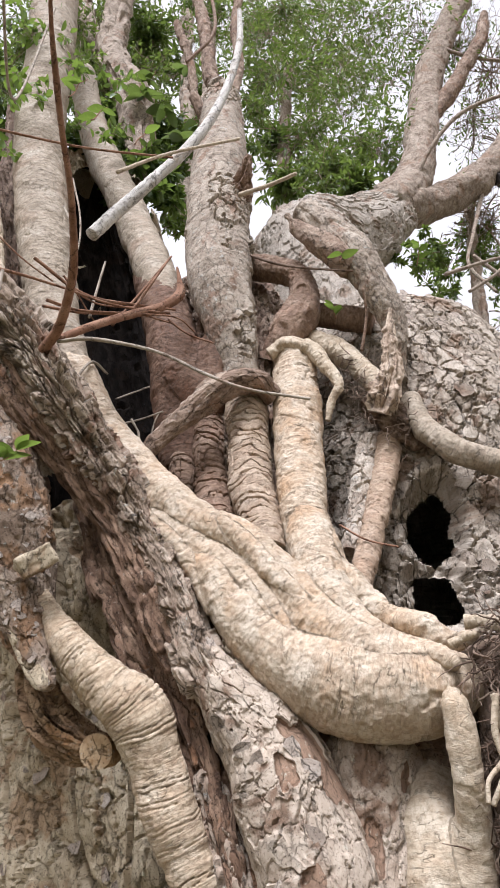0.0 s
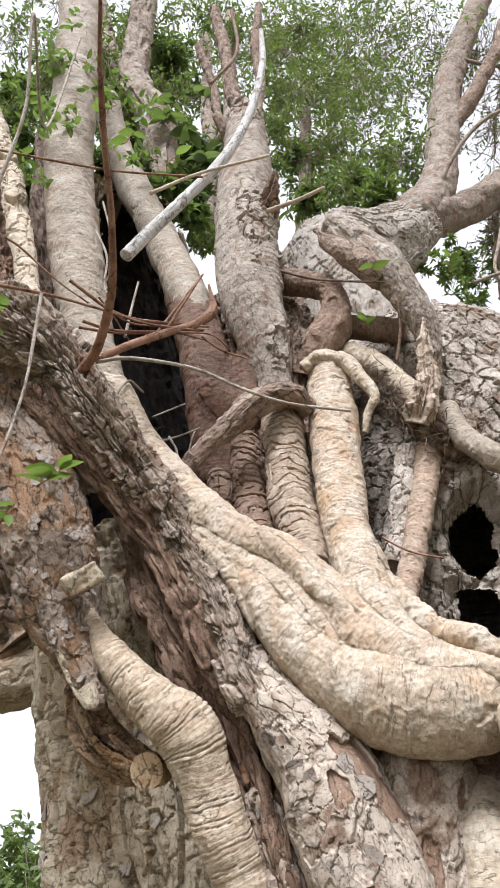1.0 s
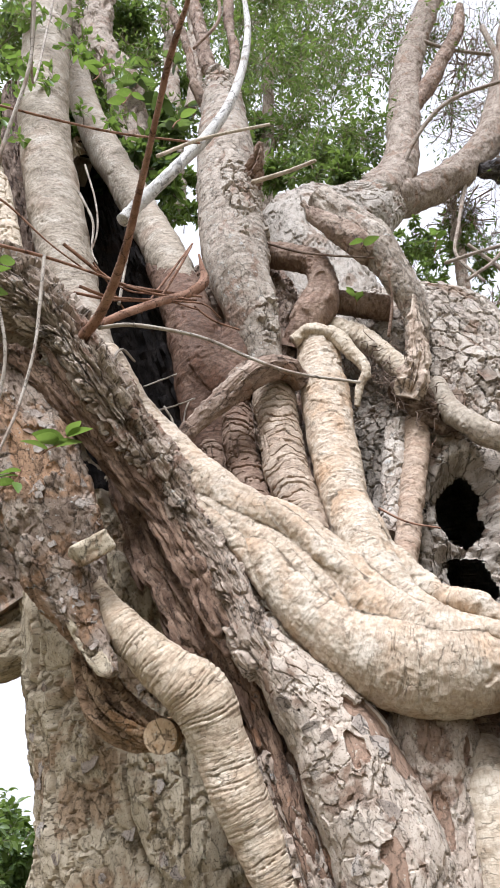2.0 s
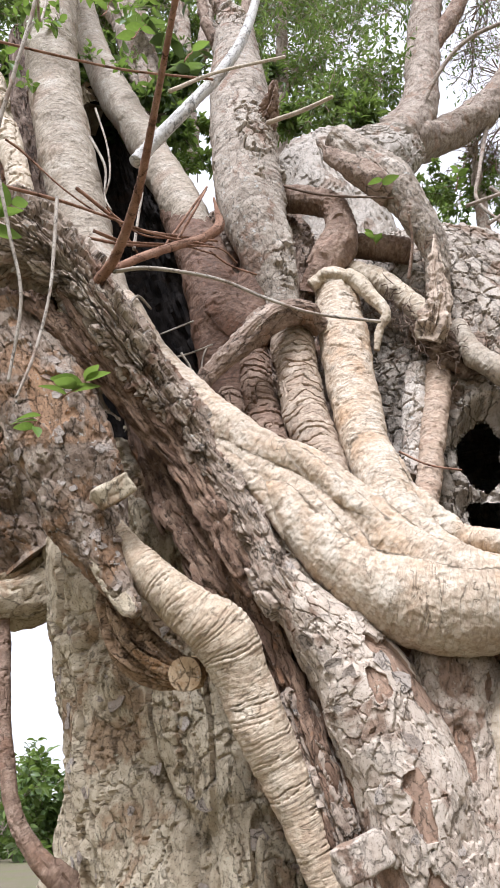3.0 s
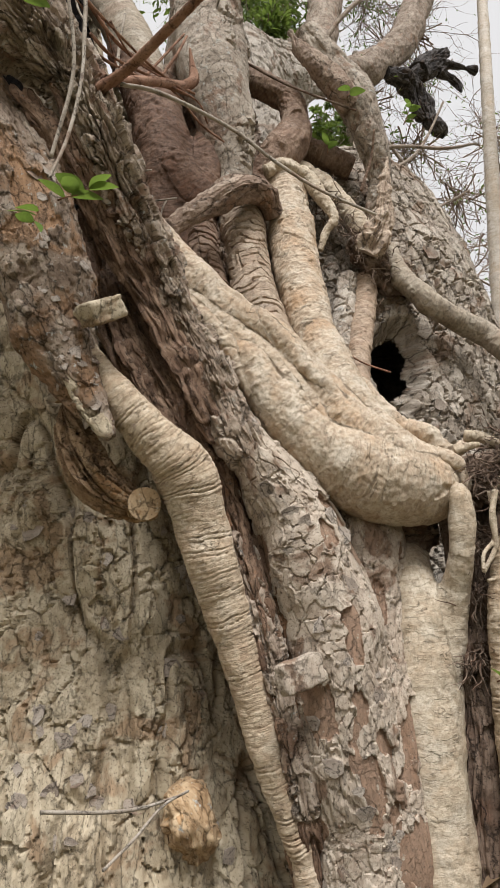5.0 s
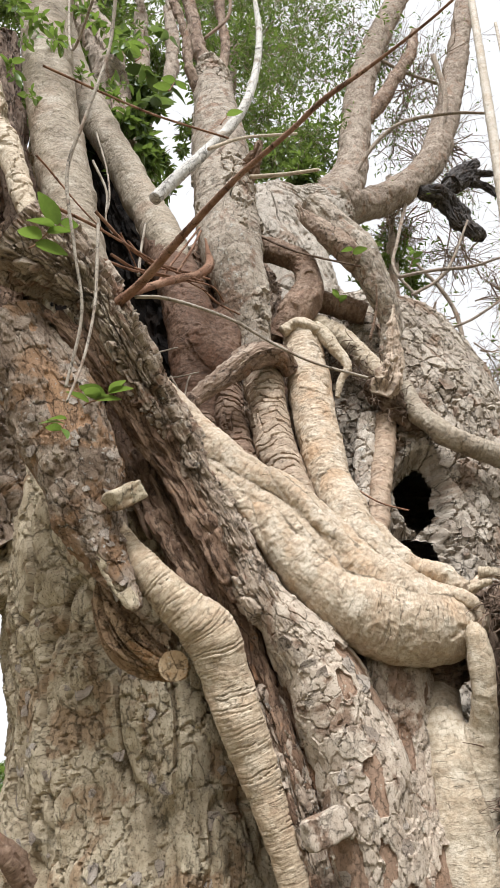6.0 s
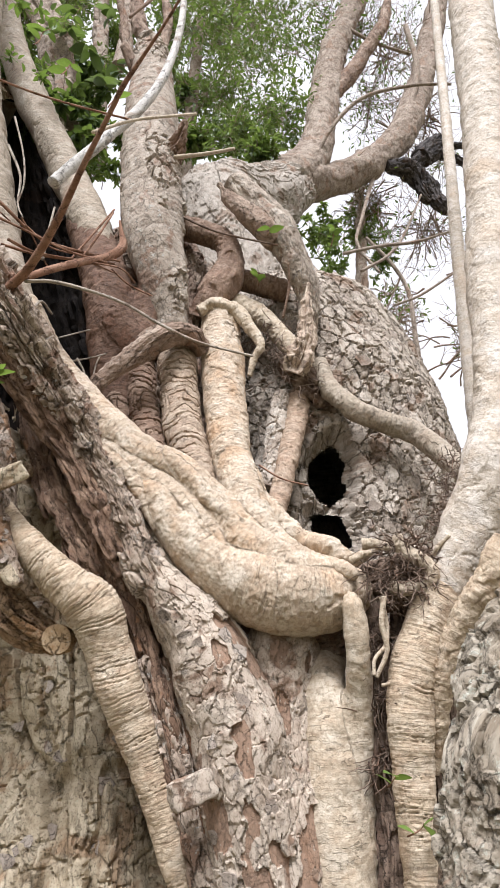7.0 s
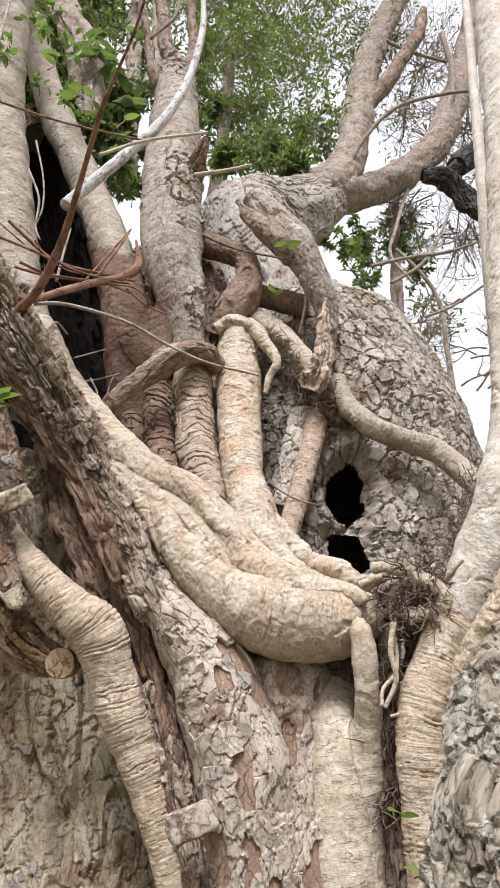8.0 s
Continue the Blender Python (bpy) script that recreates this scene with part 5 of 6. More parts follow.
CLUMPS_NEAR = [(-1.143, 2.043, 4.84, 0.094), (-1.002, 2.379, 5.492, 0.175), (-0.746, 2.36, 5.067, 0.12), (-1.146, 2.17, 5.474, 0.166), (-1.148, 2.055, 5.328, 0.135), (-0.847, 2.236, 4.767, 0.072), (-1.074, 1.941, 4.379, 0.077), (-1.012, 2.049, 4.845, 0.1)]
RIGHT_ROOT = [(0.778, 1.66, 1.915, 0.051), (0.718, 1.66, 1.82, 0.069), (0.66, 1.674, 1.709, 0.066), (0.61, 1.691, 1.566, 0.061), (0.598, 1.706, 1.424, 0.06), (0.596, 1.719, 1.29, 0.057), (0.592, 1.723, 1.163, 0.05), (0.59, 1.73, 0.8, 0.055), (0.6, 1.74, 0.3, 0.06), (0.6, 1.74, -0.05, 0.07)]
RIDGE_R = [(0.345, 2.02, 1.86, 0.10), (0.32, 1.975, 1.79, 0.125), (0.295, 1.93, 1.69, 0.135), (0.285, 1.895, 1.569, 0.130), (0.275, 1.869, 1.431, 0.122), (0.279, 1.856, 1.253, 0.116), (0.295, 1.86, 1.062, 0.118), (0.31, 1.865, 0.872, 0.118), (0.4, 1.97, 0.4, 0.16), (0.4, 1.99, -0.05, 0.19)]
CLUMPS_MID = [(0.314, 4.571, 8.85, 0.581), (0.863, 5.144, 10.427, 0.789), (1.593, 5.588, 11.27, 0.904), (0.447, 4.672, 7.957, 0.526), (1.061, 5.159, 8.99, 0.73), (0.704, 4.376, 6.992, 0.316), (1.376, 5.048, 8.258, 0.471), (1.809, 5.544, 10.317, 0.747), (0.198, 4.882, 10.261, 0.654), (1.002, 5.405, 12.59, 1.068), (2.147, 5.804, 13.215, 1.057), (0.889, 4.112, 6.525, 0.197), (0.298, 4.127, 6.541, 0.22), (0.004, 5.132, 11.626, 0.835), (1.663, 6.556, 12.194, 1.248), (0.993, 7.051, 12.023, 1.374)]
CLUMPS_LEFT = [(-1.222, 3.565, 7.079, 0.347), (-0.955, 3.756, 6.942, 0.307), (-1.495, 3.793, 8.023, 0.437), (-0.748, 3.918, 6.386, 0.208), (-0.745, 4.446, 8.851, 0.538), (-0.506, 3.472, 5.418, 0.118), (-1.223, 4.252, 9.182, 0.594), (-1.738, 3.557, 7.92, 0.369), (-1.709, 3.29, 6.804, 0.193), (-0.559, 4.149, 7.314, 0.284)]
CLUMPS_RIGHT = [(1.695, 4.723, 6.302, 0.194), (2.216, 5.132, 6.684, 0.211), (1.58, 4.485, 5.715, 0.129), (2.523, 5.318, 6.572, 0.185), (2.332, 5.317, 7.213, 0.192), (1.256, 4.062, 5.674, 0.096)]
CLUMPS_SPARSE = [(2.811, 5.702, 9.57, 0.404), (3.85, 6.229, 12.302, 0.531), (2.941, 5.744, 11.396, 0.324), (2.794, 5.57, 7.226, 0.285), (2.391, 5.328, 7.211, 0.214), (2.314, 5.538, 11.392, 0.317), (3.91, 6.225, 11.591, 0.487), (3.044, 5.976, 12.014, 0.394), (4.114, 6.212, 9.455, 0.403), (2.92, 5.778, 9.871, 0.35), (2.484, 5.134, 5.806, 0.201)]
TWIG_K = [(-0.909, 1.603, 3.305, 0.004), (-0.869, 1.652, 3.304, 0.004), (-0.754, 1.702, 3.204, 0.003), (-0.647, 1.752, 3.138, 0.003)]
TWIG_L = [(-0.636, 1.703, 3.01, 0.004), (-0.555, 1.778, 3.036, 0.004), (-0.376, 1.853, 3.084, 0.004), (-0.258, 1.927, 3.133, 0.003), (-0.2, 2.002, 3.133, 0.003)]
TWIG_M = [(-0.294, 1.983, 3.173, 0.004), (-0.222, 2.003, 3.122, 0.004), (-0.131, 2.022, 3.095, 0.003)]
TWIG_N = [(-0.762, 2.003, 3.795, 0.006), (-0.692, 1.99, 3.617, 0.005), (-0.68, 1.976, 3.45, 0.004), (-0.649, 1.962, 3.363, 0.003)]
TWIG_O = [(-0.769, 2.053, 4.032, 0.005), (-0.705, 2.036, 3.798, 0.004), (-0.678, 2.019, 3.616, 0.004), (-0.683, 2.002, 3.489, 0.003)]
TWIG_P = [(-0.614, 1.752, 3.163, 0.004), (-0.575, 1.802, 3.128, 0.003), (-0.536, 1.852, 3.077, 0.003), (-0.519, 1.902, 3.075, 0.003)]
TWIG_Q = [(-0.443, 2.053, 2.769, 0.004), (-0.359, 2.028, 2.777, 0.003), (-0.289, 2.002, 2.789, 0.003)]
TWIG_R = [(-0.586, 1.702, 3.082, 0.004), (-0.507, 1.786, 3.074, 0.003), (-0.415, 1.869, 3.13, 0.003), (-0.335, 1.952, 3.215, 0.003)]
BOWL_L = [(-0.445, 2.378, 3.762, 0.088), (-0.355, 2.289, 3.465, 0.101), (-0.295, 2.247, 3.183, 0.106), (-0.26, 2.258, 2.927, 0.102), (-0.235, 2.245, 2.701, 0.081)]
BOWL_R = [(-0.11, 2.24, 3.523, 0.059), (-0.118, 2.215, 3.305, 0.063), (-0.141, 2.198, 3.096, 0.065), (-0.17, 2.212, 2.924, 0.067)]
BOWL_LOW = [(-0.263, 2.188, 3.058, 0.064), (-0.198, 2.178, 2.975, 0.063), (-0.146, 2.17, 2.946, 0.052)]
LEFT_BACK = [(-1.801, 2.677, 4.768, 0.246), (-1.558, 2.654, 4.272, 0.273), (-1.326, 2.614, 3.61, 0.258), (-1.131, 2.563, 3.063, 0.231), (-0.985, 2.545, 2.653, 0.19)]
DARK_MASS = [(0.491, 1.844, 1.886, 0.051), (0.607, 1.838, 1.906, 0.069), (0.731, 1.824, 1.933, 0.078), (0.864, 1.816, 1.99, 0.071)]
FINGER_C = [(0.477, 1.711, 1.937, 0.013), (0.509, 1.689, 1.949, 0.01), (0.527, 1.666, 1.951, 0.007)]
CLUMPS_SHADE = [(-2.717, 3.814, 9.022, 0.563), (-2.44, 4.05, 9.931, 0.679), (-1.763, 4.248, 9.28, 0.598), (-1.642, 3.941, 7.727, 0.298), (-2.215, 3.429, 6.898, 0.283), (-1.506, 4.457, 10.385, 0.656), (-1.276, 3.892, 7.102, 0.178), (-0.961, 4.677, 9.974, 0.652), (-1.006, 4.33, 7.989, 0.259), (-1.838, 3.254, 5.77, 0.103), (-0.739, 4.274, 7.258, 0.135), (-1.835, 3.56, 7.248, 0.349), (-0.484, 4.354, 8.145, 0.311), (-0.473, 4.07, 6.317, 0.118)]
LICHEN_STRIP = [(-0.623, 1.77, 2.141, 0.037), (-0.571, 1.766, 2.03, 0.037), (-0.528, 1.76, 1.942, 0.031), (-0.488, 1.75, 1.871, 0.023), (-0.468, 1.739, 1.839, 0.01)]
UNDER_ROOT_SHADE = [(0.19, 1.985, 1.80, 0.06), (0.308, 1.975, 1.775, 0.075), (0.442, 1.955, 1.76, 0.08), (0.562, 1.94, 1.775, 0.065)]

BRANCHLET_A = [(-0.22, 2.63, 5.525, 0.054), (-0.286, 2.7, 5.977, 0.049), (-0.343, 2.8, 6.598, 0.049), (-0.448, 2.9, 7.362, 0.045)]
BRANCHLET_B = [(-0.125, 2.63, 5.488, 0.039), (-0.084, 2.68, 5.928, 0.034), (-0.121, 2.75, 6.495, 0.036), (-0.092, 2.85, 7.282, 0.031)]
BRANCHLET_C = [(-0.248, 2.55, 5.107, 0.04), (-0.329, 2.5, 5.309, 0.031), (-0.371, 2.5, 5.635, 0.028), (-0.489, 2.55, 6.183, 0.026)]
CLUMPS_BEHIND = [(-1.985, 4.6, 9.836, 0.332), (-1.569, 5.0, 10.825, 0.44), (-1.052, 4.8, 9.471, 0.331), (-1.463, 4.6, 8.926, 0.282), (-1.669, 4.4, 8.111, 0.22), (-0.882, 5.2, 11.473, 0.464), (-1.002, 4.6, 8.163, 0.226), (0.047, 5.6, 11.633, 0.485), (0.042, 5.2, 9.647, 0.349), (0.189, 4.8, 8.101, 0.242), (-2.587, 4.6, 9.845, 0.366), (-2.756, 4.6, 8.944, 0.314), (1.321, 6.0, 12.66, 0.614), (0.849, 5.6, 10.655, 0.421)]
SKY_A = [(1.406, 4.4, 6.682, 0.027), (1.645, 4.3, 7.24, 0.022), (2.006, 4.2, 7.686, 0.02), (2.532, 4.1, 7.872, 0.017), (2.911, 4.0, 7.852, 0.014)]
SKY_B = [(1.101, 3.0, 4.384, 0.012), (1.352, 3.0, 4.487, 0.011), (1.628, 3.0, 4.571, 0.011), (1.882, 3.0, 4.704, 0.007)]
SKY_C = [(1.459, 3.4, 4.95, 0.012), (1.642, 3.4, 4.708, 0.014), (1.726, 3.4, 4.464, 0.016), (1.722, 3.4, 4.081, 0.019), (1.717, 3.4, 3.769, 0.022)]
SKY_D = [(1.343, 3.3, 4.534, 0.012), (1.564, 3.3, 4.713, 0.012), (1.717, 3.3, 4.944, 0.01), (1.904, 3.3, 5.363, 0.008)]
SKY_E = [(1.55, 3.3, 4.268, 0.009), (1.764, 3.3, 4.388, 0.01), (2.045, 3.3, 4.619, 0.008)]
SKY_F = [(3.18, 5.0, 10.472, 0.037), (3.22, 5.0, 9.653, 0.036), (3.034, 5.0, 8.857, 0.041), (2.862, 5.0, 8.371, 0.047)]
SKY_G = [(2.324, 5.2, 10.599, 0.03), (2.767, 5.2, 10.328, 0.023), (3.302, 5.2, 10.201, 0.023)]
SKY_H = [(2.289, 4.8, 7.263, 0.024), (2.014, 4.6, 6.451, 0.017), (1.877, 4.5, 5.972, 0.016), (2.014, 4.4, 5.562, 0.013)]
CROSS_B = [(-0.703, 1.7, 3.193, 0.006), (-0.549, 1.8, 3.124, 0.006), (-0.377, 1.9, 3.163, 0.006), (-0.265, 1.95, 3.189, 0.004)]
CROSS_C = [(-0.663, 1.75, 3.029, 0.005), (-0.535, 1.85, 3.086, 0.005), (-0.284, 1.95, 3.173, 0.004)]
CROSS_D = [(-0.305, 1.95, 3.438, 0.004), (-0.349, 1.9, 3.27, 0.005), (-0.399, 1.88, 3.132, 0.005)]
CROSS_E = [(-0.527, 1.9, 3.377, 0.004), (-0.535, 1.88, 3.225, 0.005), (-0.537, 1.85, 3.069, 0.006)]
CROSS_F = [(-0.309, 2.0, 4.806, 0.008), (-0.185, 2.0, 5.075, 0.009), (-0.216, 2.0, 5.483, 0.009)]
CROSS_G = [(-0.504, 2.05, 2.981, 0.004), (-0.54, 1.95, 2.955, 0.005), (-0.568, 1.85, 2.766, 0.004)]
CROSS_H = [(-0.383, 2.0, 2.627, 0.004), (-0.361, 2.0, 2.691, 0.004), (-0.391, 2.0, 2.757, 0.004)]
ROOT_C = [(0.43, 1.735, 1.925, 0.028), (0.462, 1.70, 1.902, 0.024), (0.485, 1.685, 1.878, 0.014)]
HANG_A = [(0.541, 1.64, 1.813, 0.008), (0.529, 1.65, 1.739, 0.008), (0.54, 1.66, 1.668, 0.007), (0.509, 1.68, 1.599, 0.006)]
STRAND_A = [(-0.427, 1.89, 2.466, 0.027), (-0.296, 1.87, 2.342, 0.032), (-0.199, 1.845, 2.248, 0.031), (-0.139, 1.825, 2.156, 0.026), (-0.095, 1.81, 2.054, 0.017)]
STRAND_B = [(-0.175, 1.85, 2.368, 0.024), (-0.035, 1.815, 2.26, 0.032), (0.055, 1.79, 2.154, 0.031), (0.147, 1.77, 2.06, 0.027), (0.251, 1.745, 1.978, 0.023), (0.353, 1.73, 1.926, 0.019), (0.441, 1.725, 1.899, 0.013)]
STRAND_C = [(-0.081, 1.82, 2.229, 0.015), (-0.004, 1.8, 2.146, 0.022), (0.061, 1.775, 2.05, 0.021), (0.104, 1.755, 1.981, 0.011)]
CLUMPS_GAP = [(-1.184, 3.1, 5.492, 0.106), (-1.187, 3.3, 6.233, 0.136), (-0.946, 3.2, 5.635, 0.094), (-0.703, 3.0, 5.115, 0.071), (-0.681, 3.4, 6.102, 0.102), (-1.48, 3.7, 7.514, 0.192), (-1.833, 3.2, 6.041, 0.124), (-1.491, 2.9, 5.044, 0.077), (-1.115, 3.9, 7.63, 0.189), (-2.254, 3.5, 7.339, 0.176), (-1.862, 3.9, 8.535, 0.225), (-1.085, 4.2, 8.998, 0.24)]
ROTTEN_B = [(-0.534, 2.14, 2.764, 0.066), (-0.458, 2.08, 2.502, 0.08), (-0.375, 2.02, 2.268, 0.082), (-0.293, 1.97, 2.077, 0.072), (-0.224, 1.94, 1.939, 0.052), (-0.177, 1.93, 1.828, 0.033)]
ROOT_WALL = [(0.56, 1.86, 1.93, 0.05), (0.56, 1.84, 1.80, 0.06), (0.555, 1.83, 1.66, 0.055), (0.555, 1.83, 1.5, 0.05), (0.56, 1.84, 1.3, 0.045)]
ROOT_GAP_SHADE = [(0.80, 1.93, 2.05, 0.07), (0.77, 1.90, 1.85, 0.10), (0.74, 1.90, 1.6, 0.11), (0.73, 1.92, 1.3, 0.11), (0.73, 1.95, 1.0, 0.12), (0.73, 2.0, 0.7, 0.12)]
DARK_GAP = [(-0.993, 2.36, 3.494, 0.062), (-1.1, 2.42, 3.919, 0.07), (-1.207, 2.48, 4.408, 0.076), (-1.305, 2.55, 4.893, 0.076), (-1.401, 2.62, 5.444, 0.072)]
STUB_MASS = [(0.40, 2.13, 2.90, 0.03), (0.47, 2.10, 2.85, 0.055), (0.55, 2.12, 2.79, 0.055), (0.63, 2.14, 2.74, 0.035)]
LOW_STRIP = [(-0.104, 1.9, 1.697, 0.029), (-0.059, 1.885, 1.56, 0.038), (-0.02, 1.875, 1.424, 0.038), (0.018, 1.87, 1.284, 0.035), (0.056, 1.87, 1.15, 0.034), (0.096, 1.88, 1.01, 0.036)]

# ---- ground ----
bm = bmesh.new()
bmesh.ops.create_grid(bm, x_segments=240, y_segments=240, size=1.0)
for v in bm.verts:
    rad = v.co.xy.length
    s = 3 + 900 * rad ** 4
    v.co.x, v.co.y = v.co.x * s, v.co.y * s
    v.co.z = 0.05 * noise.noise(v.co * 0.7) - 0.02
    # a bank of earth on one side of the tree
    far = math.hypot(v.co.x - 1.35, v.co.y - 2.45) + 0.12 * noise.noise(v.co * 2.1)
    rise = min(1.0, max(0.0, (1.42 - far) / 0.55))
    v.co.z += 1.12 * rise * rise * (3 - 2 * rise) + rise * 0.06 * noise.fractal(v.co * 6, 0.7, 2.0, 4)
ground = part("ground", bm, GROUND, None)
tagged(ground, "brown leaf litter and grass on level ground", "ground", kind="structure")

# ---- the host tree ----
host = thing("host_tree", (0.3, 2.75, 0), "old hollow tree with cracked grey bark wrapped by roots", "tree")
MAIN_TRUNK = [(0.72, 2.85, -0.1, 1.0), (0.74, 2.80, 0.8, 0.88), (0.76, 2.74, 1.5, 0.76), (0.78, 2.70, 2.0, 0.68), (0.78, 2.68, 2.4, 0.65), (0.76, 2.66, 2.95, 0.59), (0.67, 2.64, 3.35, 0.48), (0.58, 2.66, 3.6, 0.36), (0.53, 2.7, 3.78, 0.22)]
UPPER_TRUNK = [(0.45, 2.9, 3.0, 0.30), (0.42, 3.02, 3.7, 0.31), (0.40, 3.2, 4.335, 0.345), (0.37, 3.45, 4.9, 0.37), (0.40, 3.66, 5.25, 0.36), (0.58, 3.86, 5.52, 0.34), (0.88, 4.08, 5.85, 0.31), (1.15, 4.28, 6.30, 0.26)]
OLD_BASE = [(-0.12, 2.85, -0.1, 0.95), (-0.14, 2.80, 0.6, 0.80), (-0.17, 2.76, 1.0, 0.70), (-0.20, 2.76, 1.4, 0.635), (-0.27, 2.76, 1.9, 0.62), (-0.37, 2.74, 2.3, 0.60), (-0.49, 2.74, 2.8, 0.56), (-0.62, 2.76, 3.4, 0.48), (-0.76, 2.82, 4.0, 0.40), (-0.88, 2.88, 4.6, 0.33), (-0.98, 2.95, 5.2, 0.24)]
limb("trunk", MAIN_TRUNK, relief_plated, BARK, host, "grey deeply cracked bark with two holes", key="main_bark", step=0.010, ring=420, front=0.88, flat=0.86, fine=(1.6, 4.1, 2.2), seed=3, wobble=0.04,
     holes=[(0.608, 2.44, 0.090, 0.16, 0.10), (0.585, 2.20, 0.10, 0.115, 0.07)], tip=(False, True))
limb("trunk", OLD_BASE, relief_fissured, BARK_PALE, host, "fissured pale brown bark around a dark hollow", key="base_bark", step=0.010, ring=430, front=0.88, fine=(0.8, 2.3, 2.4), seed=4, wobble=0.06,
     holes=[(-0.44, 3.0, 0.37, 0.66, 0.12), (-0.64, 3.95, 0.40, 0.95, 0.12), (-0.56, 3.45, 0.36, 0.60, 0.12), (-0.80, 4.65, 0.36, 0.75, 0.12), (-0.73, 2.70, 0.10, 0.15, 0.12)])
# Inner lining added to darken the hollow; its near-black colour stands for shade.
limb("hollow_lining", [(x, y, z, r * 0.76) for x, y, z, r in OLD_BASE if z > 1.8], relief_fibrous, HOLLOW, host, "rotten inner wood coloured near black for the hollow's shade", step=0.03, ring=130, seed=4, wobble=0.06,
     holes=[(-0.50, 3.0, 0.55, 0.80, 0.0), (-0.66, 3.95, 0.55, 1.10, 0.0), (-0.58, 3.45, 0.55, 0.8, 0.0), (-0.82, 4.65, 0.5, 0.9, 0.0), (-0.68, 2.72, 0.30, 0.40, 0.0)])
limb("side_trunk", LEFT_BACK, relief_fibrous, ROTTEN_WOOD, host, key="left_back", step=0.008, ring=120, front=0.8, seed=89, wobble=0.05)
# Added under the elbow root; its dark colour stands in for contact shade.
limb("inner_wood", UNDER_ROOT_SHADE, relief_fibrous, DARK_FIBRE, host, "dark filler for the shade under the elbow root", step=0.006, seed=125, tip=(True, True), wobble=0.03)
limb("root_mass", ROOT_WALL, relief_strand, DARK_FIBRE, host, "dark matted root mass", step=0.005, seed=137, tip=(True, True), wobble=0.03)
# Hides the trunk in the gap by the ringed root; dark to give shade.
limb("root_mass", ROOT_GAP_SHADE, relief_strand, DARK_FIBRE, host, "dark filler for the shaded gap beside the ringed root", step=0.006, seed=138, tip=(True, True), wobble=0.04)
# Added behind the fig stem: a dark limb in place of the gap's shade.
limb("inner_wood", DARK_GAP, relief_strand, DARK_FIBRE, host, "dark filler for the shaded gap beside the stem", step=0.007, seed=139, tip=(True, True), wobble=0.03)
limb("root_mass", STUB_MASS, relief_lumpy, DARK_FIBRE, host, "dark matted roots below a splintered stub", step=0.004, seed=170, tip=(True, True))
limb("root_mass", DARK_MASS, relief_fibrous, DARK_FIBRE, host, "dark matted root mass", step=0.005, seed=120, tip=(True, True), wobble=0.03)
limb("upper_trunk", UPPER_TRUNK, relief_slab, SMOOTH_GREY, host, "pale weathered upper trunk", step=0.008, ring=300, front=0.85, seed=5, wobble=0.03)
limb("inner_wood", BACKING, relief_fibrous, BROWN_BARK, host, step=0.007, ring=200, front=0.85, seed=70, wobble=0.03)
limb("limb", LIMB, relief_limb, FAR_BARK, host, step=0.014, seed=6, wobble=0.03)
limb("bough", BOUGH, relief_limb, FAR_BARK, host, step=0.014, seed=7, wobble=0.03)
limb("side_limb", SIDE_LIMB, relief_limb, BROWN_BARK, host, step=0.014, seed=8, wobble=0.03)
limb("side_limb", LEFT_LIMB, relief_fissured, BARK_PALE, host, step=0.01, seed=48, wobble=0.04)
for line in (BURR_C, BURR_D, BURR_E):
    limb("broken_bough", line, relief_fibrous, BLACK_WOOD, host, "black broken branch", step=0.014, seed=20, wobble=0.05)
limb("broken_bough", BURR, relief_fibrous, BLACK_WOOD, host, "black broken branch", step=0.014, seed=9, wobble=0.08)
limb("broken_bough", BURR_B, relief_fibrous, BLACK_WOOD, host, "black broken branch", step=0.014, seed=10, wobble=0.08)
limb("flaking_ridge", RIDGE, relief_flaky, BARK_FLAKY, host, "flaking grey bark ridge with bare brown patches", step=0.0035, seed=11, front=0.75, wobble=0.03, tip=(False, True))
limb("flaking_ridge", RIDGE_R, relief_flaky, BARK_FLAKY, host, "flaking grey bark ridge with bare brown patches", key="ridge_r", step=0.004, seed=87, front=0.75, wobble=0.03, tip=(True, False), flat=0.7)
limb("upper_ridge", RIDGE_UP, relief_ridge, BARK_RIDGE, host, "ragged grey-brown bark ridge", step=0.004, seed=46, front=0.75, wobble=0.05, tip=(True, False))
limb("ridge_root", RIDGE_ROOT, relief_skin, BARK_RIDGE, host, step=0.004, seed=47, front=0.7, wobble=0.01, tip=(True, True))
limb("rotten_wood", ROTTEN, relief_strand, ROTTEN_WOOD, host, "split red-brown rotten wood", step=0.0045, seed=12, front=0.75, wobble=0.07)
limb("rotten_wood", ROTTEN_B, relief_strand, ROTTEN_WOOD, host, "split red-brown rotten wood", step=0.0045, seed=136, front=0.75, wobble=0.05, tip=(True, True))
rng = random.Random(140)
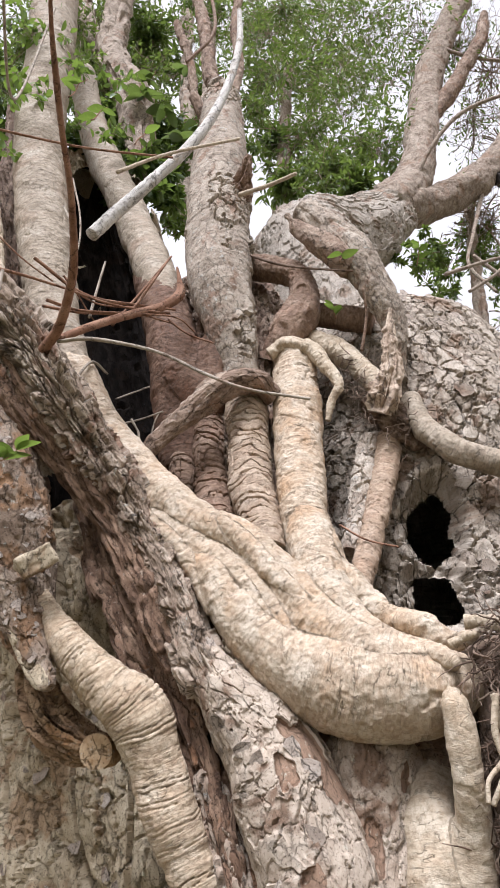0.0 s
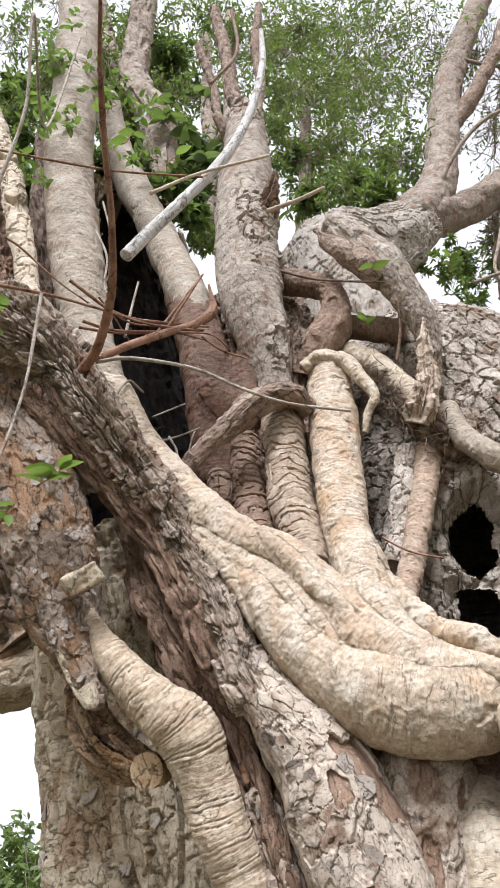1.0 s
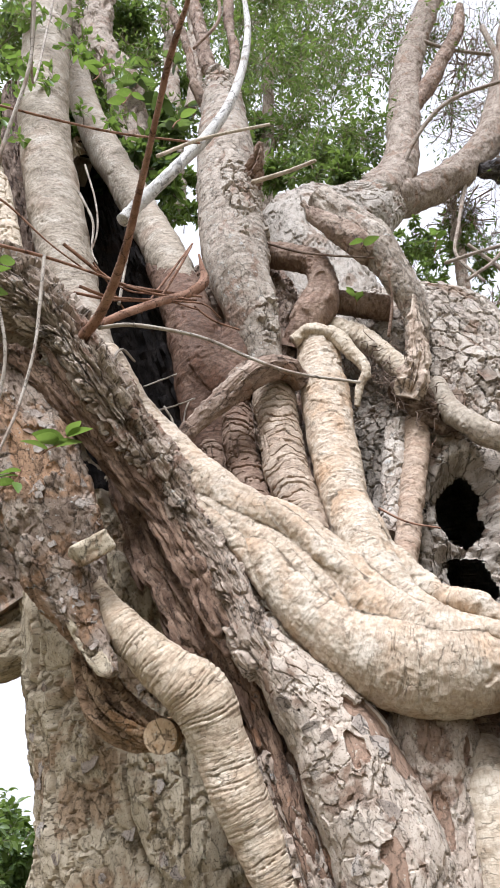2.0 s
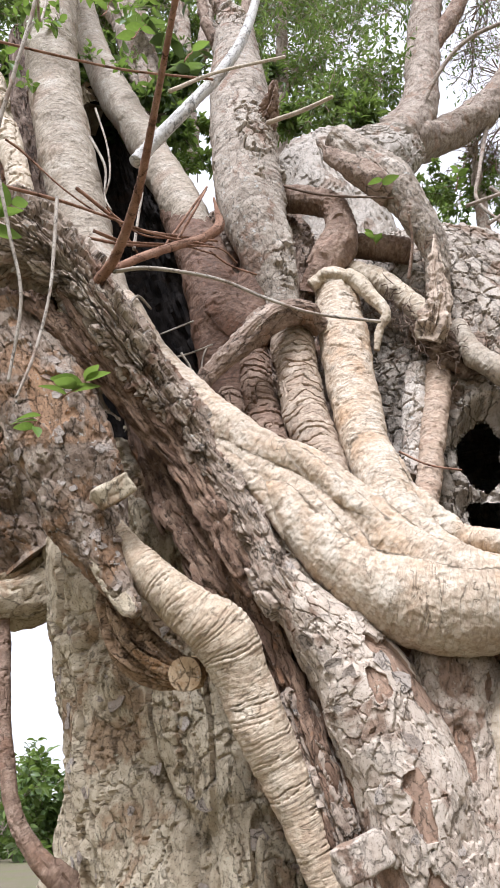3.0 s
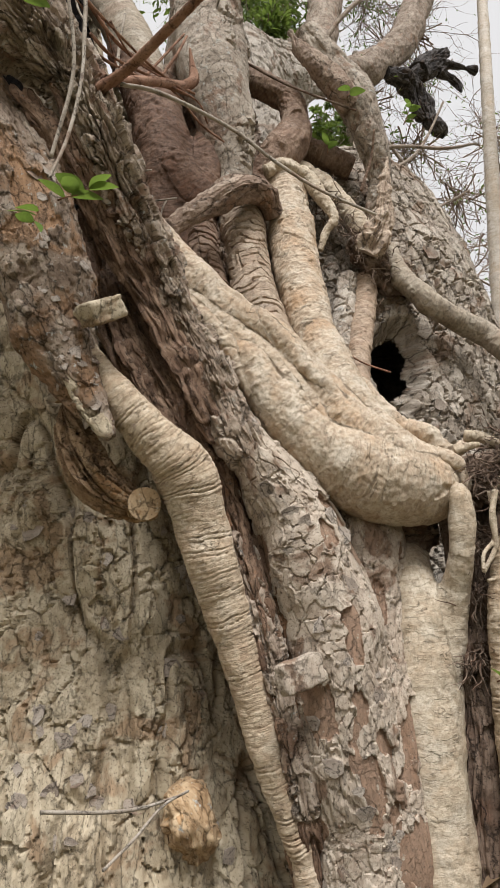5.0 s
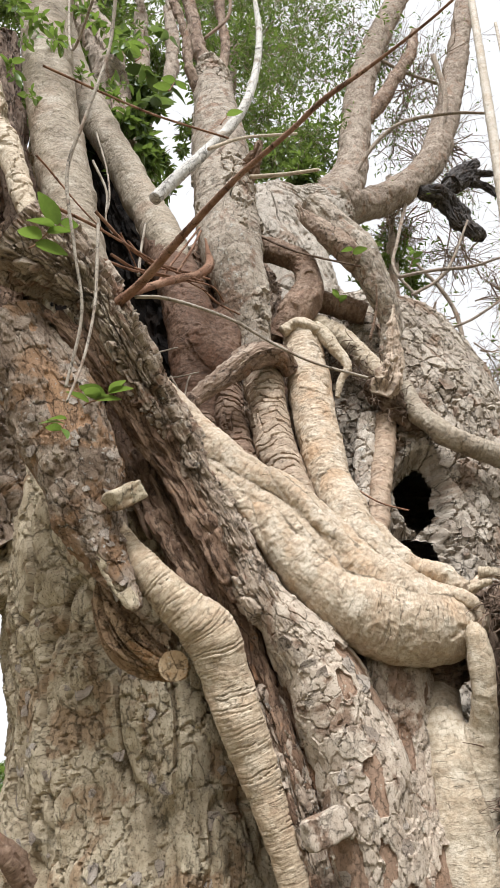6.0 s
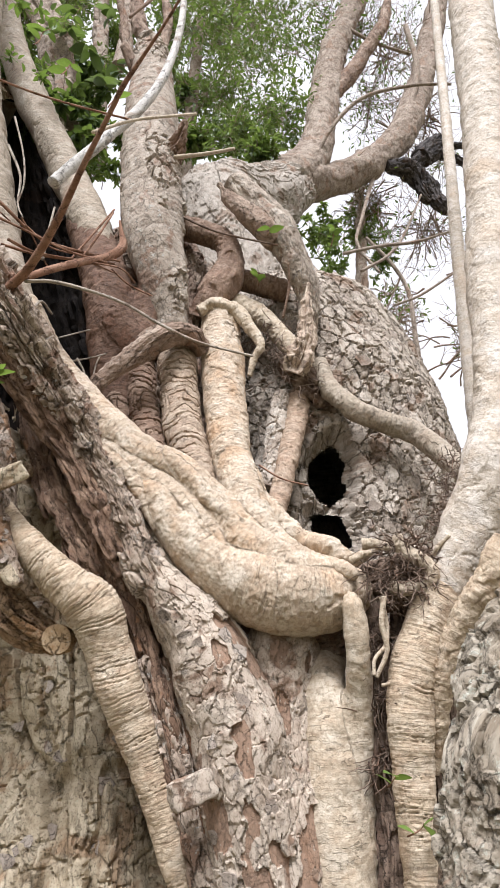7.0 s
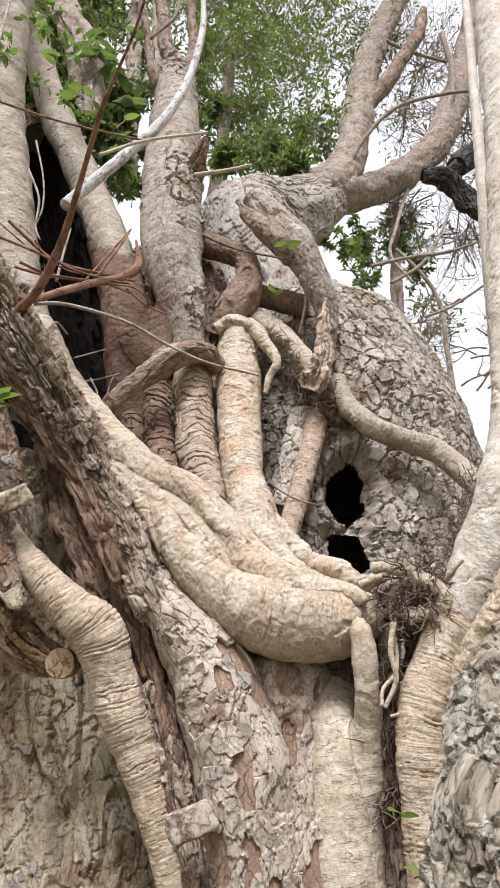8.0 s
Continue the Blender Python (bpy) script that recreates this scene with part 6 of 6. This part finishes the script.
for core, n in ((spline(ROTTEN[:9], 0.05)[0], 34), (spline(ROTTEN_B, 0.05)[0], 22), (spline([(x - 0.6 * r, y + 0.3 * r, z - 0.4 * r, r * 0.7) for x, y, z, r in RIDGE_UP[1:9]], 0.05)[0], 20)):
    for i in range(n):
        a = int(rng.uniform(0.0, 0.72) * len(core))
        row = core[a:a + int(len(core) * rng.uniform(0.16, 0.38)) + 3]
        if len(row) < 4:
            continue
        turn, r0 = rng.uniform(-1.3, 1.1), rng.uniform(0.007, 0.016)
        lift, drift = rng.uniform(1.0, 1.22), rng.uniform(-0.03, 0.03)
        strand = []
        for k, (x, y, z, r) in enumerate(row):
            t = k / (len(row) - 1)
            strand.append((x + r * lift * math.sin(turn) * 0.9 + drift * t + rng.gauss(0, 0.004), y - r * lift * math.cos(turn) + rng.gauss(0, 0.005), z + r * lift * math.sin(turn) * 0.45, r0 * (0.3 + 1.4 * math.sin(math.pi * (0.1 + 0.8 * t)))))
        limb("splinter", strand, relief_splinter, ROTTEN_WOOD, host, step=0.006, ring=16, seed=141 + i, flat=0.55, tip=(True, True))
limb("side_trunk", KNOB_TRUNK, relief_scaly, SIDE_BARK, host, step=0.004, seed=13, front=0.7, wobble=0.03)
limb("cut_branch", CUT_DISC, relief_limb, BURL_WOOD, host, "orange-brown sawn branch end", step=0.004, seed=85)
limb("side_trunk", LEFT_MASS, relief_fissured, SIDE_BARK, host, key="left_mass", step=0.007, ring=200, front=0.8, seed=86, wobble=0.05)
limb("crumbling_burl", CRUMBLE, relief_strand, CRUMBLY, host, "brown crumbling burl", step=0.004, seed=14, tip=(True, True), wobble=0.05)
limb("burl", BURL, relief_lumpy, BURL_WOOD, host, "orange-brown burl", step=0.005, seed=15, tip=(True, True), wobble=0.03)
chunk("knob", KNOB[1][:3], (0.047, 0.04, 0.028), (20, -35, 10), 3, BARK_PALE, host, "pale lichened knob", rough=0.16, power=12.0)
limb("forked_branch", FORKED_BRANCH, relief_limb, STEM_PLATED, host, "thick weathered branch, broken off short", step=0.004, seed=17, wobble=0.03)
limb("prong", PRONG, relief_limb, BROWN_BARK, host, "dark broken prong", step=0.004, seed=18, wobble=0.01)
limb("splintered_stub", STUB, relief_splinter, STUB_WOOD, host, "pale splintered stub", step=0.003, seed=19)
limb("bark_strip", LOW_STRIP, relief_ridge, BARK_RIDGE, host, "rough strip of grey-brown bark", step=0.004, seed=171, front=0.75, wobble=0.02, tip=(True, True))
limb("bark_strip", BARK_STRIP, relief_strand, DARK_FIBRE, host, step=0.004, seed=49, front=0.75, wobble=0.03)

limb("bark_strip", LICHEN_STRIP, relief_plated, BARK_PALE, host, "strip of pale lichened bark", step=0.004, seed=123, front=0.75, flat=0.5, tip=(True, True))
chunk("bark_block", (0.015, 1.745, 1.335), (0.06, 0.022, 0.036), (0, -20, 10), 8, BARK_FLAKY, host, "square block of pale bark", rough=0.15, power=9.0)
fibres("root_tangle", [(0.47, 2.06, 2.85, 0.05), (0.57, 2.09, 2.79, 0.045), (0.42, 2.10, 2.93, 0.04), (0.34, 2.12, 3.03, 0.04)], 55, 0.07, 0.0017, DARK_FIBRE, host, 81, "tangle of dry brown rootlets", 0.2)
fibres("root_tangle", [(0.57, 1.68, 1.90, 0.04), (0.66, 1.66, 1.93, 0.035), (0.555, 1.745, 1.70, 0.025), (0.56, 1.76, 1.55, 0.022), (0.56, 1.78, 1.40, 0.02)], 70, 0.09, 0.0022, DARK_FIBRE, host, 82, "tangle of dark hanging rootlets", 0.8)
fibres("root_tangle", [(0.83, 1.72, 2.20, 0.05), (0.90, 1.75, 2.30, 0.04), (0.80, 1.72, 2.08, 0.04)], 70, 0.08, 0.0014, DARK_FIBRE, host, 83, "tangle of dark rootlets", 0.4)

# ---- the fig ----
fig = thing("strangler_fig", (-0.1, 1.9, 0), "tan fig whose smooth ringed roots wrap the old trunk", "tree")
limb("stem", FIG_STEM, relief_smooth, STEM_GREY, fig, step=0.004, seed=21, front=0.7, wobble=0.015)
grown("elbow_root", [FIG_LOBE, FIG_ELBOW, FIG_MID, FIG_TOPLOBE, FIG_KNUCKLE, SMOOTH_ROOT, STRAND_A, STRAND_B, STRAND_C], relief_skin, SKIN, fig, "swollen smooth tan root with folds", cell=0.004, soft=0.005, seed=22)
limb("ringed_root", RINGED_ROOT, relief_stacked, SKIN_CRACKED, fig, step=0.003, seed=27, front=0.7, wobble=0.008)
limb("ringed_root", DARK_ROOT, relief_stacked, SKIN_BROWN, fig, step=0.003, seed=28, front=0.7, wobble=0.008)
limb("ringed_root", DARK_ROOT_B, relief_stacked, SKIN_BROWN, fig, step=0.0035, seed=29, front=0.7, wobble=0.008)
limb("stem", CENTRE_STEM, relief_cracked, STEM_PLATED, fig, step=0.0036, seed=30, front=0.75, wobble=0.02, tip=(True, False))
for line, n in ((BRANCHLET_A, 130), (BRANCHLET_B, 131), (BRANCHLET_C, 132)):
    limb("branch", line, relief_limb, BROWN_BARK, fig, "dark broken upper branch", step=0.008, seed=n)
limb("stem", SECOND_STEM, relief_smooth, STEM_GREY, fig, step=0.005, seed=31, front=0.7, wobble=0.02)
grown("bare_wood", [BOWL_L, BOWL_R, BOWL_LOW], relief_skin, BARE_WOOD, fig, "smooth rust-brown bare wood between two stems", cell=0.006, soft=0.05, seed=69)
limb("spur", STEM_SPUR, relief_fibrous, SKIN_BROWN, fig, "dark broken spur", step=0.003, seed=55)
limb("crossing_branch", CROSS_BRANCH, relief_limb, BROWN_BARK, fig, step=0.0035, seed=32, wobble=0.01)
limb("arching_root", ARCH_ROOT, relief_skin, SKIN_GREY, fig, step=0.003, seed=33)
limb("curved_branch", CURVED_BRANCH, relief_limb, SKIN_BROWN, fig, step=0.004, seed=34)
limb("dark_branch", DARK_LOG, relief_skin, SKIN_BROWN, fig, step=0.005, seed=35)
limb("small_branch", SMALL_BRANCH, relief_skin, SKIN_GREY, fig, step=0.004, seed=36)
limb("side_branch", RIGHT_BRANCH, relief_smooth, STEM_GREY, fig, step=0.004, seed=37, front=0.7)
limb("thin_root", THIN_STEM, relief_skin, SKIN_RUST, fig, step=0.004, seed=38)
limb("thin_root", PLATED_STEM, relief_plated, STEM_PLATED, fig, step=0.004, seed=39)
limb("ringed_root", RINGED_LEFT, relief_ringed, SKIN_RINGED, fig, "tan root with close dark rings", step=0.0025, seed=40, front=0.75, wobble=0.006)
grown("pale_root", [PALE_ROOT, THIN_ROOT], relief_smooth, SKIN_GREY, fig, "smooth pale root with a thin one joining it", cell=0.0045, soft=0.045, seed=41)
limb("stem", RIGHT_STEM, relief_smooth, PALE_STEM, fig, step=0.0035, seed=43, front=0.7, wobble=0.01)
limb("ringed_root", RIGHT_ROOT, relief_ringed, SKIN_RINGED, fig, "tan root with close dark rings", step=0.003, seed=88, front=0.75, wobble=0.006)
limb("ringed_root", RIGHT_STEM_B, relief_skin, SKIN_RINGED, fig, step=0.004, seed=44, front=0.7)
limb("curled_root", CURL, relief_skin, SKIN_GREY, fig, step=0.003, seed=45)
limb("rootlet", FINGER_A, relief_skin, SKIN_GREY, fig, step=0.003, seed=56)
limb("rootlet", FINGER_C, relief_skin, SKIN_GREY, fig, step=0.003, seed=121)
limb("rootlet", ROOT_C, relief_skin, SKIN, fig, step=0.003, seed=133, tip=(False, True))
limb("rootlet", HANG_A, relief_twig, SKIN_GREY, fig, step=0.004, seed=134)
limb("rootlet", FINGER_B, relief_skin, SKIN_GREY, fig, step=0.003, seed=57)
limb("rootlet", ROOTLET_A, relief_twig, SKIN_GREY, fig, step=0.003, seed=58)
limb("rootlet", ROOTLET_B, relief_twig, SKIN_GREY, fig, step=0.003, seed=59)
limb("thin_stem", THIN_LEFT, relief_fissured, SKIN_GREY, fig, step=0.005, seed=60)

fibres("rootlet", [(*p[:3], 0.03) for p in CURL[1:]], 45, 0.07, 0.002, DARK_FIBRE, fig, 124, "fine dark rootlets in the curled root", 0.3)

# ---- single things ----
stump = thing("tree_stump", (0.53, 1.05, 0), "broad stump with grey-green cracked bark, close by", "stump")
limb("bark", NEAR_STUMP, relief_crag, STUMP_BARK, stump, step=0.0035, seed=51, front=0.7, tip=(True, False), wobble=0.03)

stick = thing("dead_stick", DEAD_STICK[0][:3], "bleached dead stick hanging in front of the stems", "branch")
limb("wood", DEAD_STICK, relief_twig, DEADWOOD, stick, step=0.004, seed=52)

twig = thing("red_twig", RED_TWIG[0][:3], "thin red-brown shoot growing from the bark ridge", "twig")
limb("shoot", RED_TWIG, relief_twig, REDWOOD, twig, step=0.004, seed=53)
limb("side_shoot", THORN_TWIG, relief_twig, REDWOOD, twig, step=0.004, seed=61)
limb("side_shoot", LONG_TWIG, relief_twig, TWIG_GREY, twig, step=0.005, seed=62)

for line, mat, label in ((TWIG_A, REDWOOD, "thin brown twig crossing the stems"), (TWIG_B, REDWOOD, "thin brown twig crossing the stems"), (TWIG_C, REDWOOD, "thin brown twig crossing the stems"),
                         (TWIG_D, SKIN_GREY, "straight green-grey twig before the stems"), (TWIG_E, DARK_FIBRE, "thin dark twig lying along the trunk"), (TWIG_F, REDWOOD, "thin red twig by the trunk hole"),
                         (TWIG_G, TWIG_GREY, "pale dry twig in the hollow"), (TWIG_H, TWIG_GREY, "pale dry twig in the hollow"), (TWIG_I, SKIN_BROWN, "thin brown twig by the splintered stub"),
                         (TWIG_J, REDWOOD, "thin brown twig crossing the stems"), (TWIG_K, REDWOOD, "thin brown twig crossing the stems"), (TWIG_L, REDWOOD, "thin brown twig crossing the stems"), (TWIG_M, REDWOOD, "thin forked twig over the bare wood"), (TWIG_N, TWIG_GREY, "pale dry rootlet hanging in the hollow"), (TWIG_O, TWIG_GREY, "pale dry rootlet hanging in the hollow"), (TWIG_P, REDWOOD, "thin brown twig crossing the stems"), (TWIG_Q, TWIG_GREY, "pale dry twig in the hollow"), (TWIG_R, REDWOOD, "thin brown twig crossing the stems"), (CROSS_B, REDWOOD, "thin brown twig crossing the stems"), (CROSS_C, REDWOOD, "thin brown twig crossing the stems"), (CROSS_D, REDWOOD, "thin brown twig crossing the stems"), (CROSS_E, TWIG_GREY, "pale dry twig in the hollow"), (CROSS_F, SKIN_BROWN, "dark thin twig on the centre stem"), (CROSS_G, TWIG_GREY, "pale dry twig in the hollow"), (CROSS_H, TWIG_GREY, "pale dry twig in the hollow"), (GREY_TWIG, SKIN_GREY, "short grey twig on the centre stem"),
                         (GRASS_A, TWIG_GREY, "dry grass stalk by the trunk base"), (GRASS_B, TWIG_GREY, "dry grass stalk by the trunk base")):
    t = thing("twig", line[0][:3], label, "twig", "thin twigs on the tree")
    limb("shoot", line, relief_twig, mat, t, step=0.006, seed=63)
for line in (VINE_PALE, VINE_PALE_B):
    t = thing("vine", line[0][:3], "thin pale hanging vine", "vine", "pale vines")
    limb("shoot", line, relief_twig, TWIG_GREY, t, step=0.006, seed=64)
t = thing("vine", LEFT_VINE[0][:3], "thick brown vine curving into the trunk", "vine")
limb("shoot", LEFT_VINE, relief_fissured, SKIN_BROWN, t, step=0.006, seed=65)

sapling = thing("sapling", (2.3, 3.9, 0), "thin pale sapling behind the old tree", "tree")
limb("trunk", SAPLING, relief_twig, PALE_STEM, sapling, step=0.02, seed=54)

# ---- stems and foliage behind ----
SMALL_BLADE = blade(0.070, 0.026)
back = thing("background_tree", (0.3, 4.6, 0), "leafy tree behind, with small green leaves", "tree")
limb("trunk", [(0.1, 4.9, -0.1, 0.16), (0.0, 4.9, 3.0, 0.13), (0.2, 4.8, 6.0, 0.09), (0.4, 4.8, 9.5, 0.05)], relief_fissured, FAR_BARK, back, step=0.03, seed=66)
foliage("crown", CLUMPS_MID, back, SMALL_BLADE, LEAF, 1.05, 71, twigs=22, length=0.8, keep=0.38, wood=FAR_BARK)
left_tree = thing("background_tree", (-0.6, 3.6, 0), "slim dark stems with green leaves behind the fig", "tree")
for line in (BACK_STEM, BACK_STEM_B, BACK_STEM_C, BACK_STEM_D):
    limb("trunk", line, relief_fissured, FAR_BARK, left_tree, step=0.015, seed=67)
foliage("crown", CLUMPS_LEFT, left_tree, SMALL_BLADE, LEAF, 0.8, 72, twigs=10, length=0.8, keep=0.5, wood=FAR_BARK)
right_tree = thing("background_tree", (1.9, 5.2, 0), "sparse bare-twigged tree against the sky", "tree")
limb("trunk", [(1.9, 5.2, -0.1, 0.12), (1.9, 5.2, 3.0, 0.10), (2.1, 5.1, 5.5, 0.07), (2.3, 5.1, 8.0, 0.04)], relief_fissured, FAR_BARK, right_tree, step=0.03, seed=68)
for n, line in enumerate((SKY_A, SKY_B, SKY_C, SKY_D, SKY_E, SKY_F, SKY_G, SKY_H)):
    limb("branch", line, relief_twig, FAR_BARK, right_tree, step=0.02, seed=150 + n)
foliage("crown", CLUMPS_RIGHT, right_tree, SMALL_BLADE, LEAF, 0.8, 73, twigs=9, length=1.0, keep=0.6, wood=FAR_BARK)
foliage("crown", CLUMPS_SPARSE, right_tree, SMALL_BLADE, LEAF, 0.8, 74, twigs=8, length=1.5, keep=0.22, wood=FAR_BARK, radius=0.008)

foliage("crown", CLUMPS_BARE, right_tree, SMALL_BLADE, LEAF, 0.7, 75, twigs=15, length=1.8, keep=0.07, wood=BROWN_BARK, radius=0.011)
foliage("crown", CLUMPS_TOP, left_tree, SMALL_BLADE, LEAF, 0.75, 76, twigs=10, length=1.0, keep=0.4, wood=FAR_BARK)
# Clumps behind and between the stems use the leaf coloured for shade.
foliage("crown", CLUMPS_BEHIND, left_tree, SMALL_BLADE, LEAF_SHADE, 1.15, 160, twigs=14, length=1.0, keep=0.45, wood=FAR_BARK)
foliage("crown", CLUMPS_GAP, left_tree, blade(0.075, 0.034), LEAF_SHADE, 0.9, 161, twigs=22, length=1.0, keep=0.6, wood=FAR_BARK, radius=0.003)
foliage("crown", CLUMPS_SHADE, left_tree, SMALL_BLADE, LEAF, 0.85, 122, twigs=13, length=0.8, keep=0.55, wood=FAR_BARK)
foliage("foliage", CLUMPS_NEAR, left_tree, blade(0.055, 0.028), LEAF_BIG, 0.9, 78, twigs=4, length=0.9, keep=0.14, wood=TWIG_GREY, radius=0.002)
slim = thing("sapling", (1.9, 2.9, 0), "very thin pale sapling against the sky", "tree")
limb("trunk", [(1.75, 2.75, -0.1, 0.03), (1.95, 2.85, 2.5, 0.025), (2.25, 3.0, 5.0, 0.02), (2.6, 3.2, 8.0, 0.014)], relief_twig, PALE_STEM, slim, step=0.02, seed=84)

# ---- far woods along the horizon ----
woods = thing("far_woods", (-14, 26, 0), "far green belt of low woods", "woods", kind="stuff")
rngw = random.Random(31)
FAR_CLUMPS = [(rngw.uniform(-26, 6), rngw.uniform(24, 32), rngw.uniform(0.3, 1.6), rngw.uniform(0.8, 1.6)) for i in range(60)]
foliage("foliage", FAR_CLUMPS, woods, blade(0.30, 0.16), LEAF, 1.0, 77, twigs=9, length=1.0, keep=0.9, wood=FAR_BARK, radius=0.02)

# ---- leaf litter on the bank ----
rngw = random.Random(32)
seats = []
for i in range(2600):
    x, y = rngw.uniform(0.5, 1.3), rngw.uniform(1.0, 2.2)
    far = math.hypot(x - 1.35, y - 2.45)
    if far > 1.6:
        continue
    far += 0.12 * noise.noise(Vector((x, y, 0)) * 2.1)
    rise = min(1.0, max(0.0, (1.42 - far) / 0.55))
    seats.append((Vector((x, y, 1.12 * rise * rise * (3 - 2 * rise) + rngw.uniform(-0.02, 0.03))), Vector((rngw.gauss(0, 1), rngw.gauss(0, 1), rngw.gauss(0, 0.3))).normalized()))
litter = new("leaf_litter", mesh_of("leaf_litter", join_leaves(rngw, seats, blade(0.05, 0.024, 0.4, 0.5), 1.0, 0.5), LITTER))
tagged(litter, "brown dry leaves on the earth bank", "leaf litter", kind="stuff")

# ---- leafy sprigs on and before the trunk ----
BROAD = leaf_shape("leaf", LEAF_BIG, 0.085, 0.045)
OVAL = leaf_shape("leaf", LEAF_BIG, 0.06, 0.034, 0.2, 0.15)
DARKLEAF = leaf_shape("leaf", LEAF_DARK, 0.13, 0.075, 0.15, 0.3)


def sprig(at, way, length, leaves, shape, label, seed, size=1.0):
    """A short stalk with leaves on both sides."""
    rng = random.Random(seed)
    t = thing("leafy_sprig", at, label, "sprig", "leafy sprigs")
    d = Vector(way).normalized()
    pts, p = [(*at, 0.0022)], Vector(at)
    for i in range(5):
        d = (d + Vector((rng.gauss(0, 0.2), rng.gauss(0, 0.2), rng.gauss(0.02, 0.15)))).normalized()
        p = p + d * length / 5
        pts.append((*p, 0.0022 - 0.0003 * i))
    limb("stalk", pts, relief_twig, REDWOOD, t, step=0.006, ring=6, seed=seed)
    for i in range(leaves):
        k = (i + 1) / leaves * 5
        a = Vector(pts[min(4, int(k))][:3]).lerp(Vector(pts[min(5, int(k) + 1)][:3]), k % 1)
        side = Vector((rng.choice((-1, 1)) * rng.uniform(0.5, 1), rng.uniform(-0.8, 0.2), rng.uniform(-0.6, 0.4)))
        leaf_at(shape, t, a, d * 0.4 + side, size * rng.uniform(0.7, 1.2), rng.uniform(-40, 40))


GREEN = "small sprig of bright green leaves on the trunk"
sprig((-0.66, 1.64, 2.38), (0.6, -0.5, 0.3), 0.10, 6, BROAD, GREEN, 91, 0.8)
sprig((-0.70, 1.62, 2.33), (0.2, -0.5, -0.5), 0.08, 4, BROAD, GREEN, 92, 0.7)
sprig((0.50, 1.66, 1.33), (0.0, -0.6, 0.3), 0.06, 3, OVAL, GREEN, 93)
sprig((0.54, 1.66, 1.22), (0.3, -0.6, 0.2), 0.07, 3, OVAL, GREEN, 94)
sprig((0.66, 2.08, 3.53), (0.2, -0.5, 0.8), 0.10, 7, BROAD, GREEN, 95, 0.5)
sprig((0.33, 2.13, 3.30), (0.1, -0.5, 0.6), 0.06, 5, OVAL, GREEN, 96, 0.7)
sprig((0.34, 1.98, 3.45), (0.0, -0.3, 0.6), 0.05, 2, BROAD, GREEN, 97)
HANGING = "thin twig with a few bright green leaves"
sprig((-0.50, 1.43, 3.52), (0.3, 0.1, 0.6), 0.14, 3, BROAD, HANGING, 98, 0.7)
sprig((-0.33, 1.36, 3.30), (0.2, 0.0, 0.5), 0.10, 1, BROAD, HANGING, 99, 0.8)
sprig((-0.62, 1.5, 3.75), (0.2, 0.0, 0.6), 0.16, 3, BROAD, HANGING, 100, 0.7)
sprig((-0.85, 1.45, 2.75), (0.7, -0.2, 0.2), 0.14, 6, BROAD, HANGING, 101)
for i, (x, y, z) in enumerate([(-0.62, 3.0, 6.0), (-0.5, 3.1, 5.8), (-0.7, 3.0, 6.4), (-0.55, 3.1, 6.6), (-0.42, 3.2, 6.2), (-0.8, 3.0, 6.2)]):
    sprig((x, y, z), (0.1, -0.2, -1), 0.25, 7, DARKLEAF, "drooping twig with large dark green leaves", 110 + i, 1.1)

# ---- loose bark scales ----
rng = random.Random(5)
SCALES = [plate_shape("bark_scale", rng, SCALE_BARK) for i in range(10)]
SURF = {o.name: o for o in host.children}
scatter_plates(SURF["flaking_ridge"], "flaking_ridge", SCALES, 34, 0.045, 201, lambda p, n: 0.75 < p.z < 2.0)
scatter_plates(SURF["side_trunk"], "side_trunk", SCALES, 40, 0.032, 202, lambda p, n: p.z < 2.6)
scatter_plates(SURF["trunk"], "main_bark", SCALES, 70, 0.055, 203, lambda p, n: 2.2 < p.z < 3.7 and p.x > 0.6)
scatter_plates(SURF["trunk.001"], "base_bark", SCALES, 90, 0.045, 204, lambda p, n: 0.9 < p.z < 2.0 and p.x < 0.1)
